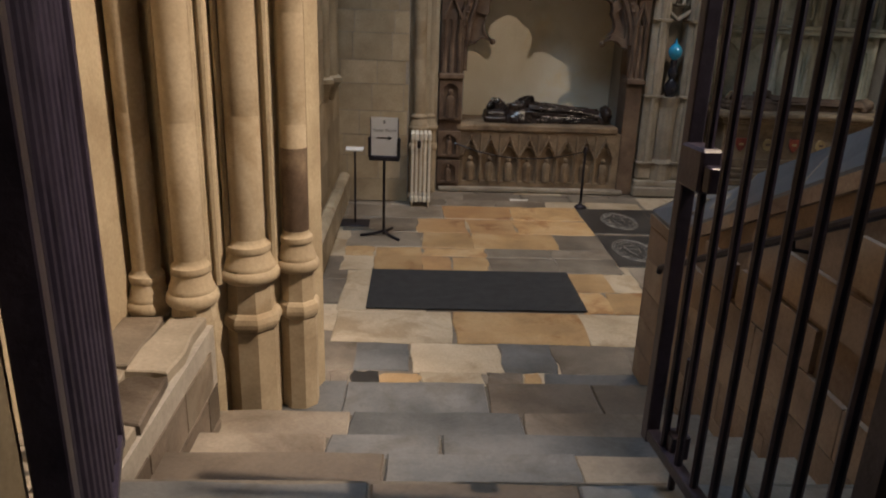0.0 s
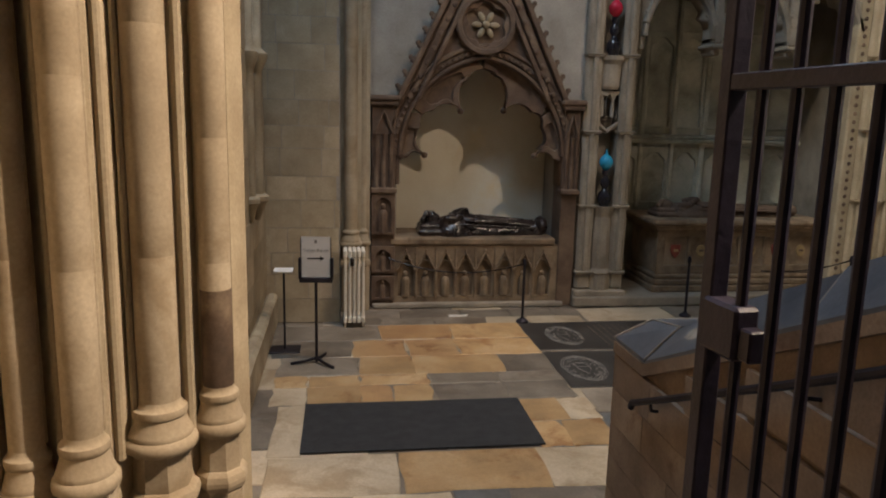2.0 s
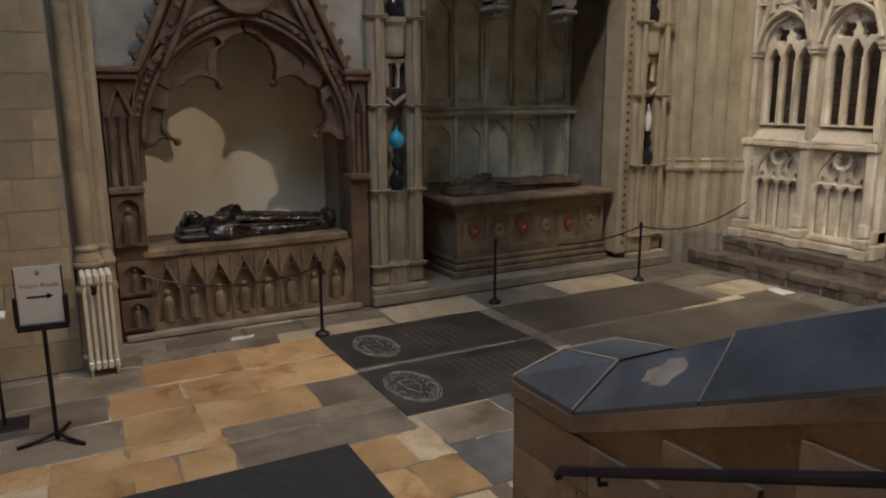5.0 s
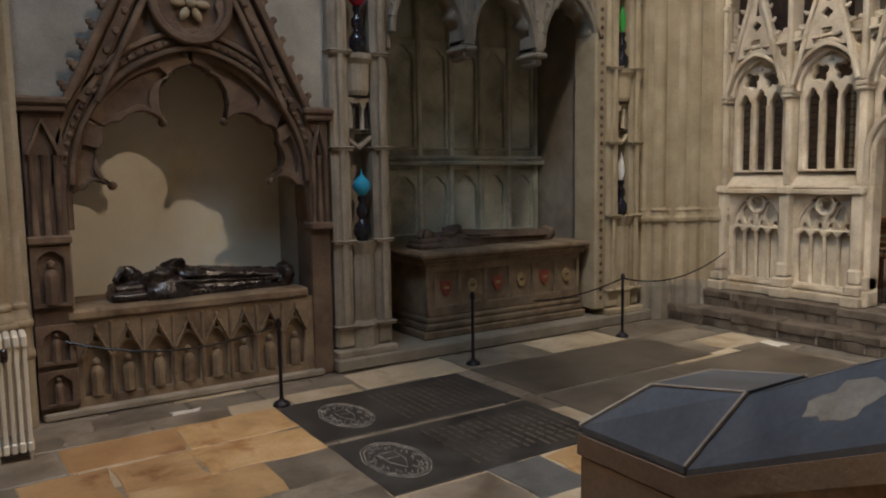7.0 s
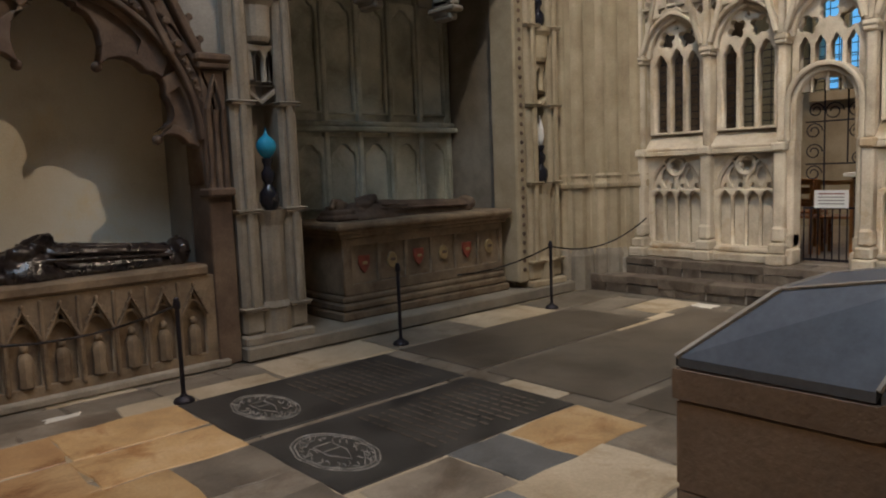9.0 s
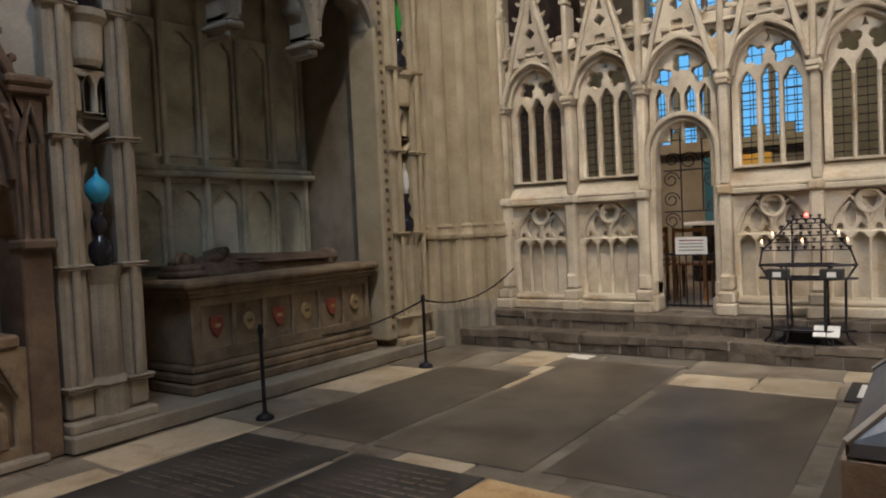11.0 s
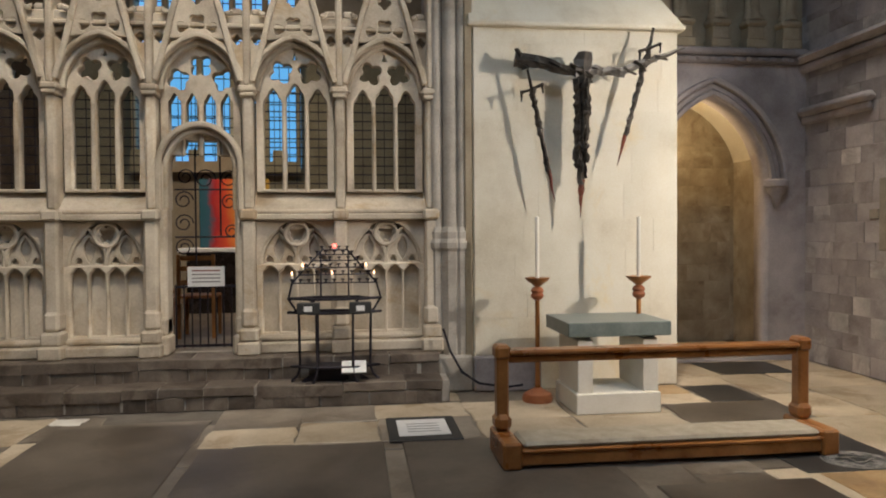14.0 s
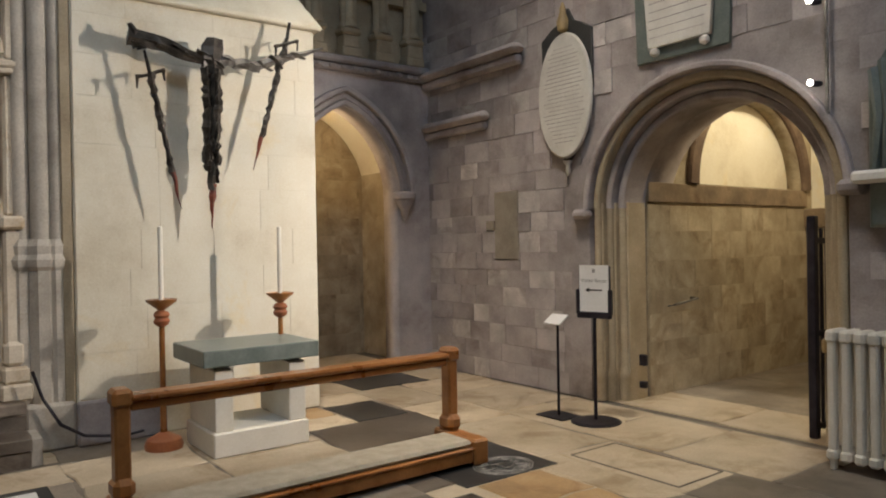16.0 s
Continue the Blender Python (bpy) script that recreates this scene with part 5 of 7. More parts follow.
def rope(a, b, sag, label):
    a, b = Vector(a), Vector(b)
    pts = [a.lerp(b, i / 16) - Vector((0, 0, sag * 4 * (i / 16) * (1 - i / 16))) for i in range(17)]
    return solo("barrier_rope", tube(bmesh.new(), pts, 0.009, 6), EFFIGY, label, "rope", None, True, "", "rope barrier")


rope((6.14, 8.37, 0.68), (7.9, 8.3, 0.86), 0.16, "dark rope hanging from a barrier post to the screen")
rope((6.14, 8.37, 0.68), (5.4, 9.07, 0.4), 0.06, "dark rope sagging from a barrier post to the tomb chest")
rope((2.0, 8.25, 0.68), (0.5, 8.93, 0.62), 0.14, "thin dark rope hanging from a barrier post to the tomb")


# ---- the canopied tomb ----
t2 = thing("canopied_tomb", north(0, 8.95, 0), "tall dim canopied wall tomb with panelled recess and pinnacled piers", "tomb")
part("plinth_step", boxm(2.8, 7.2, 0.0, 0.125, -1.3, 0.1, 0.015), PIERSTONE, t2, "worn stone plinth step")
part("recess_back", boxm(3.4, 6.6, 0.12, 4.8, -1.4, -1.25), RECESS, t2, "dim panelled back wall")
for i in range(7):
    u = 3.62 + 0.455 * i
    part("back_mullion", boxm(u - 0.03, u + 0.03, 1.1, 4.6, -1.25, -1.17, 0.012), RECESS, t2)
for i in range(6):
    u = 3.65 + 0.455 * i
    for v0, v1 in ((1.15, 1.95), (2.2, 3.5)):
        part("back_panel", plate([(u, v0), (u + 0.395, v0), (u + 0.395, v1), (u, v1)], [light(u + 0.035, u + 0.36, v0 + 0.03, v1 - 0.25, 0.17, 0.15, 6)], -1.25, -1.2, 0.008), RECESS, t2)
part("back_string", box(boxm(3.45, 6.5, 2.0, 2.06, -1.25, -1.1, 0.015), 3.45, 6.5, 2.062, 2.12, -1.25, -1.15, 0.015), RECESS, t2)
for u in (3.4, 6.42):
    part("recess_side", boxm(u, u + 0.1, 0.12, 4.8, -1.25, -0.2), PIERSTONE, t2)
part("recess_roof", boxm(3.4, 6.6, 4.8, 4.95, -1.4, 0.0), RECESS, t2)
chest = thing("tomb_chest", north(0, 9.1, 0), "grey stone tomb chest with painted heraldic shields", "tomb")
part("base", box(box(boxm(3.91, 6.24, 0.126, 0.21, -0.95, 0.03, 0.015), 3.93, 6.22, 0.211, 0.29, -0.95, 0.012, 0.02), 3.945, 6.21, 0.291, 0.36, -0.95, 0.0, 0.02), CHESTSTONE, chest)
part("body", boxm(3.985, 6.16, 0.36, 0.92, -0.9, -0.05, 0.01), CHESTSTONE, chest)
part("front_frame", plate([(3.965, 0.36), (6.18, 0.36), (6.18, 0.92), (3.965, 0.92)], [[(4.07 + 0.35 * i, 0.47), (4.375 + 0.35 * i, 0.47), (4.375 + 0.35 * i, 0.84), (4.07 + 0.35 * i, 0.84)] for i in range(6)], -0.05, -0.01, 0.012), CHESTSTONE, chest)
part("cornice", box(box(boxm(3.92, 6.22, 0.92, 0.96, -0.95, 0.025, 0.012), 3.89, 6.24, 0.961, 1.0, -0.97, 0.055, 0.012), 3.85, 6.27, 1.001, 1.07, -1.0, 0.09, 0.022), CHESTSTONE, chest)
for i in range(6):
    u = 4.222 + 0.35 * i
    bm = bmesh.new()
    pts = [(u - 0.065, 0.74), (u + 0.065, 0.74), (u + 0.065, 0.66), (u + 0.04, 0.60), (u, 0.565), (u - 0.04, 0.60), (u - 0.065, 0.66)]
    if i % 2:
        pts = [(u + 0.062 * math.cos(a), 0.66 + 0.08 * math.sin(a)) for a in [2 * math.pi * k / 12 for k in range(12)]]
    sh = part("shield", plate(pts, [], -0.05, -0.022, 0.006), RED if i % 2 == 0 else GOLD, chest, "red shield" if i % 2 == 0 else "dull gold head-shaped boss")
    part("shield_band", boxm(u - 0.03, u + 0.03, 0.65, 0.68, -0.022, -0.012, 0.003), GOLD if i % 2 == 0 else STONE_DARK, sh)
effigy("recumbent_effigy", north(4.05, 9.5, 1.07), 1.95, STONE_DARK, "dark weathered stone effigy lying on the tomb chest", 2)


def pinnacled_pier(u0, u1, label, studs, up=0.0):
    """A pier of the canopied tomb: two slim buttresses with a niche between them, in tiers."""
    ob = thing("canopy_pier", north(0, 8.95, 0), label, "pier", "canopied tomb piers")
    c = (u0 + u1) / 2
    # The right pier's brighter stone stands in for light falling on it.
    pale = STONE if u0 > 5 else PIERSTONE
    part("core", boxm(u0 + 0.06, u1 - 0.06, 0.12, 5.2, -0.55, -0.26), pale, ob)
    part("foot", boxm(u0 - 0.02, u1 + 0.02, 0.12, 0.2, -0.4, 0.06, 0.015), pale, ob)
    for a, b in ((u0, u0 + 0.2), (u1 - 0.18, u1)):
        part("buttress", boxm(a, b, 0.2, 5.2, -0.5, 0.0, 0.03), pale, ob)
        part("buttress_rib", boxm((a + b) / 2 - 0.03, (a + b) / 2 + 0.03, 0.42, 5.2, 0.0, 0.035, 0.012), pale, ob)
        for v in (0.42, 1.25 + up, 2.15 + up, 3.05 + up, 3.95 + up):
            part("string", box(boxm(a - 0.01, b + 0.01, v - 0.022, v, -0.3, 0.04, 0.008), a - 0.02, b + 0.02, v + 0.001, v + 0.02, -0.3, 0.05, 0.008), pale, ob)
    bm = bmesh.new()
    lathe(bm, [(0.15, 0.2), (0.15, 0.4), (0.165, 0.42), (0.13, 0.47), (0.125, 1.12 + up), (0.15, 1.2 + up), (0.165, 1.25 + up)], 40, Matrix.Translation((c + 0.01, 0, -0.1)), "y", 0.05, 10)
    part("fluted_pedestal", bm, pale, ob, "fluted half-round pedestal")
    for v in (2.3 + up, 4.1 + up):
        part("niche_canopy", plate([(u0 + 0.2, v), (u1 - 0.18, v), (u1 - 0.18, v + 0.34), (u0 + 0.2, v + 0.34)], [light(c - 0.145 + 0.1 * i + 0.012, c - 0.145 + 0.1 * (i + 1) - 0.012, v + 0.04, v + 0.22, 0.08, 0.1, 4) for i in range(3)], -0.12, -0.05, 0.006), pale, ob, "pierced niche canopy")
        bm = bmesh.new()
        strip(bm, [(c - 0.16, v - 0.02), (c, v - 0.14), (c + 0.16, v - 0.02)], 0.02, -0.14, -0.04, 0.008)
        part("canopy_drop", bm, pale, ob)
    part("upper_pedestal", lathe(bmesh.new(), [(0.1, 2.66 + up), (0.12, 2.7 + up), (0.13, 2.95 + up), (0.165, 3.0 + up), (0.165, 3.05 + up)], 16, Matrix.Translation((c + 0.01, 0, -0.1)), "y"), pale, ob)
    if studs:
        part("stud_pilaster", boxm(u0 - 0.19, u0 - 0.01, 0.2, 5.2, -0.4, -0.02, 0.02), pale, ob)
        for i in range(34):
            bm = bmesh.new()
            ball(bm, (u0 - 0.1, 0.35 + 0.105 * i, -0.015), 0.028, (1, 1, 0.6), 6, 4)
            part("stud", bm, STONE_DARK, ob)
    return ob


pinnacled_pier(2.84, 3.46, "carved stone pier with tiered niches and fluted pedestal", False)
pinnacled_pier(6.49, 7.06, "carved stone pier with a studded pilaster and niches", True, 0.095)

# canopy arches with pendants over the recess
cw = (6.42 - 3.5) / 3
heads = []
for i in range(3):
    a = 3.5 + cw * i + 0.06
    b = a + cw - 0.12
    line = [(a, 3.14)] + arch(a, b, 3.3, 0.62, 8) + [(b, 3.14)]
    heads.append([(u + (0.045 * math.sin(k * 2.1)), v - 0.05 * abs(math.sin(k * 1.05))) if 1 < k < len(line) - 2 else (u, v) for k, (u, v) in enumerate(line)])
outer = [(3.5, 4.9), (3.5, 3.14)]
for hd in heads:
    outer += hd
outer += [(6.42, 3.14), (6.42, 4.9)]
part("canopy_front", plate(outer, [], -0.35, -0.1, 0.012), PIERSTONE, t2, "canopy of cusped arches with pendants")
for i in range(4):
    u = 3.5 + cw * i
    if 0 < i < 3:
        part("pendant", box(box(boxm(u - 0.085, u + 0.085, 3.18, 3.24, -0.4, 0.0, 0.02), u - 0.06, u + 0.06, 3.24, 4.7, -0.35, -0.03, 0.02), u - 0.05, u + 0.05, 3.1, 3.18, -0.35, -0.06, 0.02), PIERSTONE, t2)
for i in range(3):
    a = 3.5 + cw * i
    bm = bmesh.new()
    strip(bm, arch(a + 0.05, a + cw - 0.05, 3.3, 0.68, 10), 0.03, -0.12, -0.03, 0.01)
    part("arch_moulding", bm, PIERSTONE, t2)
    bm = bmesh.new()
    strip(bm, [(a + 0.05, 3.45), (a + cw / 2, 4.75), (a + cw - 0.05, 3.45)], 0.03, -0.12, -0.02, 0.01)
    for k in range(6):
        for s in (-1, 1):
            crocket(bm, (a + cw / 2 + s * (cw / 2 - 0.05) * (1 - (k + 0.5) / 6), 3.45 + 1.3 * (k + 0.5) / 6, -0.05), 0.035, s)
    part("canopy_gable", bm, PIERSTONE, t2)


# ---- coloured glass lamps on the pedestals ----
def glass_lamp(x, y, z, top_material, colour, flame):
    ob = thing("glass_lamp", Matrix.Translation((x, y, z)), "black glass vase with a %s glass finial on a pedestal" % colour, "vase", "glass vases")
    part("vase", lathe(bmesh.new(), [(0.05, 0.0), (0.062, 0.01), (0.085, 0.08), (0.08, 0.15), (0.04, 0.2), (0.032, 0.22), (0.058, 0.27), (0.058, 0.32), (0.03, 0.36), (0.03, 0.38), (0.045, 0.41), (0.045, 0.44), (0.02, 0.45)], 20), BLACKGLASS, ob, smooth=True)
    prof = [(0.02, 0.44), (0.03, 0.47), (0.05, 0.55), (0.042, 0.64), (0.018, 0.74), (0.004, 0.8)] if flame else [(0.02, 0.44), (0.045, 0.46), (0.076, 0.5), (0.086, 0.54), (0.08, 0.575), (0.055, 0.61), (0.026, 0.632), (0.014, 0.65), (0.004, 0.7)]
    part("finial", lathe(bmesh.new(), prof, 20), top_material, ob, "%s glass finial" % colour, True)


glass_lamp(3.16, 8.99, 1.25, BLUEGLASS, "turquoise", False)
glass_lamp(3.16, 8.99, 3.05, REDGLASS, "red", False)
glass_lamp(6.785, 9.02, 1.345, MILKGLASS, "white", True)
glass_lamp(6.785, 9.02, 3.145, GREENGLASS, "green", True)

# ---- clustered corner pier between tomb and screen ----
corner = thing("corner_pier", Matrix(), "tall moulded limestone corner pier with many rolls", "pier")
line = [(7.2, 9.02), (7.36, 8.93), (7.5, 8.86), (7.62, 8.78), (7.74, 8.68), (7.86, 8.6), (7.96, 8.5), (8.04, 8.42)]
radii = (0.06, 0.1, 0.05, 0.08, 0.09, 0.05, 0.08, 0.05)
bm = bmesh.new()
poly = [(7.1, 9.08)] + [(x - 0.028, y - 0.045) for x, y in line] + [(8.25, 8.42), (8.25, 9.2), (7.1, 9.2)]
a, b = [bm.verts.new((x, y, 0.0)) for x, y in poly], [bm.verts.new((x, y, 11.0)) for x, y in poly]
bm.faces.new(a[::-1]), bm.faces.new(b)
for i in range(len(poly)):
    j = (i + 1) % len(poly)
    bm.faces.new((a[i], a[j], b[j], b[i]))
part("core", bm, STONE, corner)
for (x, y), r in zip(line, radii):
    part("roll", lathe(bmesh.new(), [(r, 1.42), (r, 11.0)], 12, Matrix.Translation((x, y, 0))), STONE, corner, smooth=True)
    part("roll_base", lathe(bmesh.new(), [(r * 1.15, 0.3), (r * 1.15, 1.24), (r * 1.5, 1.26), (r * 1.55, 1.3), (r * 1.3, 1.33), (r * 1.2, 1.37), (r * 1.35, 1.4), (r * 1.05, 1.43)], 8, Matrix.Translation((x, y, 0)) @ Matrix.Rotation(radians(22.5), 4, "Z")), STONE, corner)
    part("roll_foot", lathe(bmesh.new(), [(r * 1.5, 0.0), (r * 1.5, 0.42), (r * 1.2, 0.5)], 8, Matrix.Translation((x, y, 0)) @ Matrix.Rotation(radians(22.5), 4, "Z")), PIERSTONE, corner)


# ---- the carved chapel screen ----
YB = (8.42, 7.56, 6.72, 5.87, 5.04, 4.2)
SX = 8.0
BAYW = 0.84


def bay_upper(ob, w, door):
    """Window lights, tracery, ogee gable and cresting of one bay; u runs from 0 to w, depth 0 is the screen's face."""
    vs, c = 2.79, w / 2
    head = arch(0.09, w - 0.09, vs, 0.42, 10)
    holes = []
    if door:
        lw = (w - 0.22) / 4
        for i in range(4):
            a = 0.11 + lw * i
            v0 = 2.33 if i in (1, 2) else 2.2
            holes.append(light(a + 0.014, a + lw - 0.014, v0, 2.66, 0.12, 0.15, 6))
        holes += [foil((c - 0.2, 2.89), 0.105, 4, 0.4, 0.4), foil((c + 0.2, 2.89), 0.105, 4, 0.4, -0.4), foil((c, 3.02), 0.11, 4, 0.35, math.pi / 4)]
    else:
        lw = (w - 0.22) / 3
        for i in range(3):
            a = 0.11 + lw * i
            holes.append(light(a + 0.017, a + lw - 0.017, 1.89, 2.66 + (0.05 if i == 1 else 0), 0.16, 0.16, 7))
        holes += [foil((c - 0.13, 2.975), 0.115, 4, 0.42, 0.5), foil((c + 0.13, 2.975), 0.115, 4, 0.42, -0.5), [(c - 0.03, 3.09), (c + 0.03, 3.09), (c, 3.17)]]
    v0 = 2.62 if door else 1.86
    outer = [(0.06, v0), (w - 0.06, v0), (w - 0.06, vs)] + arch(0.06, w - 0.06, vs, 0.45, 10)[1:-1][::-1] + [(0.06, vs)]
    if door:
        outer = [(0.06, 2.14)] + rounded(0.1, w - 0.1, 2.1, 0.33, 8)[1:-1] + [(w - 0.06, 2.14), (w - 0.06, vs)] + arch(0.06, w - 0.06, vs, 0.45, 10)[1:-1][::-1] + [(0.06, vs)]
    part("tracery", plate(outer, holes, -0.22, -0.1, 0.008), STONE_PALE, ob, "pierced stone window tracery")
    part("spandrel", plate([(0.0, vs), *arch(0.06, w - 0.06, vs, 0.45, 10), (w, vs), (w, 3.34), (0.0, 3.34)], [foil((0.08, 3.25), 0.05, 4), foil((w - 0.08, 3.25), 0.05, 4)], -0.24, -0.03, 0.006), STONE_PALE, ob)
    for h, d in ((0.0, -0.03), (0.05, 0.035)):
        bm = bmesh.new()
        strip(bm, arch(0.08 - h, w - 0.08 + h, vs, 0.43 + h, 12), 0.022, -0.1, d, 0.01)
        part("arch_moulding", bm, STONE_PALE, ob)
    bm = bmesh.new()
    for s in (-1, 1):
        strip(bm, [(c + s * (w / 2 - 0.05), vs + 0.07), (c + s * (w / 2 - 0.12), vs + 0.3), (c + s * 0.2, 3.5), (c + s * 0.09, 3.85), (c, 4.3)], 0.025, -0.04, 0.06, 0.01)
    part("gable", bm, STONE_PALE, ob, "steep ogee gable")
    holes = [foil((c, 3.38), 0.075, 4, 0.35, math.pi / 4), foil((c - 0.13, 3.33), 0.05, 3, 0.3, 2.2), foil((c + 0.13, 3.33), 0.05, 3, 0.3, 0.9), foil((c, 3.6), 0.06, 4, 0.35), [(c - 0.035, 3.72), (c + 0.035, 3.72), (c, 3.98)]]
    part("gable_tracery", plate([(c - 0.29, 3.22), (c, 3.26), (c + 0.29, 3.22), (c + 0.16, 3.6), (c + 0.06, 3.95), (c, 4.1), (c - 0.06, 3.95), (c - 0.16, 3.6)], holes, -0.04, 0.025, 0.01), STONE_PALE, ob)
    for k in range(5):
        for s in (-1, 1):
            bm = bmesh.new()
            t = (k + 0.3) / 5
            crocket(bm, (c + s * (0.24 * (1 - t) + 0.03), 3.42 + 0.82 * t, 0.02), 0.032, s)
            part("crocket", bm, STONE_PALE, ob, "", True)
    part("cornice", box(boxm(0.0, w, 3.34, 3.38, -0.25, 0.02, 0.01), 0.0, w, 3.381, 3.47, -0.24, -0.02, 0.012), STONE_PALE, ob)
    for i in range(5):
        u = w * (i + 0.5) / 5
        part("cresting", boxm(u - 0.05, u + 0.05, 3.47, 3.54, -0.2, -0.05, 0.02), STONE_PALE, ob)
    # iron glazing bars
    bars = [(a, b) for a, b in (((0.11, w - 0.11),))]
    for a, b in bars:
        lo, n = (2.22, 5) if door else (1.95, 11)
        for i in range(n):
            v = lo + 0.085 * i
            part("glazing_bar", boxm(a, b, v - 0.005, v + 0.005, -0.237, -0.225), IRON, ob)
    k = 4 if door else 3
    for i in range(k):
        if i:
            u = 0.11 + (w - 0.22) * i / k
            part("mullion", lathe(bmesh.new(), [(0.02, 2.2 if door else 1.87), (0.02, 2.66)], 10, Matrix.Translation((u, 0, -0.1)), "y"), STONE_PALE, ob, "", True)
        for s in (0.5,):
            u = 0.11 + (w - 0.22) * (i + s) / k
            part("glazing_bar", boxm(u - 0.003, u + 0.003, 2.2 if door else 1.9, 2.8, -0.238, -0.228), IRON, ob)
    part("pane", boxm(0.08, w - 0.08, 2.2 if door else 1.88, 3.15, -0.246, -0.242), CLEAR, ob, "thin clear leaded glass")


def leaf_shape(a, b, half, n=6):
    a, b = Vector(a), Vector(b)
    d = b - a
    nrm = Vector((-d.y, d.x)).normalized() * half
    side = [math.sin(math.pi * i / n) for i in range(n + 1)]
    return [tuple(a + d * (i / n) + nrm * side[i]) for i in range(n + 1)] + [tuple(a + d * (i / n) - nrm * side[i]) for i in range(n - 1, 0, -1)]


def bay_lower(ob, w):
    """Blind-traceried panel under the window."""
    c, lw = w / 2, (w - 0.2) / 4
    part("panel_back", boxm(0.0, w, 0.38, 1.62, -0.24, -0.15), STONE_PALE, ob)
    holes = [light(0.1 + lw * i + 0.009, 0.1 + lw * (i + 1) - 0.009, 0.56, 1.09, 0.085, 0.12, 8) for i in range(4)]
    part("blind_tracery", plate([(0.0, 0.38), (w, 0.38), (w, 1.2), (0.0, 1.2)], holes, -0.15, -0.06, 0.014), STONE_PALE, ob, "blind tracery panel of four cusped lancets")
    head = arch(0.09, w - 0.09, 1.19, 0.42, 10)
    part("panel_spandrel", plate([(0.0, 1.19), *head, (w, 1.19), (w, 1.6), (0.0, 1.6)], [], -0.15, -0.055, 0.008), STONE_PALE, ob)
    for a, b in ((0.09, c + 0.012), (c - 0.012, w - 0.09)):
        bm = bmesh.new()
        strip(bm, arch(a, b, 1.17, 0.36, 8), 0.017, -0.15, -0.07, 0.009)
        part("sub_arch", bm, STONE_PALE, ob)
        m = (a + b) / 2
        part("sub_tracery", plate(light(a + 0.01, b - 0.01, 1.18, 1.19, 0.3, 0.0, 7), [leaf_shape((m, 1.22), (m, 1.45), 0.05), foil((m - 0.09, 1.235), 0.032, 3, 0.25, 1.57), foil((m + 0.09, 1.235), 0.032, 3, 0.25, 1.57)], -0.15, -0.105, 0.008), STONE_PALE, ob)
    bm = bmesh.new()
    strip(bm, [(c + 0.105 * math.cos(t), 1.475 + 0.105 * math.sin(t)) for t in [2 * math.pi * i / 24 for i in range(24)]], 0.017, -0.15, -0.062, 0.009, True)
    part("roundel", bm, STONE_PALE, ob)
    part("quatrefoil", plate([(c + 0.1 * math.cos(t), 1.475 + 0.1 * math.sin(t)) for t in [2 * math.pi * i / 24 for i in range(24)]], [foil((c, 1.475), 0.085, 4, 0.42, math.pi / 4)], -0.15, -0.085, 0.008), STONE_PALE, ob)
    part("string_course", box(boxm(0.0, w, 1.6, 1.66, -0.24, 0.03, 0.012), 0.0, w, 1.661, 1.70, -0.24, 0.0, 0.012), STONE_PALE, ob)
    bm = bmesh.new()
    vs_ = [bm.verts.new(p) for p in ((0, 1.70, -0.01), (w, 1.70, -0.01), (w, 1.87, -0.2), (0, 1.87, -0.2), (0, 1.70, -0.24), (w, 1.70, -0.24), (w, 1.87, -0.24), (0, 1.87, -0.24))]
    for f in ((0, 1, 2, 3), (4, 5, 1, 0), (3, 2, 6, 7), (5, 4, 7, 6), (0, 3, 7, 4), (1, 5, 6, 2)):
        bm.faces.new([vs_[i] for i in f])
    part("sill", bm, STONE_PALE, ob, "sloping stone sill")
    part("base", box(boxm(0.0, w, 0.38, 0.48, -0.2, 0.05, 0.015), 0.0, w, 0.481, 0.54, -0.2, -0.01, 0.02), STONE_PALE, ob)


CLEAR = bpy.data.materials.new("clear_glass")
CLEAR.use_nodes = True
CLEAR.node_tree.nodes["Principled BSDF"].inputs["Transmission Weight"].default_value = 1.0
CLEAR.node_tree.nodes["Principled BSDF"].inputs["Roughness"].default_value = 0.02
CLEAR.node_tree.nodes["Principled BSDF"].inputs["IOR"].default_value = 1.05
CLEAR.node_tree.nodes["Principled BSDF"].inputs["Base Color"].default_value = (0.8, 0.88, 0.85, 1)

first = thing("screen_bay", east(SX, YB[0], 0), "pale carved stone screen bay with three lights and blind tracery", "screen", "chapel screen")
bay_upper(first, BAYW, False)
bay_lower(first, BAYW)
for i in (1, 3, 4):
    copy_thing(first, east(SX, YB[i], 0))
doorbay = thing("screen_bay", east(SX, YB[2], 0), "pale carved stone screen bay with an arched doorway", "screen", "chapel screen")
bay_upper(doorbay, BAYW, True)
for a, b in ((0.0, 0.12), (BAYW - 0.12, BAYW)):
    part("door_jamb", boxm(a, b, 0.38, 2.12, -0.24, -0.02, 0.02), STONE_PALE, doorbay)
    part("jamb_base", box(boxm(a - 0.02, b + 0.02, 0.38, 0.56, -0.2, 0.06, 0.02), a, b, 0.561, 0.72, -0.2, 0.03, 0.02), STONE_PALE, doorbay)
for h, d in ((0.0, -0.02), (0.05, 0.03)):
    bm = bmesh.new()
    strip(bm, [(0.11 - h, 1.7)] + rounded(0.11 - h, BAYW - 0.11 + h, 2.08, 0.34 + h, 9) + [(BAYW - 0.11 + h, 1.7)], 0.026, -0.2, d, 0.012)
    part("door_arch", bm, STONE_PALE, doorbay)
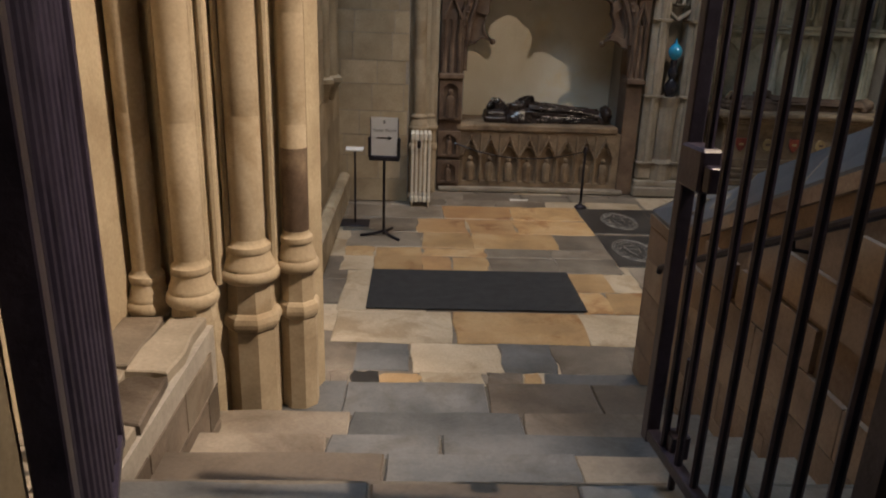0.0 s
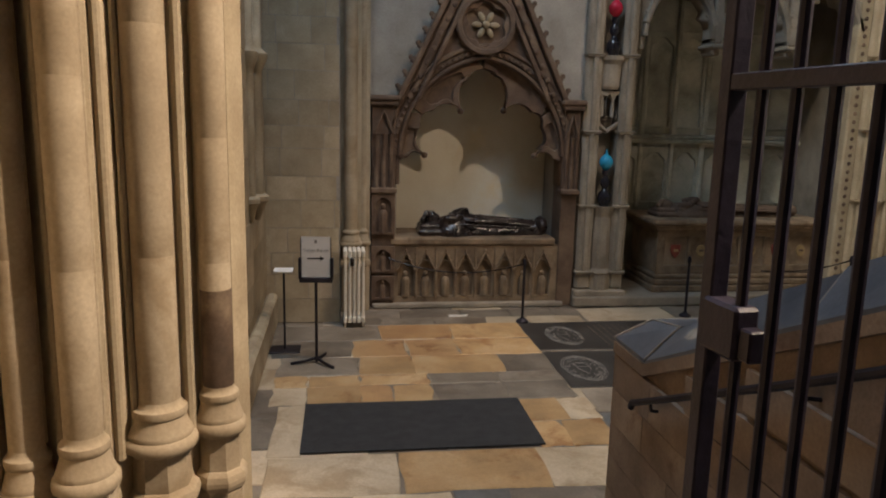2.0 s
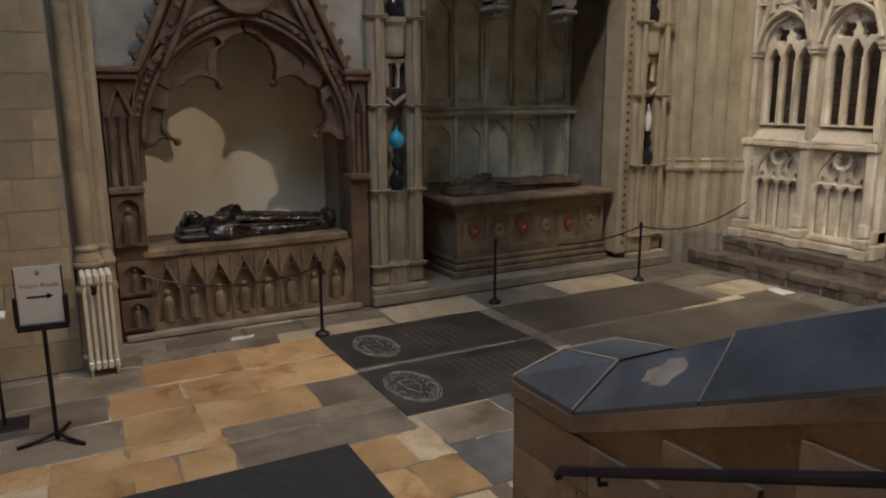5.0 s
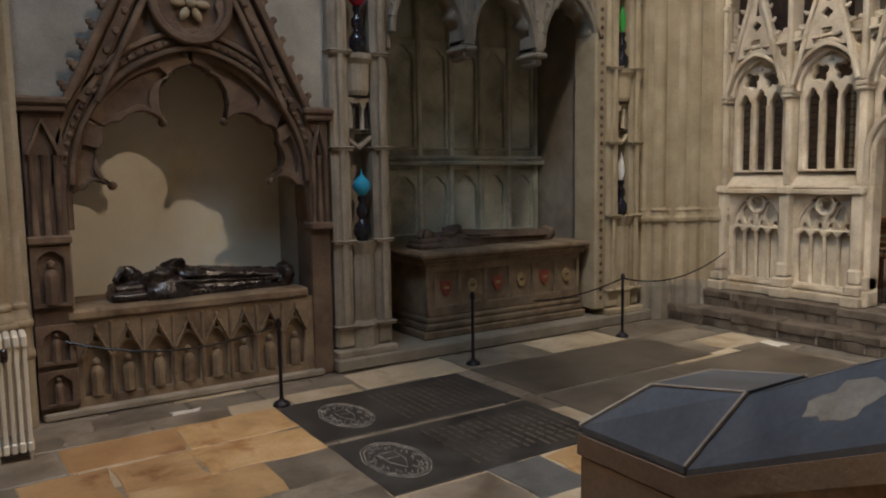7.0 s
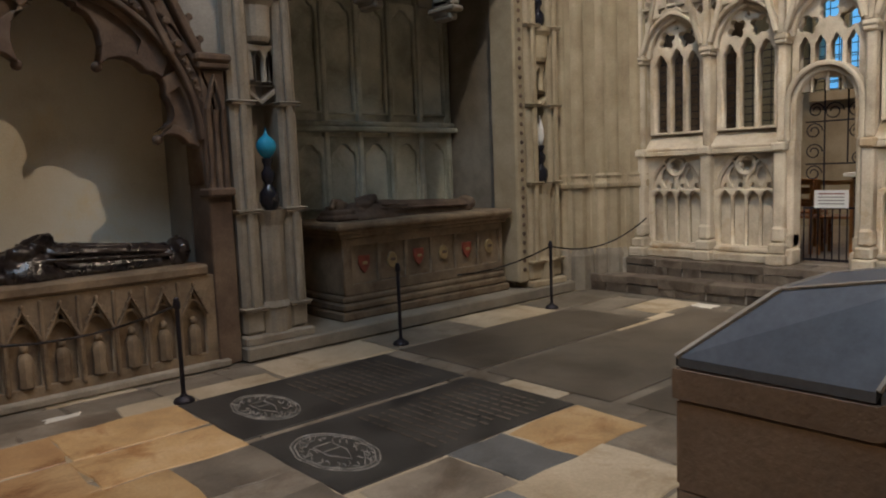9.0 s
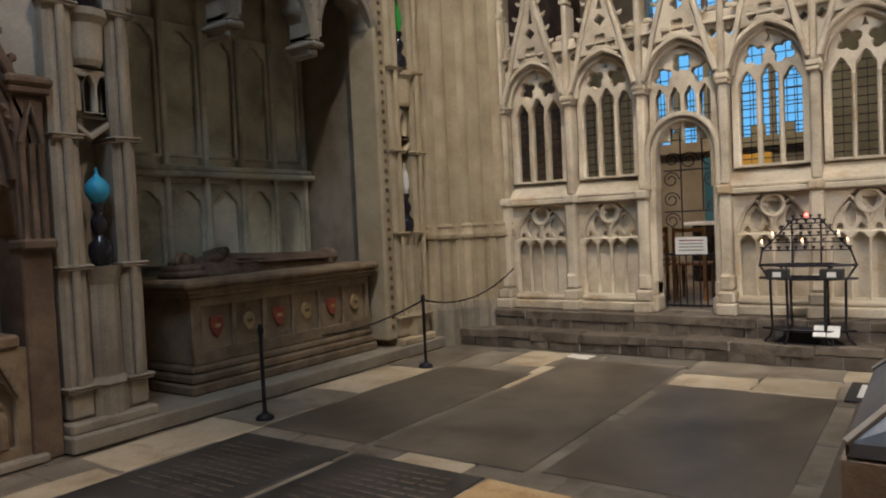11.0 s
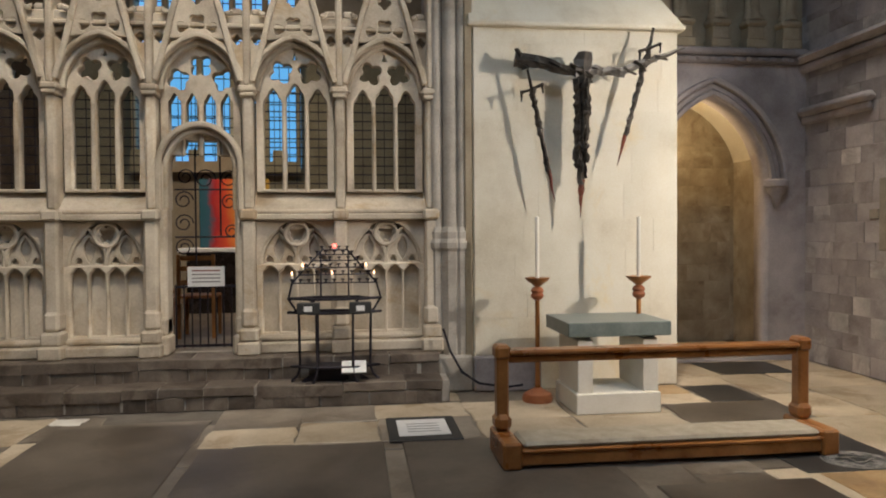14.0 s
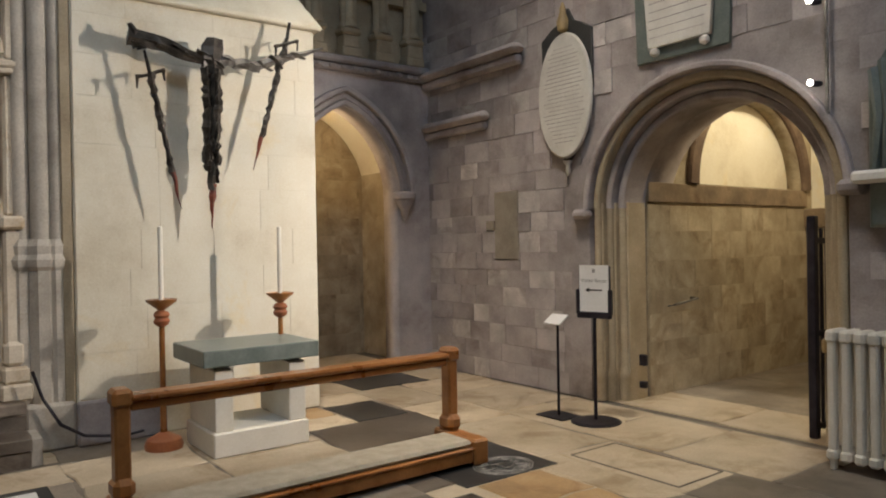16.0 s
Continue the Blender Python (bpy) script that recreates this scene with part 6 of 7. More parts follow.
butt = thing("screen_buttress", east(SX, YB[0], 0), "slim pale stone buttress with pinnacle between screen bays", "buttress", "screen buttresses")
part("foot", box(boxm(-0.1, 0.1, 0.38, 0.5, -0.1, 0.16, 0.015), -0.085, 0.085, 0.501, 0.62, -0.1, 0.13, 0.02), STONE_PALE, butt)
part("lower_shaft", boxm(-0.06, 0.06, 0.62, 1.6, -0.2, 0.07, 0.02), STONE_PALE, butt)
part("offset", boxm(-0.075, 0.075, 1.6, 1.7, -0.2, 0.1, 0.02), STONE_PALE, butt)
part("lower_offset", boxm(-0.07, 0.07, 0.62, 0.8, -0.1, 0.1, 0.03), STONE_PALE, butt)
part("upper_shaft", boxm(-0.045, 0.045, 1.7, 2.72, -0.24, 0.03, 0.02), STONE_PALE, butt)
part("cap", box(boxm(-0.065, 0.065, 2.72, 2.76, -0.24, 0.06, 0.01), -0.075, 0.075, 2.761, 2.82, -0.24, 0.07, 0.015), STONE_PALE, butt)
part("pinnacle", boxm(-0.03, 0.03, 2.82, 3.85, -0.2, 0.05, 0.015), STONE_PALE, butt)
bm = bmesh.new()
box(bm, -0.045, 0.045, 3.85, 3.9, -0.1, 0.07, 0.01)
lathe(bm, [(0.05, 3.9), (0.03, 4.1), (0.015, 4.3), (0.03, 4.33), (0.01, 4.38)], 6, Matrix.Translation((0, 0, 0.0)), "y")
for k in range(4):
    for s in (-1, 1):
        ball(bm, (s * (0.05 - 0.008 * k), 3.95 + 0.09 * k, 0.0), 0.022, (1, 1, 1), 5, 4)
part("finial", bm, STONE_PALE, butt)
for y in YB[1:]:
    copy_thing(butt, east(SX, y, 0))

# ---- chapel seen through the screen ----
gate = thing("chapel_gate", east(SX + 0.3, YB[2], 0), "low black iron chapel gate with scrollwork above", "gate")
for i in range(9):
    u = 0.13 + 0.0725 * i
    part("bar", boxm(u - 0.006, u + 0.006, 0.4, 1.0, 0.0, 0.012), IRON, gate)
for v in (0.42, 0.98):
    part("rail", boxm(0.12, 0.72, v - 0.012, v + 0.012, -0.004, 0.016), IRON, gate)
notice = part("notice", boxm(0.24, 0.58, 0.98, 1.17, 0.016, 0.022), PAPER, gate, "white notice card")
for i in range(4):
    part("text_line", boxm(0.28, 0.54, 1.125 - 0.035 * i, 1.137 - 0.035 * i, 0.022, 0.0232), GREYINK if i else RED, notice)
scroll = thing("iron_scrollwork", east(SX + 0.34, YB[2], 0), "black wrought iron scroll screen in the doorway", "ironwork")
for u, v, r in ((0.2, 1.35, 0.09), (0.2, 1.58, 0.09), (0.2, 1.8, 0.09), (0.4, 2.0, 0.1), (0.62, 2.0, 0.09), (0.22, 2.02, 0.08), (0.62, 1.78, 0.08), (0.64, 1.5, 0.07)):
    part("scroll", tube(bmesh.new(), [(u + r * (1 - t / 14) * math.cos(t), v + r * (1 - t / 14) * math.sin(t), 0) for t in [j * 0.5 for j in range(20)]], 0.007, 5), IRON, scroll)
for a, b in (((0.31, 1.1), (0.31, 2.3)), ((0.12, 1.9), (0.72, 1.9)), ((0.12, 1.45), (0.72, 1.45)), ((0.54, 1.46), (0.54, 2.3))):
    part("stay", tube(bmesh.new(), [(*a, 0), (*b, 0)], 0.008, 6), IRON, scroll)
hang = thing("reredos", east(12.1, 7.14, 0), "red, orange and blue embroidered panel standing on the altar", "textile")
part("cloth_panel", boxm(0.0, 1.0, 1.28, 2.28, 0, 0.03, 0.01), DYED, hang)
part("cross", box(boxm(0.7, 0.74, 1.28, 2.1, 0.03, 0.06, 0.005), 0.56, 0.88, 1.9, 1.94, 0.03, 0.06, 0.005), GOLD, hang, "gilt cross")
# Unseen area light added to brighten the reredos cloth.
area("altar_light", (10.9, 6.7, 3.6), (12.1, 6.7, 1.9), 22, (1.0, 0.75, 0.5), 0.3, 0.3)
altar2 = thing("chapel_altar", Matrix.Translation((12.0, 6.65, 0.36)), "small chapel altar, blacked out for shade below a white cloth edge", "altar")
# Black body stands in for the dark space under the altar top.
part("table", boxm(-0.3, 0.3, -0.6, 0.6, 0.0, 0.86, 0.02), EFFIGY, altar2)
part("top", boxm(-0.32, 0.32, -0.72, 0.72, 0.86, 0.92, 0.01), PAPER, altar2, "white altar cloth edge")
for x, y in ((9.4, 7.05), (9.4, 6.6), (10.2, 7.3)):
    ch = thing("chapel_chair", Matrix.Translation((x, y, 0.36)), "plain dark wooden chapel chair", "chair", "chapel chairs")
    part("seat", boxm(-0.2, 0.2, -0.2, 0.2, 0.43, 0.46, 0.01), OAK, ch)
    for sx in (-0.18, 0.18):
        for sy in (-0.18, 0.18):
            part("leg", boxm(sx - 0.018, sx + 0.018, sy - 0.018, sy + 0.018, 0.0, 0.9 if sx < 0 else 0.43), OAK, ch)
    for z in (0.6, 0.75, 0.86):
        part("back_slat", boxm(-0.19, -0.17, -0.18, 0.18, z - 0.025, z + 0.025, 0.004), OAK, ch)
cw_ = thing("chapel_window", east(13.0, 8.35, 0), "tall traceried chapel window against blue dusk", "window")
W_ = 2.6
holes = []
for i in range(5):
    a = 0.04 + 0.51 * i
    holes.append(light(a + 0.03, a + 0.45, 2.6, 5.6, 0.35, 0.12, 7))
holes += [foil((0.5 + 0.55 * i, 6.35), 0.2, 4, 0.3, math.pi / 4) for i in range(4)]
part("tracery", plate([(0, 2.5), (W_, 2.5), (W_, 6.0)] + arch(0, W_, 6.0, 1.7, 8)[1:-1][::-1] + [(0, 6.0)], holes, -0.15, 0.0, 0.02), STONE, cw_)
for i in range(16):
    part("saddle_bar", boxm(0.0, W_, 2.75 + 0.2 * i, 2.765 + 0.2 * i, -0.2, -0.185), IRON, cw_)
for i in range(10):
    u = 0.04 + 0.51 * (i // 2) + (0.18 if i % 2 == 0 else 0.33)
    part("lead_line", boxm(u - 0.006, u + 0.006, 2.5, 6.0, -0.2, -0.188), IRON, cw_)
part("battlement", plate([(0, 2.45), (W_, 2.45), (W_, 2.75)] + [q for i in range(6) for q in ((W_ - 0.43 * i, 2.62), (W_ - 0.43 * i - 0.2, 2.62), (W_ - 0.43 * i - 0.2, 2.8), (W_ - 0.43 * (i + 1), 2.8))] + [(0, 2.7)], [], 0.01, 0.05), STONE, cw_, "battlemented stone sill")


# ---- grey pier and sword sculpture ----
pier2 = thing("screen_pier", Matrix(), "grey stone clustered pier between screen and altar wall", "pier")
part("core", boxm(8.0, 8.74, 3.84, 4.2, 0.0, 11.0), GREYPIER, pier2)
for x, y, r in ((7.98, 4.14, 0.055), (7.94, 4.02, 0.07), (7.9, 3.92, 0.045)):
    part("roll", lathe(bmesh.new(), [(r, 1.52), (r, 11.0)], 12, Matrix.Translation((x, y, 0))), GREYPIER, pier2, smooth=True)
    part("roll_base", lathe(bmesh.new(), [(r * 1.3, 0.3), (r * 1.3, 1.3), (r * 1.6, 1.33), (r * 1.7, 1.38), (r * 1.4, 1.42), (r * 1.5, 1.48), (r * 1.1, 1.53)], 8, Matrix.Translation((x, y, 0)) @ Matrix.Rotation(radians(22.5), 4, "Z")), GREYPIER, pier2)
part("foot", boxm(7.8, 8.3, 3.83, 4.16, 0.0, 0.34, 0.02), GREYPIER, pier2)
setting("trim_altar_reveal", boxm(7.84, 7.9, 3.822, 3.9, 0.0, 11.0, 0.01), STONE, "cream stone edge beside the altar wall", "trim")
setting("trim_altar_base", boxm(7.76, 7.829, 3.2, 3.83, 0.0, 0.33, 0.015), STONE_GREY, "rough dark stone base below the limewash", "trim")

sculpt = thing("sword_sculpture", east(7.6, 3.48, 0), "jagged metal sculpture of cross and broken swords on the wall", "sculpture")


def jagged(name, a, b, w0, w1, depth, material, seed, n=7, parent=None):
    r2, bm = random.Random(seed), bmesh.new()
    a, b = Vector((*a, 0)), Vector((*b, 0))
    d = (b - a).normalized()
    nrm = Vector((-d.y, d.x, 0))
    secs = []
    for i in range(n + 1):
        t = i / n
        hw = (w0 + (w1 - w0) * t) / 2
        c = a.lerp(b, t) + nrm * r2.uniform(-0.2, 0.2) * hw + Vector((0, 0, r2.uniform(-0.01, 0.015)))
        q = r2.uniform(0.65, 1.3)
        dd = depth * (0.4 + 0.6 * (hw / max(w0, w1) * 2))
        secs.append([bm.verts.new(c + nrm * hw * q), bm.verts.new(c + Vector((0, 0, dd / 2 * r2.uniform(0.7, 1.3)))), bm.verts.new(c - nrm * hw * r2.uniform(0.65, 1.3)), bm.verts.new(c - Vector((0, 0, dd / 2)))])
    for s, e in zip(secs, secs[1:]):
        for j in range(4):
            bm.faces.new((s[j], s[(j + 1) % 4], e[(j + 1) % 4], e[j]))
    bm.faces.new(secs[0][::-1]), bm.faces.new(secs[-1])
    return part(name, bm, material, parent or sculpt)


# u runs to the right from y = 3.5
jagged("cross_arm", (0.0, 3.02), (0.62, 2.92), 0.13, 0.1, 0.07, BRONZE, 1)
jagged("cross_arm", (0.56, 2.93), (1.02, 2.93), 0.11, 0.08, 0.06, SILVERY, 2)
jagged("cross_arm", (0.98, 2.93), (1.6, 3.16), 0.08, 0.025, 0.05, SILVERY, 3)
jagged("arm_end", (0.02, 3.12), (0.09, 2.93), 0.05, 0.08, 0.05, BRONZE, 4, 3)
jagged("arm_splinter", (0.3, 2.98), (0.7, 2.87), 0.04, 0.05, 0.05, BRONZE, 5)
jagged("cross_post", (0.63, 3.1), (0.63, 2.82), 0.16, 0.15, 0.08, BRONZE, 6, 4)
jagged("cross_post", (0.585, 2.86), (0.59, 2.05), 0.09, 0.075, 0.08, BRONZE, 7, 24)
jagged("cross_post", (0.67, 2.86), (0.65, 2.1), 0.08, 0.07, 0.06, BRONZE, 8, 24)
jagged("post_edge", (0.63, 2.8), (0.625, 2.2), 0.025, 0.02, 0.11, SILVERY, 11, 10)
jagged("post_tip", (0.62, 2.3), (0.61, 1.9), 0.15, 0.075, 0.06, BRONZE, 9)
jagged("post_tip", (0.615, 1.95), (0.605, 1.6), 0.07, 0.005, 0.04, REDTIP, 10)
# torn plates riveted over the post and the arms
r3 = random.Random(42)
for k in range(16):
    v = 2.8 - 0.052 * k
    u = 0.625 + r3.uniform(-0.05, 0.05)
    jagged("torn_plate", (u, v + 0.05), (u + r3.uniform(-0.015, 0.015), v - r3.uniform(0.03, 0.09)), r3.uniform(0.02, 0.045), r3.uniform(0.006, 0.03), 0.1 + r3.uniform(0, 0.03), r3.choice((BRONZE, BRONZE, SILVERY)), 100 + k, 3)
for k in range(14):
    u = 0.06 + 0.1 * k
    v = 3.0 - 0.12 * min(u, 0.75) + max(0.0, u - 0.95) * 0.33
    jagged("torn_plate", (u - 0.05, v + r3.uniform(-0.02, 0.05)), (u + 0.07, v + r3.uniform(-0.05, 0.02)), r3.uniform(0.03, 0.06) * (1.1 - 0.5 * u / 1.4), 0.012, 0.09, BRONZE if u < 0.65 else SILVERY, 140 + k, 3)
for (a, b, s) in (((0.125, 2.91), (0.37, 1.75), 20), ((1.3, 3.31), (0.957, 2.08), 30)):
    d = Vector((b[0] - a[0], b[1] - a[1]))
    q = lambda t: (a[0] + d.x * t, a[1] + d.y * t)
    sw = jagged("sword_blade", q(0.12), q(0.78), 0.062, 0.045, 0.04, BRONZE, s, 24)
    jagged("sword_tip", q(0.76), q(1.0), 0.045, 0.004, 0.03, REDTIP, s + 1, 4)
    jagged("sword_grip", q(-0.02), q(0.14), 0.03, 0.03, 0.03, BRONZE, s + 2, 3)
    m = q(0.12)
    jagged("sword_guard", (m[0] - 0.1, m[1] - 0.05), (m[0] + 0.11, m[1] + 0.03), 0.03, 0.03, 0.04, BRONZE, s + 3, 4)
    jagged("guard_quillon", (m[0] + 0.1, m[1] + 0.04), (m[0] + 0.11, m[1] - 0.05), 0.025, 0.015, 0.03, BRONZE, s + 4, 2)
    jagged("guard_quillon", (m[0] - 0.09, m[1] - 0.04), (m[0] - 0.09, m[1] - 0.13), 0.025, 0.012, 0.03, BRONZE, s + 5, 2)
for u, v in ((0.63, 2.93), (0.1, 3.0), (1.2, 3.0)):
    part("wall_fixing", tube(bmesh.new(), [(u, v, 0.0), (u, v, -0.33)], 0.012, 6), BRONZE, sculpt)

# ---- altar, candlesticks, kneeler ----
altar = thing("altar", Matrix.Translation((7.12, 2.79, 0)), "plain white stone altar with a grey-green marble top", "altar")
part("base", boxm(-0.3, 0.3, -0.34, 0.37, 0.0, 0.17, 0.008), WHITESTONE, altar)
for a, b in ((-0.33, -0.2), (0.22, 0.35)):
    part("upright", boxm(-0.27, 0.27, a, b, 0.17, 0.60, 0.006), WHITESTONE, altar)
    part("bearer", boxm(-0.22, 0.22, a + 0.01, b - 0.01, 0.60, 0.63), GREENSTONE, altar)
part("top", boxm(-0.32, 0.36, -0.42, 0.44, 0.63, 0.745, 0.006), GREENSTONE, altar, "grey-green marble slab")
stick = thing("candlestick", Matrix.Translation((7.36, 3.34, 0)), "turned reddish wood floor candlestick with a tall white candle", "candlestick", "altar candlesticks")
part("foot", lathe(bmesh.new(), [(0.13, 0.0), (0.135, 0.03), (0.12, 0.07), (0.06, 0.1), (0.03, 0.12)], 24), TERRACOTTA, stick, smooth=True)
part("stem", lathe(bmesh.new(), [(0.024, 0.11), (0.02, 0.5), (0.02, 0.9)], 14), OAK, stick, smooth=True)
part("knop", lathe(bmesh.new(), [(0.02, 0.88), (0.05, 0.9), (0.058, 0.925), (0.045, 0.945), (0.058, 0.965), (0.045, 0.99), (0.022, 1.0)], 18), TERRACOTTA, stick, smooth=True)
part("drip_dish", lathe(bmesh.new(), [(0.022, 1.0), (0.06, 1.03), (0.105, 1.065), (0.11, 1.08), (0.09, 1.075), (0.03, 1.06)], 22), OAK, stick, smooth=True)
part("candle", lathe(bmesh.new(), [(0.018, 1.06), (0.0175, 1.6), (0.004, 1.61)], 12), WAX, stick, smooth=True)
copy_thing(stick, Matrix.Translation((7.36, 2.42, 0)))
kn = thing("kneeler", Matrix.Translation((5.68, 2.9, 0)), "varnished oak communion rail with padded kneeling step", "kneeler")
for s in (-1, 1):
    y = s * 1.06
    part("end_foot", boxm(-0.12, 0.34, y - 0.06, y + 0.06, 0.0, 0.17, 0.015), OAK, kn)
    part("end_post", box(boxm(0.175, 0.27, y - 0.04, y + 0.04, 0.17, 0.72, 0.012), 0.145, 0.3, y - 0.055, y + 0.055, 0.17, 0.28, 0.03), OAK, kn)
    part("post_cap", boxm(0.155, 0.29, y - 0.052, y + 0.052, 0.64, 0.735, 0.02), OAK, kn)
part("top_rail", box(boxm(0.155, 0.29, -1.02, 1.02, 0.665, 0.70, 0.012), 0.185, 0.26, -1.02, 1.02, 0.615, 0.664, 0.01), OAK, kn)
part("step_board", box(boxm(-0.105, 0.2, -1.0, 1.0, 0.025, 0.105, 0.008), -0.125, 0.2, -1.0, 1.0, 0.106, 0.13, 0.008), OAK, kn)
part("cushion", boxm(-0.11, 0.19, -0.99, 0.99, 0.131, 0.172, 0.018), CUSHION, kn, "oatmeal kneeling pad")
solo("wall_cable", tube(bmesh.new(), [(7.74, 4.12, 0.6), (7.73, 4.06, 0.4), (7.72, 3.95, 0.2), (7.7, 3.8, 0.1), (7.68, 3.55, 0.06), (7.66, 3.4, 0.08)], 0.012, 6), IRON, "black cable drooping from the pier to the floor", "cable")

# ---- votive candle stand ----
vs_ = thing("votive_stand", east(7.6, 5.09, 0.19), "black iron votive stand with tiers of small candles", "candle stand")
RU, RW = 0.4, 0.14
ring = [(RU * math.cos(a), RW * math.sin(a)) for a in [math.pi * i / 3 for i in range(6)]]
for v in (0.6, 0.72):
    part("ring", tube(bmesh.new(), [(u, v, w) for u, w in ring], 0.013, 6, True), IRON, vs_)
part("tray", plate([(u * 0.97, w * 0.97) for u, w in ring], [], -0.008, 0.008), IRON, vs_)
vs_.children[-1].matrix_local = Matrix.Translation((0, 0.7, 0)) @ Matrix.Rotation(radians(-90), 4, "X")
part("shelf", plate([(u * 0.75, w * 0.8) for u, w in ring], [], -0.006, 0.006), IRON, vs_)
vs_.children[-1].matrix_local = Matrix.Translation((0, 0.13, 0)) @ Matrix.Rotation(radians(-90), 4, "X")
for u, w in ring:
    part("leg", tube(bmesh.new(), [(u * 0.78, 0.6, w * 0.85), (u * 0.76, 0.12, w * 0.85), (u * 0.82, 0.05, w * 0.95), (u * 0.95, 0.0, w * 1.0)], 0.012, 6), IRON, vs_)
for u, w in ring:
    part("side_strut", tube(bmesh.new(), [(u, 0.72, w), (u * 0.78, 0.58, w * 0.85)], 0.01, 5), IRON, vs_)
for u in (-0.22, 0.22):
    part("money_box", boxm(u - 0.095, u + 0.095, 0.6, 0.695, RW * 0.6, RW + 0.06, 0.006), INK, vs_, "black donation box")
    part("box_label", boxm(u - 0.035, u + 0.035, 0.625, 0.67, RW + 0.06, RW + 0.063), PAPER, vs_)
for k, (v, hw, n) in enumerate(((0.86, 0.36, 11), (0.93, 0.3, 9), (0.99, 0.25, 8), (1.05, 0.2, 6), (1.1, 0.15, 5), (1.14, 0.11, 4))):
    w = 0.08 - 0.025 * k
    part("tier", tube(bmesh.new(), [(-hw, v, w), (hw, v, w)], 0.006, 5), IRON, vs_)
    for i in range(n):
        u = -hw + 2 * hw * i / (n - 1)
        part("cup", lathe(bmesh.new(), [(0.006, v), (0.006, v + 0.02), (0.016, v + 0.025), (0.018, v + 0.035)], 8, Matrix.Translation((u, 0, w)), "y"), IRON, vs_)
for s in (-1, 1):
    part("tier_frame", tube(bmesh.new(), [(s * 0.37, 0.85, 0.08), (s * 0.1, 1.15, -0.06)], 0.009, 5), IRON, vs_)
    part("tier_post", tube(bmesh.new(), [(s * 0.12, 0.72, 0.0), (s * 0.12, 1.12, -0.04)], 0.008, 5), IRON, vs_)
    part("tier_brace", tube(bmesh.new(), [(s * RU, 0.72, 0.0), (s * 0.36, 0.86, 0.08)], 0.009, 5), IRON, vs_)
for u, v, w in ((-0.27, 0.97, 0.06), (-0.36, 0.9, 0.08), (-0.02, 0.905, 0.08), (0.27, 0.97, 0.06), (0.34, 0.905, 0.08)):
    cd = part("tealight", lathe(bmesh.new(), [(0.014, v), (0.014, v + 0.03)], 10, Matrix.Translation((u, 0, w)), "y"), WAX, vs_)
    part("flame", lathe(bmesh.new(), [(0.002, v + 0.03), (0.007, v + 0.04), (0.002, v + 0.06)], 8, Matrix.Translation((u, 0, w)), "y"), FLAME, cd)
part("red_votive", lathe(bmesh.new(), [(0.01, 1.16), (0.016, 1.165), (0.016, 1.19), (0.008, 1.194)], 10, Matrix.Translation((0.0, 0, -0.06)), "y"), REDFLAME, vs_, "glowing red votive glass")
lb = thing("leaflet_rest", east(7.5, 4.93, 0.19), "small black rest holding two white leaflets", "leaflet holder")
part("rest", box(boxm(-0.05, 0.05, 0.0, 0.12, -0.03, 0.0, 0.005), -0.11, 0.11, -0.01, 0.0, -0.08, 0.08, turn=Matrix.Translation((0, 0.13, 0)) @ Matrix.Rotation(radians(35), 4, "X")), INK, lb)
for u in (-0.055, 0.055):
    part("leaflet", boxm(u - 0.05, u + 0.05, 0.001, 0.006, -0.07, 0.07, turn=Matrix.Translation((0, 0.13, 0)) @ Matrix.Rotation(radians(35), 4, "X")), PAPER, lb)



# ---- small arch mouldings, gallery ----
sa = thing("small_arch", east(8.9, 0, 0), "moulded pointed arch of grey stone with a corbel", "arch")
for h, d in ((0.03, 0.05), (0.1, 0.03), (0.17, 0.08)):
    bm = bmesh.new()
    strip(bm, [(-1.62 - h, 1.2), (-1.62 - h, 1.9)] + arch(-1.62 - h, -0.26 + h, 2.0, 0.98 + h, 14) + [(-0.26 + h, 1.9)], 0.028, -0.02, d, 0.01)
    part("moulding", bm, STONE_GREY, sa)
for u in (-0.2, -1.7):
    part("corbel", lathe(bmesh.new(), [(0.01, 1.72), (0.04, 1.78), (0.05, 1.86), (0.09, 1.9), (0.1, 1.95), (0.13, 1.97), (0.13, 2.03), (0.1, 2.05)], 12, Matrix.Translation((u, 0, 0.05)), "y"), STONE_GREY, sa, "", True)
gal = thing("gallery_parapet", east(8.88, 0, 0), "carved stone gallery ledge with small columns above the arch", "parapet")
part("ledge", box(boxm(-1.9, 0.15, 3.42, 3.5, -0.1, 0.1, 0.02), -1.9, 0.15, 3.34, 3.415, -0.1, 0.05, 0.02), STONE_GREY, gal)
for i in range(14):
    bm = bmesh.new()
    ball(bm, (-1.85 + 0.145 * i, 3.38, 0.06), 0.035, (1.2, 0.9, 0.7), 6, 4)
    part("leaf", bm, STONE_GREY, gal)
for u in (-1.72, -1.3, -0.88, -0.46, -0.04):
    part("column_plinth", box(box(boxm(u - 0.12, u + 0.12, 3.5, 3.6, -0.1, 0.09, 0.012), u - 0.095, u + 0.095, 3.6, 3.74, -0.1, 0.07, 0.01), u - 0.125, u + 0.125, 3.74, 3.82, -0.1, 0.095, 0.025), STONE, gal)
    for du, r in ((-0.055, 0.045), (0.0, 0.055), (0.055, 0.045)):
        part("column_shaft", lathe(bmesh.new(), [(r * 1.5, 3.82), (r * 1.5, 3.85), (r * 1.1, 3.88), (r, 3.9), (r, 6.0)], 10, Matrix.Translation((u + du, 0, 0.0 if du else 0.03)), "y"), STONE, gal, "", True)
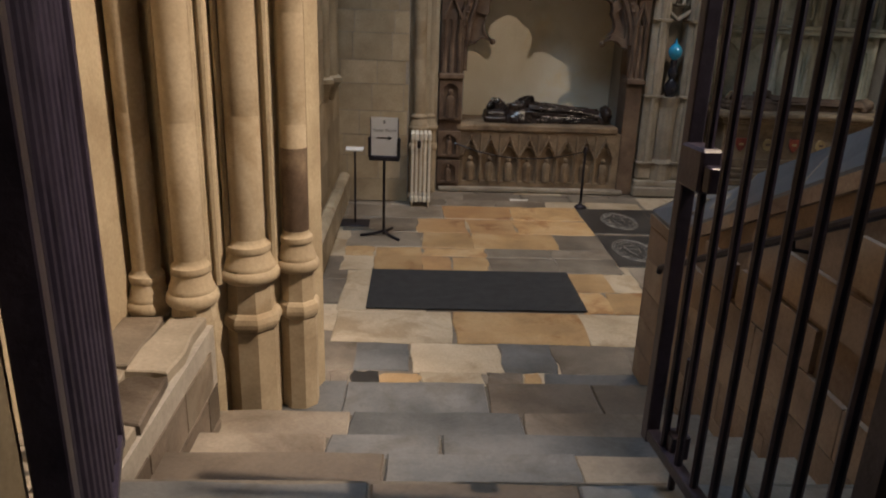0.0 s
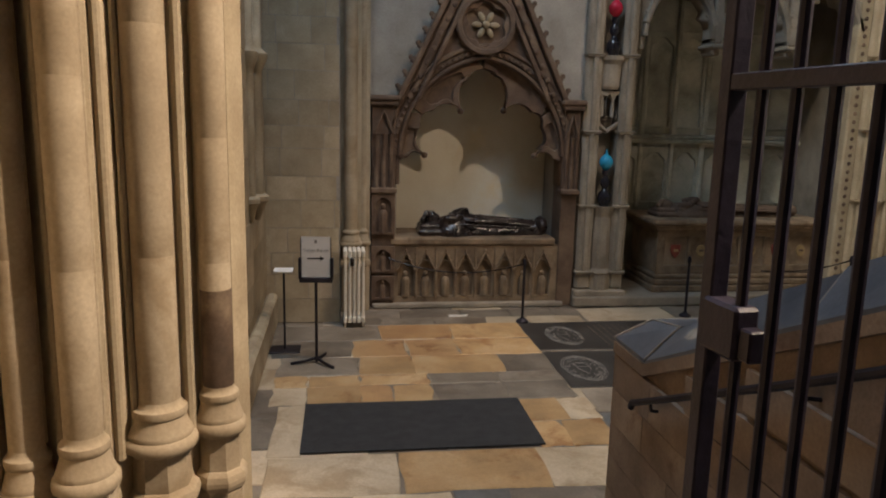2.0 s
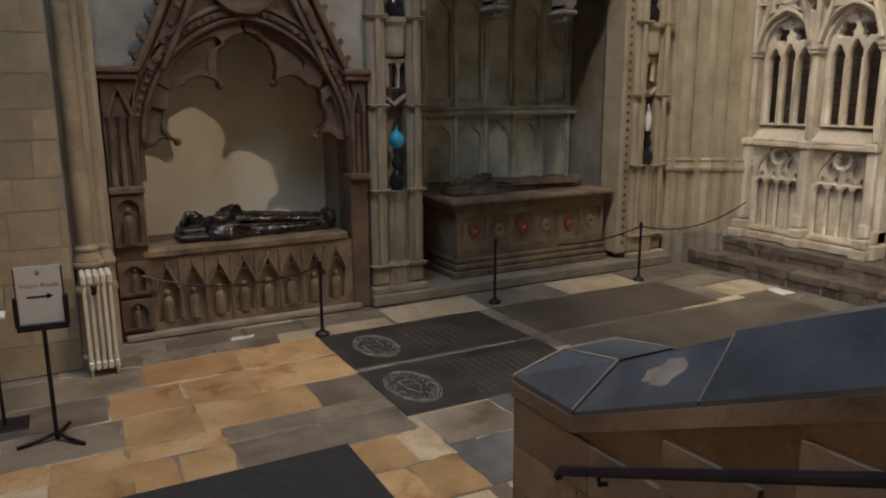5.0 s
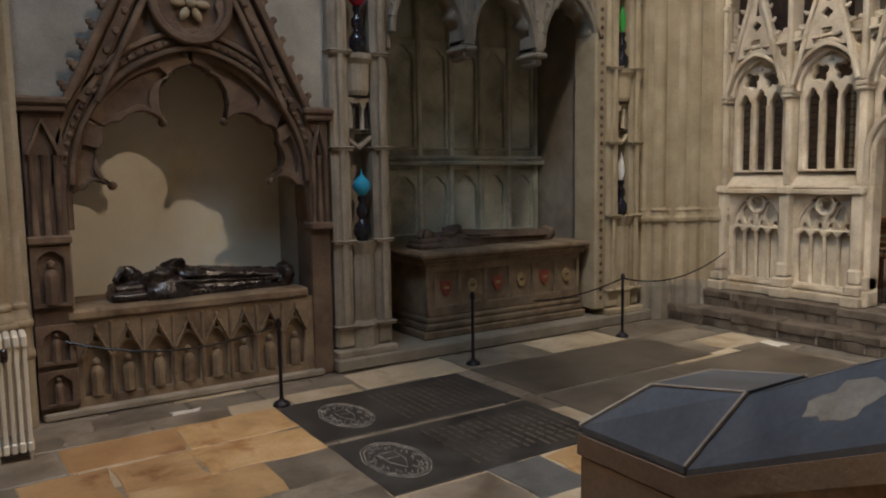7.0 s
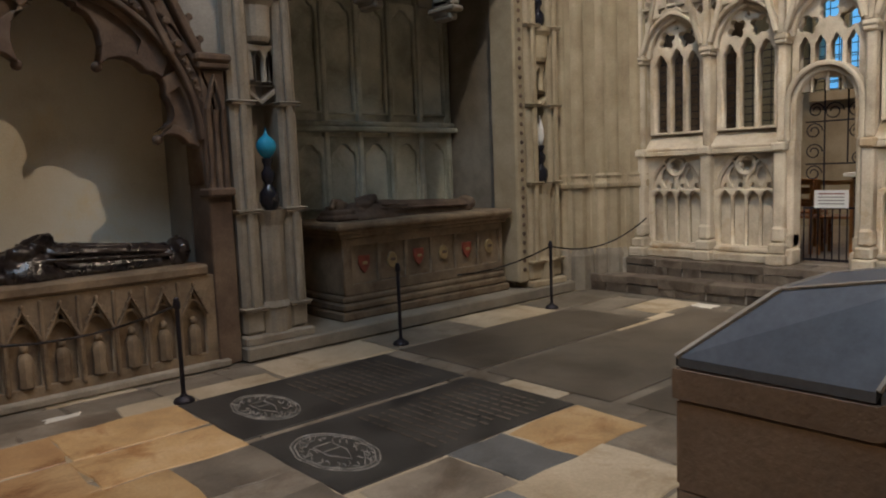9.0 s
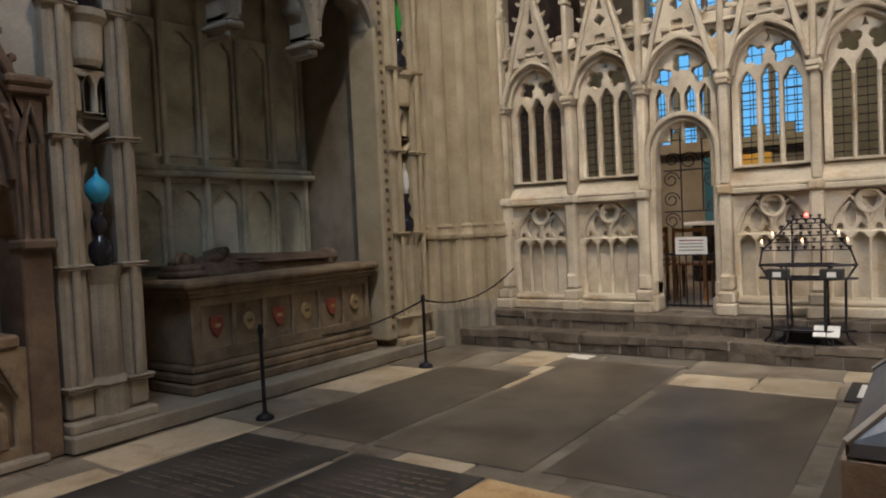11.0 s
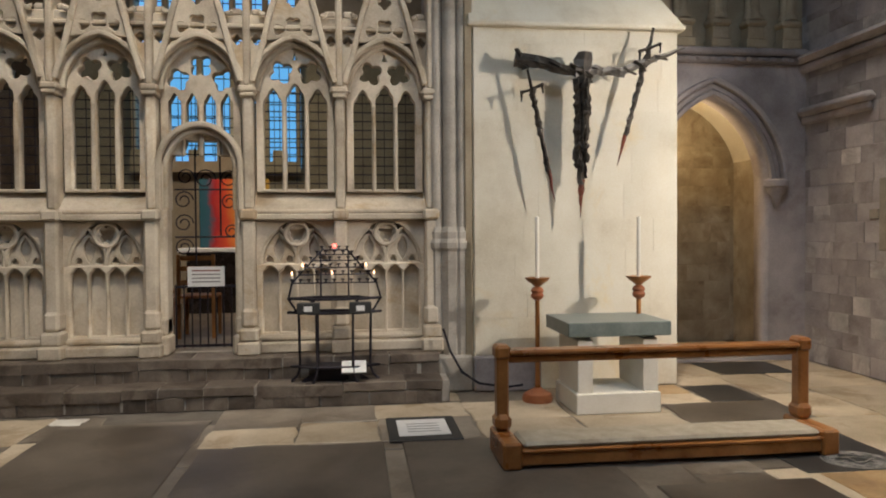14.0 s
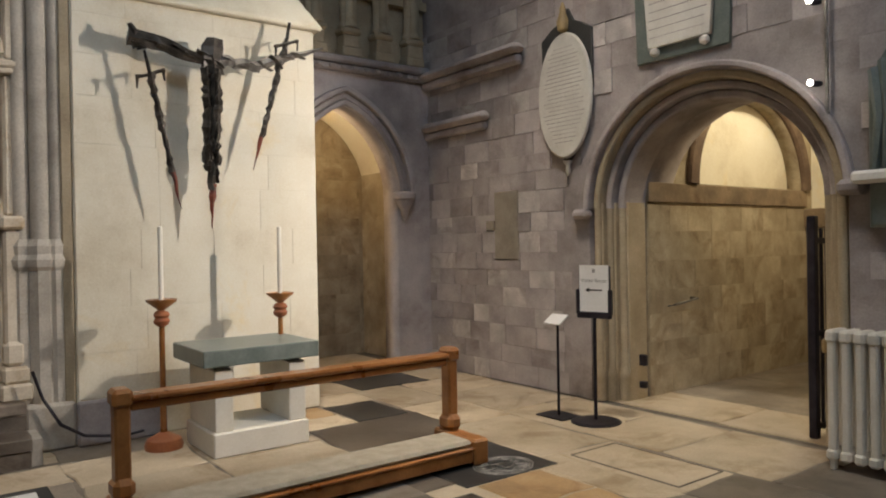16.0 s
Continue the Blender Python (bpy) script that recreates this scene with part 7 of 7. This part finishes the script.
part("wall", boxm(-1.9, 0.2, 3.5, 6.0, -0.3, -0.1), STONE, gal)


# ---- south wall: stones, arch, memorials ----
SF = south(0, -0.19, 0)


def skip_south(u, v, w, h):
    x0, x1 = u - w / 2, u + w / 2
    if x1 > -6.5 and x0 < -4.08 and v - h / 2 < ASP:
        return True
    if v + h / 2 > ASP and v < ASP + 1.3:
        for cu in (x0, x1, u):
            t = (cu + 5.29) / 1.22
            if abs(t) < 1 and v - h / 2 < ASP + 1.12 * math.sqrt(1 - t * t):
                return True
    return False


ashlar(wsouth, SF @ Matrix.Translation((0, 0, -0.03)), -9.05, -3.4, 0.0, 3.9, 0.2, 0.34, (STONE_GREY, STONE_GREY, STONE_GREY, STONE_LIMED), rnd, 0.034, skip_south)
ashlar(nwp, north(0, 8.38, 0), -1.2, -0.065, 0.0, 4.2, 0.27, 0.36, (STONE,), rnd, 0.012)
ashlar(ww, basis((0, 1, 0), (1, 0, 0), (-0.86, 0, 0)), 4.1, 8.3, 0.43, 3.6, 0.3, 0.55, (STONE,), rnd, 0.012)
ashlar(wpe, east(6.14, 0, 0), 0.68, 3.6, 0.0, 1.8, 0.25, 0.42, (RUBBLE,), rnd, 0.004, gap=0.003)
setting("trim_passage_rail", boxm(6.115, 6.2, -3.6, -0.66, 1.8, 1.985, 0.006), CHESTSTONE, "brown stone band on the passage wall", "trim")
ashlar(wpb, south(0, -3.6, 0), -6.2, -3.5, 0.0, 1.55, 0.25, 0.42, (RUBBLE,), rnd, 0.004, gap=0.003)
setting("trim_passage_band", boxm(3.5, 6.3, -3.6, -3.55, 1.56, 1.78, 0.01), CHESTSTONE, "brown stone band on the passage wall", "trim")
ashlar(bpy.data.objects["wall_niche_back"], basis((0, -1, 0), (-1, 0, 0), (10.4, 0, 0)), -1.6, 0.1, 0.0, 2.6, 0.26, 0.42, (RUBBLE,), rnd, 0.004, gap=0.003)
ashlar(panel, basis((0, -1, 0), (-1, 0, 0), (7.83, 0, 0)), -3.81, -1.85, 0.34, 3.36, 0.33, 0.62, (PLASTER,), rnd, 0.006, gap=0.003)

ba = thing("south_archway", SF, "wide moulded stone archway into a warm lit passage", "arch")
for r_, (h, d, hw) in enumerate(((0.0, 0.06, 0.03), (-0.075, 0.0, 0.034), (-0.15, -0.08, 0.03), (-0.225, -0.16, 0.034))):
    l, r = -6.42 - h, -4.14 + h
    bm = bmesh.new()
    strip(bm, [(l, ASP)] + rounded(l, r, ASP, 1.06 + h * 0.9, 14)[1:-1] + [(r, ASP)], hw, -0.45, d, 0.014)
    part("arch_order", bm, STONE_GREY if r_ != 1 else STONE, ba)
    for u in (l, r):
        if r_ in (0,):
            continue
        part("jamb_shaft", lathe(bmesh.new(), [(hw * 1.5, 0.0), (hw * 1.5, 0.2), (hw * 1.7, 0.22), (hw * 1.2, 0.3), (hw, 0.32), (hw, ASP)], 10, Matrix.Translation((u, 0, d - 0.04)), "y"), STONE, ba, "", True)
        part("jamb_back", boxm(u - 0.05, u + 0.05, 0.0, ASP + 0.05, -0.45, d - 0.05), STONE, ba)
part("label_stop", boxm(-6.56, -6.38, ASP - 0.09, ASP, -0.02, 0.1, 0.03), STONE_GREY, ba)
part("label_stop", boxm(-4.2, -4.02, ASP - 0.02, ASP + 0.08, -0.02, 0.12, 0.03), STONE_GREY, ba)
gate2 = thing("passage_gate", south(4.5, -0.42, 0), "black iron passage gate folded back against the jamb", "gate")
for i in range(9):
    part("bar", boxm(-0.012, 0.012, 0.05, 1.5 + 0.012 * (i % 3), 0.0 - 0.085 * i - 0.02, 0.0 - 0.085 * i, 0.003), IRON, gate2)
for v in (0.08, 0.75, 1.42):
    part("rail", boxm(-0.014, 0.014, v - 0.02, v + 0.02, -0.74, 0.03, 0.003), IRON, gate2)
part("stile", boxm(-0.03, 0.03, 0.0, 1.6, 0.0, 0.06, 0.006), IRON, gate2)
for v in (0.32, 0.12):
    solo("gate_catch", boxm(-0.03, 0.03, v, v + 0.1 - 0.2 * (v < 0.2) * 0.2, 0, 0.05, 0.005), IRON, "small black iron gate catch on the jamb", "catch", south(6.06, -0.5, 0))
solo("wall_rail", tube(bmesh.new(), [(0, 0.0, 0.0), (0.0, 0.02, 0.08), (0.16, 0.04, 0.09), (0.34, 0.06, 0.09), (0.36, 0.06, 0.0)], 0.012, 6), SILVERY, "steel bar handle fixed to the passage wall", "rail", east(6.13, -0.95, 0.82))

solo("string_course", box(boxm(-8.9, -7.2, 3.34, 3.44, 0.0, 0.17, 0.045), -8.9, -7.24, 3.24, 3.345, 0.0, 0.1, 0.03), STONE_GREY, "weathered grey stone string course on the wall", "string course", SF)
solo("string_course", box(boxm(-8.9, -7.75, 2.75, 2.85, 0.0, 0.13, 0.04), -8.9, -7.8, 2.66, 2.755, 0.0, 0.07, 0.025), STONE_GREY, "short weathered grey stone moulding on the wall", "string course", SF)
tab = thing("stone_tablet", SF, "plain brown stone tablet set in the wall", "tablet")
part("slab", boxm(-7.72, -7.36, 1.27, 1.98, -0.02, 0.016, 0.01), PIERSTONE, tab)
part("side_stone", boxm(-7.86, -7.73, 1.58, 1.68, -0.02, 0.014, 0.008), PIERSTONE, tab)
ov = thing("oval_memorial", SF, "white oval marble memorial on a black shaped backing", "memorial")
OC = (-6.645, 2.81)
part("backing", plate([(-6.95, 2.85), (-6.8, 2.35), (-6.645, 2.16), (-6.49, 2.35), (-6.33, 2.85), (-6.33, 3.38), (-6.46, 3.46), (-6.55, 3.5), (-6.62, 3.62), (-6.7, 3.62), (-6.76, 3.5), (-6.85, 3.46), (-6.97, 3.38)], [], 0.0, 0.03, 0.008), INK, ov, "black marble backing")
oval = part("oval_tablet", plate([(OC[0] + 0.335 * math.cos(a), OC[1] + 0.585 * math.sin(a)) for a in [2 * math.pi * i / 48 for i in range(48)]], [], 0.03, 0.075, 0.014), MARBLE, ov, "white inscribed marble oval")
r2 = random.Random(11)
for i in range(24):
    v = OC[1] + 0.44 - 0.038 * i
    hw = 0.27 * math.sqrt(max(0.02, 1 - ((v - OC[1]) / 0.52) ** 2)) * r2.uniform(0.72, 1.0)
    part("inscribed_line", boxm(OC[0] - hw, OC[0] + hw, v - 0.003, v + 0.003, 0.075, 0.0762), STONE_GREY, oval)
part("urn", lathe(bmesh.new(), [(0.02, 3.4), (0.05, 3.42), (0.06, 3.5), (0.03, 3.58), (0.03, 3.62), (0.01, 3.68)], 12, Matrix.Translation((-6.66, 0, 0.05)), "y"), GOLD, ov, "", True)
part("pendant", lathe(bmesh.new(), [(0.005, 2.06), (0.025, 2.1), (0.02, 2.16), (0.05, 2.2)], 10, Matrix.Translation((-6.64, 0, 0.03)), "y"), MARBLE, ov, "", True)
mt = thing("marble_tablet", SF, "tapered white marble memorial tablet on a slate backing", "memorial")
part("backing", plate([(-5.84, 2.92), (-4.98, 2.92), (-4.94, 4.2), (-5.88, 4.2)], [], 0.0, 0.03, 0.01), GREENSTONE, mt, "grey slate backing")
tb = part("tablet", plate([(-5.7, 3.02), (-5.12, 3.02), (-5.04, 4.1), (-5.78, 4.1)], [], 0.03, 0.07, 0.01), MARBLE, mt)
for i in range(12):
    part("inscribed_line", boxm(-5.68, -5.14 - r2.uniform(0, 0.12), 3.1 + 0.07 * i, 3.107 + 0.07 * i, 0.07, 0.0712), STONE_GREY, tb)
for u in (-5.64, -5.18):
    part("foot", lathe(bmesh.new(), [(0.01, 2.95), (0.04, 2.97), (0.04, 3.0), (0.02, 3.02)], 10, Matrix.Translation((u, 0, 0.05)), "y"), MARBLE, mt)
mon = thing("wall_monument", SF, "dark carved stone wall monument with drapery and a shelf", "monument")
part("backing", plate([(-4.0, 1.5), (-3.2, 1.5), (-3.2, 3.4), (-3.75, 3.4), (-3.82, 2.75), (-4.0, 2.45)], [], 0.0, 0.09, 0.02), GREENSTONE, mon)
part("shelf", boxm(-4.06, -3.1, 1.78, 1.86, 0.09, 0.22, 0.02), MARBLE, mon, "pale stone shelf")
for k in range(7):
    bm = bmesh.new()
    tube(bm, [(-3.95 + 0.06 * k, 2.5 + 0.05 * k, 0.1), (-3.9 + 0.05 * k, 2.2, 0.16), (-3.95 + 0.07 * k, 1.88, 0.12)], 0.04, 6, taper=0.6)
    part("drapery_fold", bm, GREENSTONE, mon, "", True)
lampbar = thing("lamp_bar", SF, "thin vertical bar on the wall carrying two lit spotlights", "lamp")
part("bar", tube(bmesh.new(), [(-4.27, 2.2, 0.04), (-4.27, 3.6, 0.04)], 0.012, 8), SILVERY, lampbar)
for v in (2.48, 3.03):
    part("lamp_head", lathe(bmesh.new(), [(0.014, 0.0), (0.02, 0.02), (0.022, 0.06)], 14, Matrix.Translation((-4.3, v, 0.05)) @ Matrix.Rotation(radians(90), 4, "X") @ Matrix.Rotation(radians(-90), 4, "X") @ Matrix.Rotation(radians(-40), 4, "Y")), IRON, lampbar)
    bm = bmesh.new()
    ball(bm, (-4.33, v, 0.15), 0.02, (1, 1, 1), 10, 8)
    part("bulb", bm, LAMPFACE, lampbar, "glowing bulb", True)
radiator("radiator", south(4.13, 0.06, 0.0), 14, 0.082, 0.87, 0.2, "wide white column radiator against the south wall")
sign_stand(south(5.84, 0.42, 0) @ Matrix.Rotation(radians(12), 4, "Y"), "left", True, "black round-based sign stand with a visitor route card", 0.86)
label_stand(south(6.17, 0.5, 0), "small black stand with a tilted white arrow label", -58)

# ---- iron gates at the head of the stairs ----
def iron_gate(free, hinge, z0, z1, n, label, lock):
    f, h = Vector((*free, 0)), Vector((*hinge, 0))
    d = h - f
    ang = math.atan2(d.y, d.x)
    L = d.length
    ob = thing("iron_gate", Matrix.Translation((free[0], free[1], 0)) @ Matrix.Rotation(ang, 4, "Z"), label, "gate", "stair gates")
    part("stile", boxm(-0.022, 0.022, -0.022, 0.022, z0, z1 + 0.5, 0.004), GATESHEEN, ob)
    part("stile", boxm(L - 0.03, L + 0.03, -0.03, 0.03, z0 - 0.05, z1 + 0.6, 0.004), GATESHEEN, ob)
    for v in (z0 + 0.03, z1):
        part("rail", boxm(0.0, L, -0.02, 0.02, v - 0.018, v + 0.018, 0.003), GATESHEEN, ob)
    for i in range(1, n):
        u = L * i / n
        part("bar", lathe(bmesh.new(), [(0.0125, z0 + 0.02), (0.0125, z1 + 0.45), (0.016, z1 + 0.47), (0.003, z1 + 0.6)], 8, Matrix.Translation((u, 0, 0))), GATESHEEN, ob)
    if lock:
        part("lock_box", boxm(0.0, 0.13, -0.03, 0.03, 1.795, 1.915, 0.008), GATESHEEN, ob, "black iron lock box")
        part("keep", boxm(0.13, 0.17, -0.02, 0.02, 1.805, 1.875, 0.004), GATESHEEN, ob)
        part("drop_bolt", lathe(bmesh.new(), [(0.012, z0 - 0.1), (0.012, 1.3)], 8, Matrix.Translation((0.12, 0.035, 0))), GATESHEEN, ob)
        part("bolt_guide", boxm(0.09, 0.15, 0.0, 0.06, z0 + 0.02, z0 + 0.1, 0.004), GATESHEEN, ob)
    return ob


iron_gate((0.79, 1.965), (0.865, 1.05), 0.955, 2.385, 9, "tall black iron gate leaf standing open", True)
iron_gate((-0.86, 1.9), (-0.58, 1.05), 0.955, 2.385, 11, "tall black iron gate leaf folded open against the pier", False)
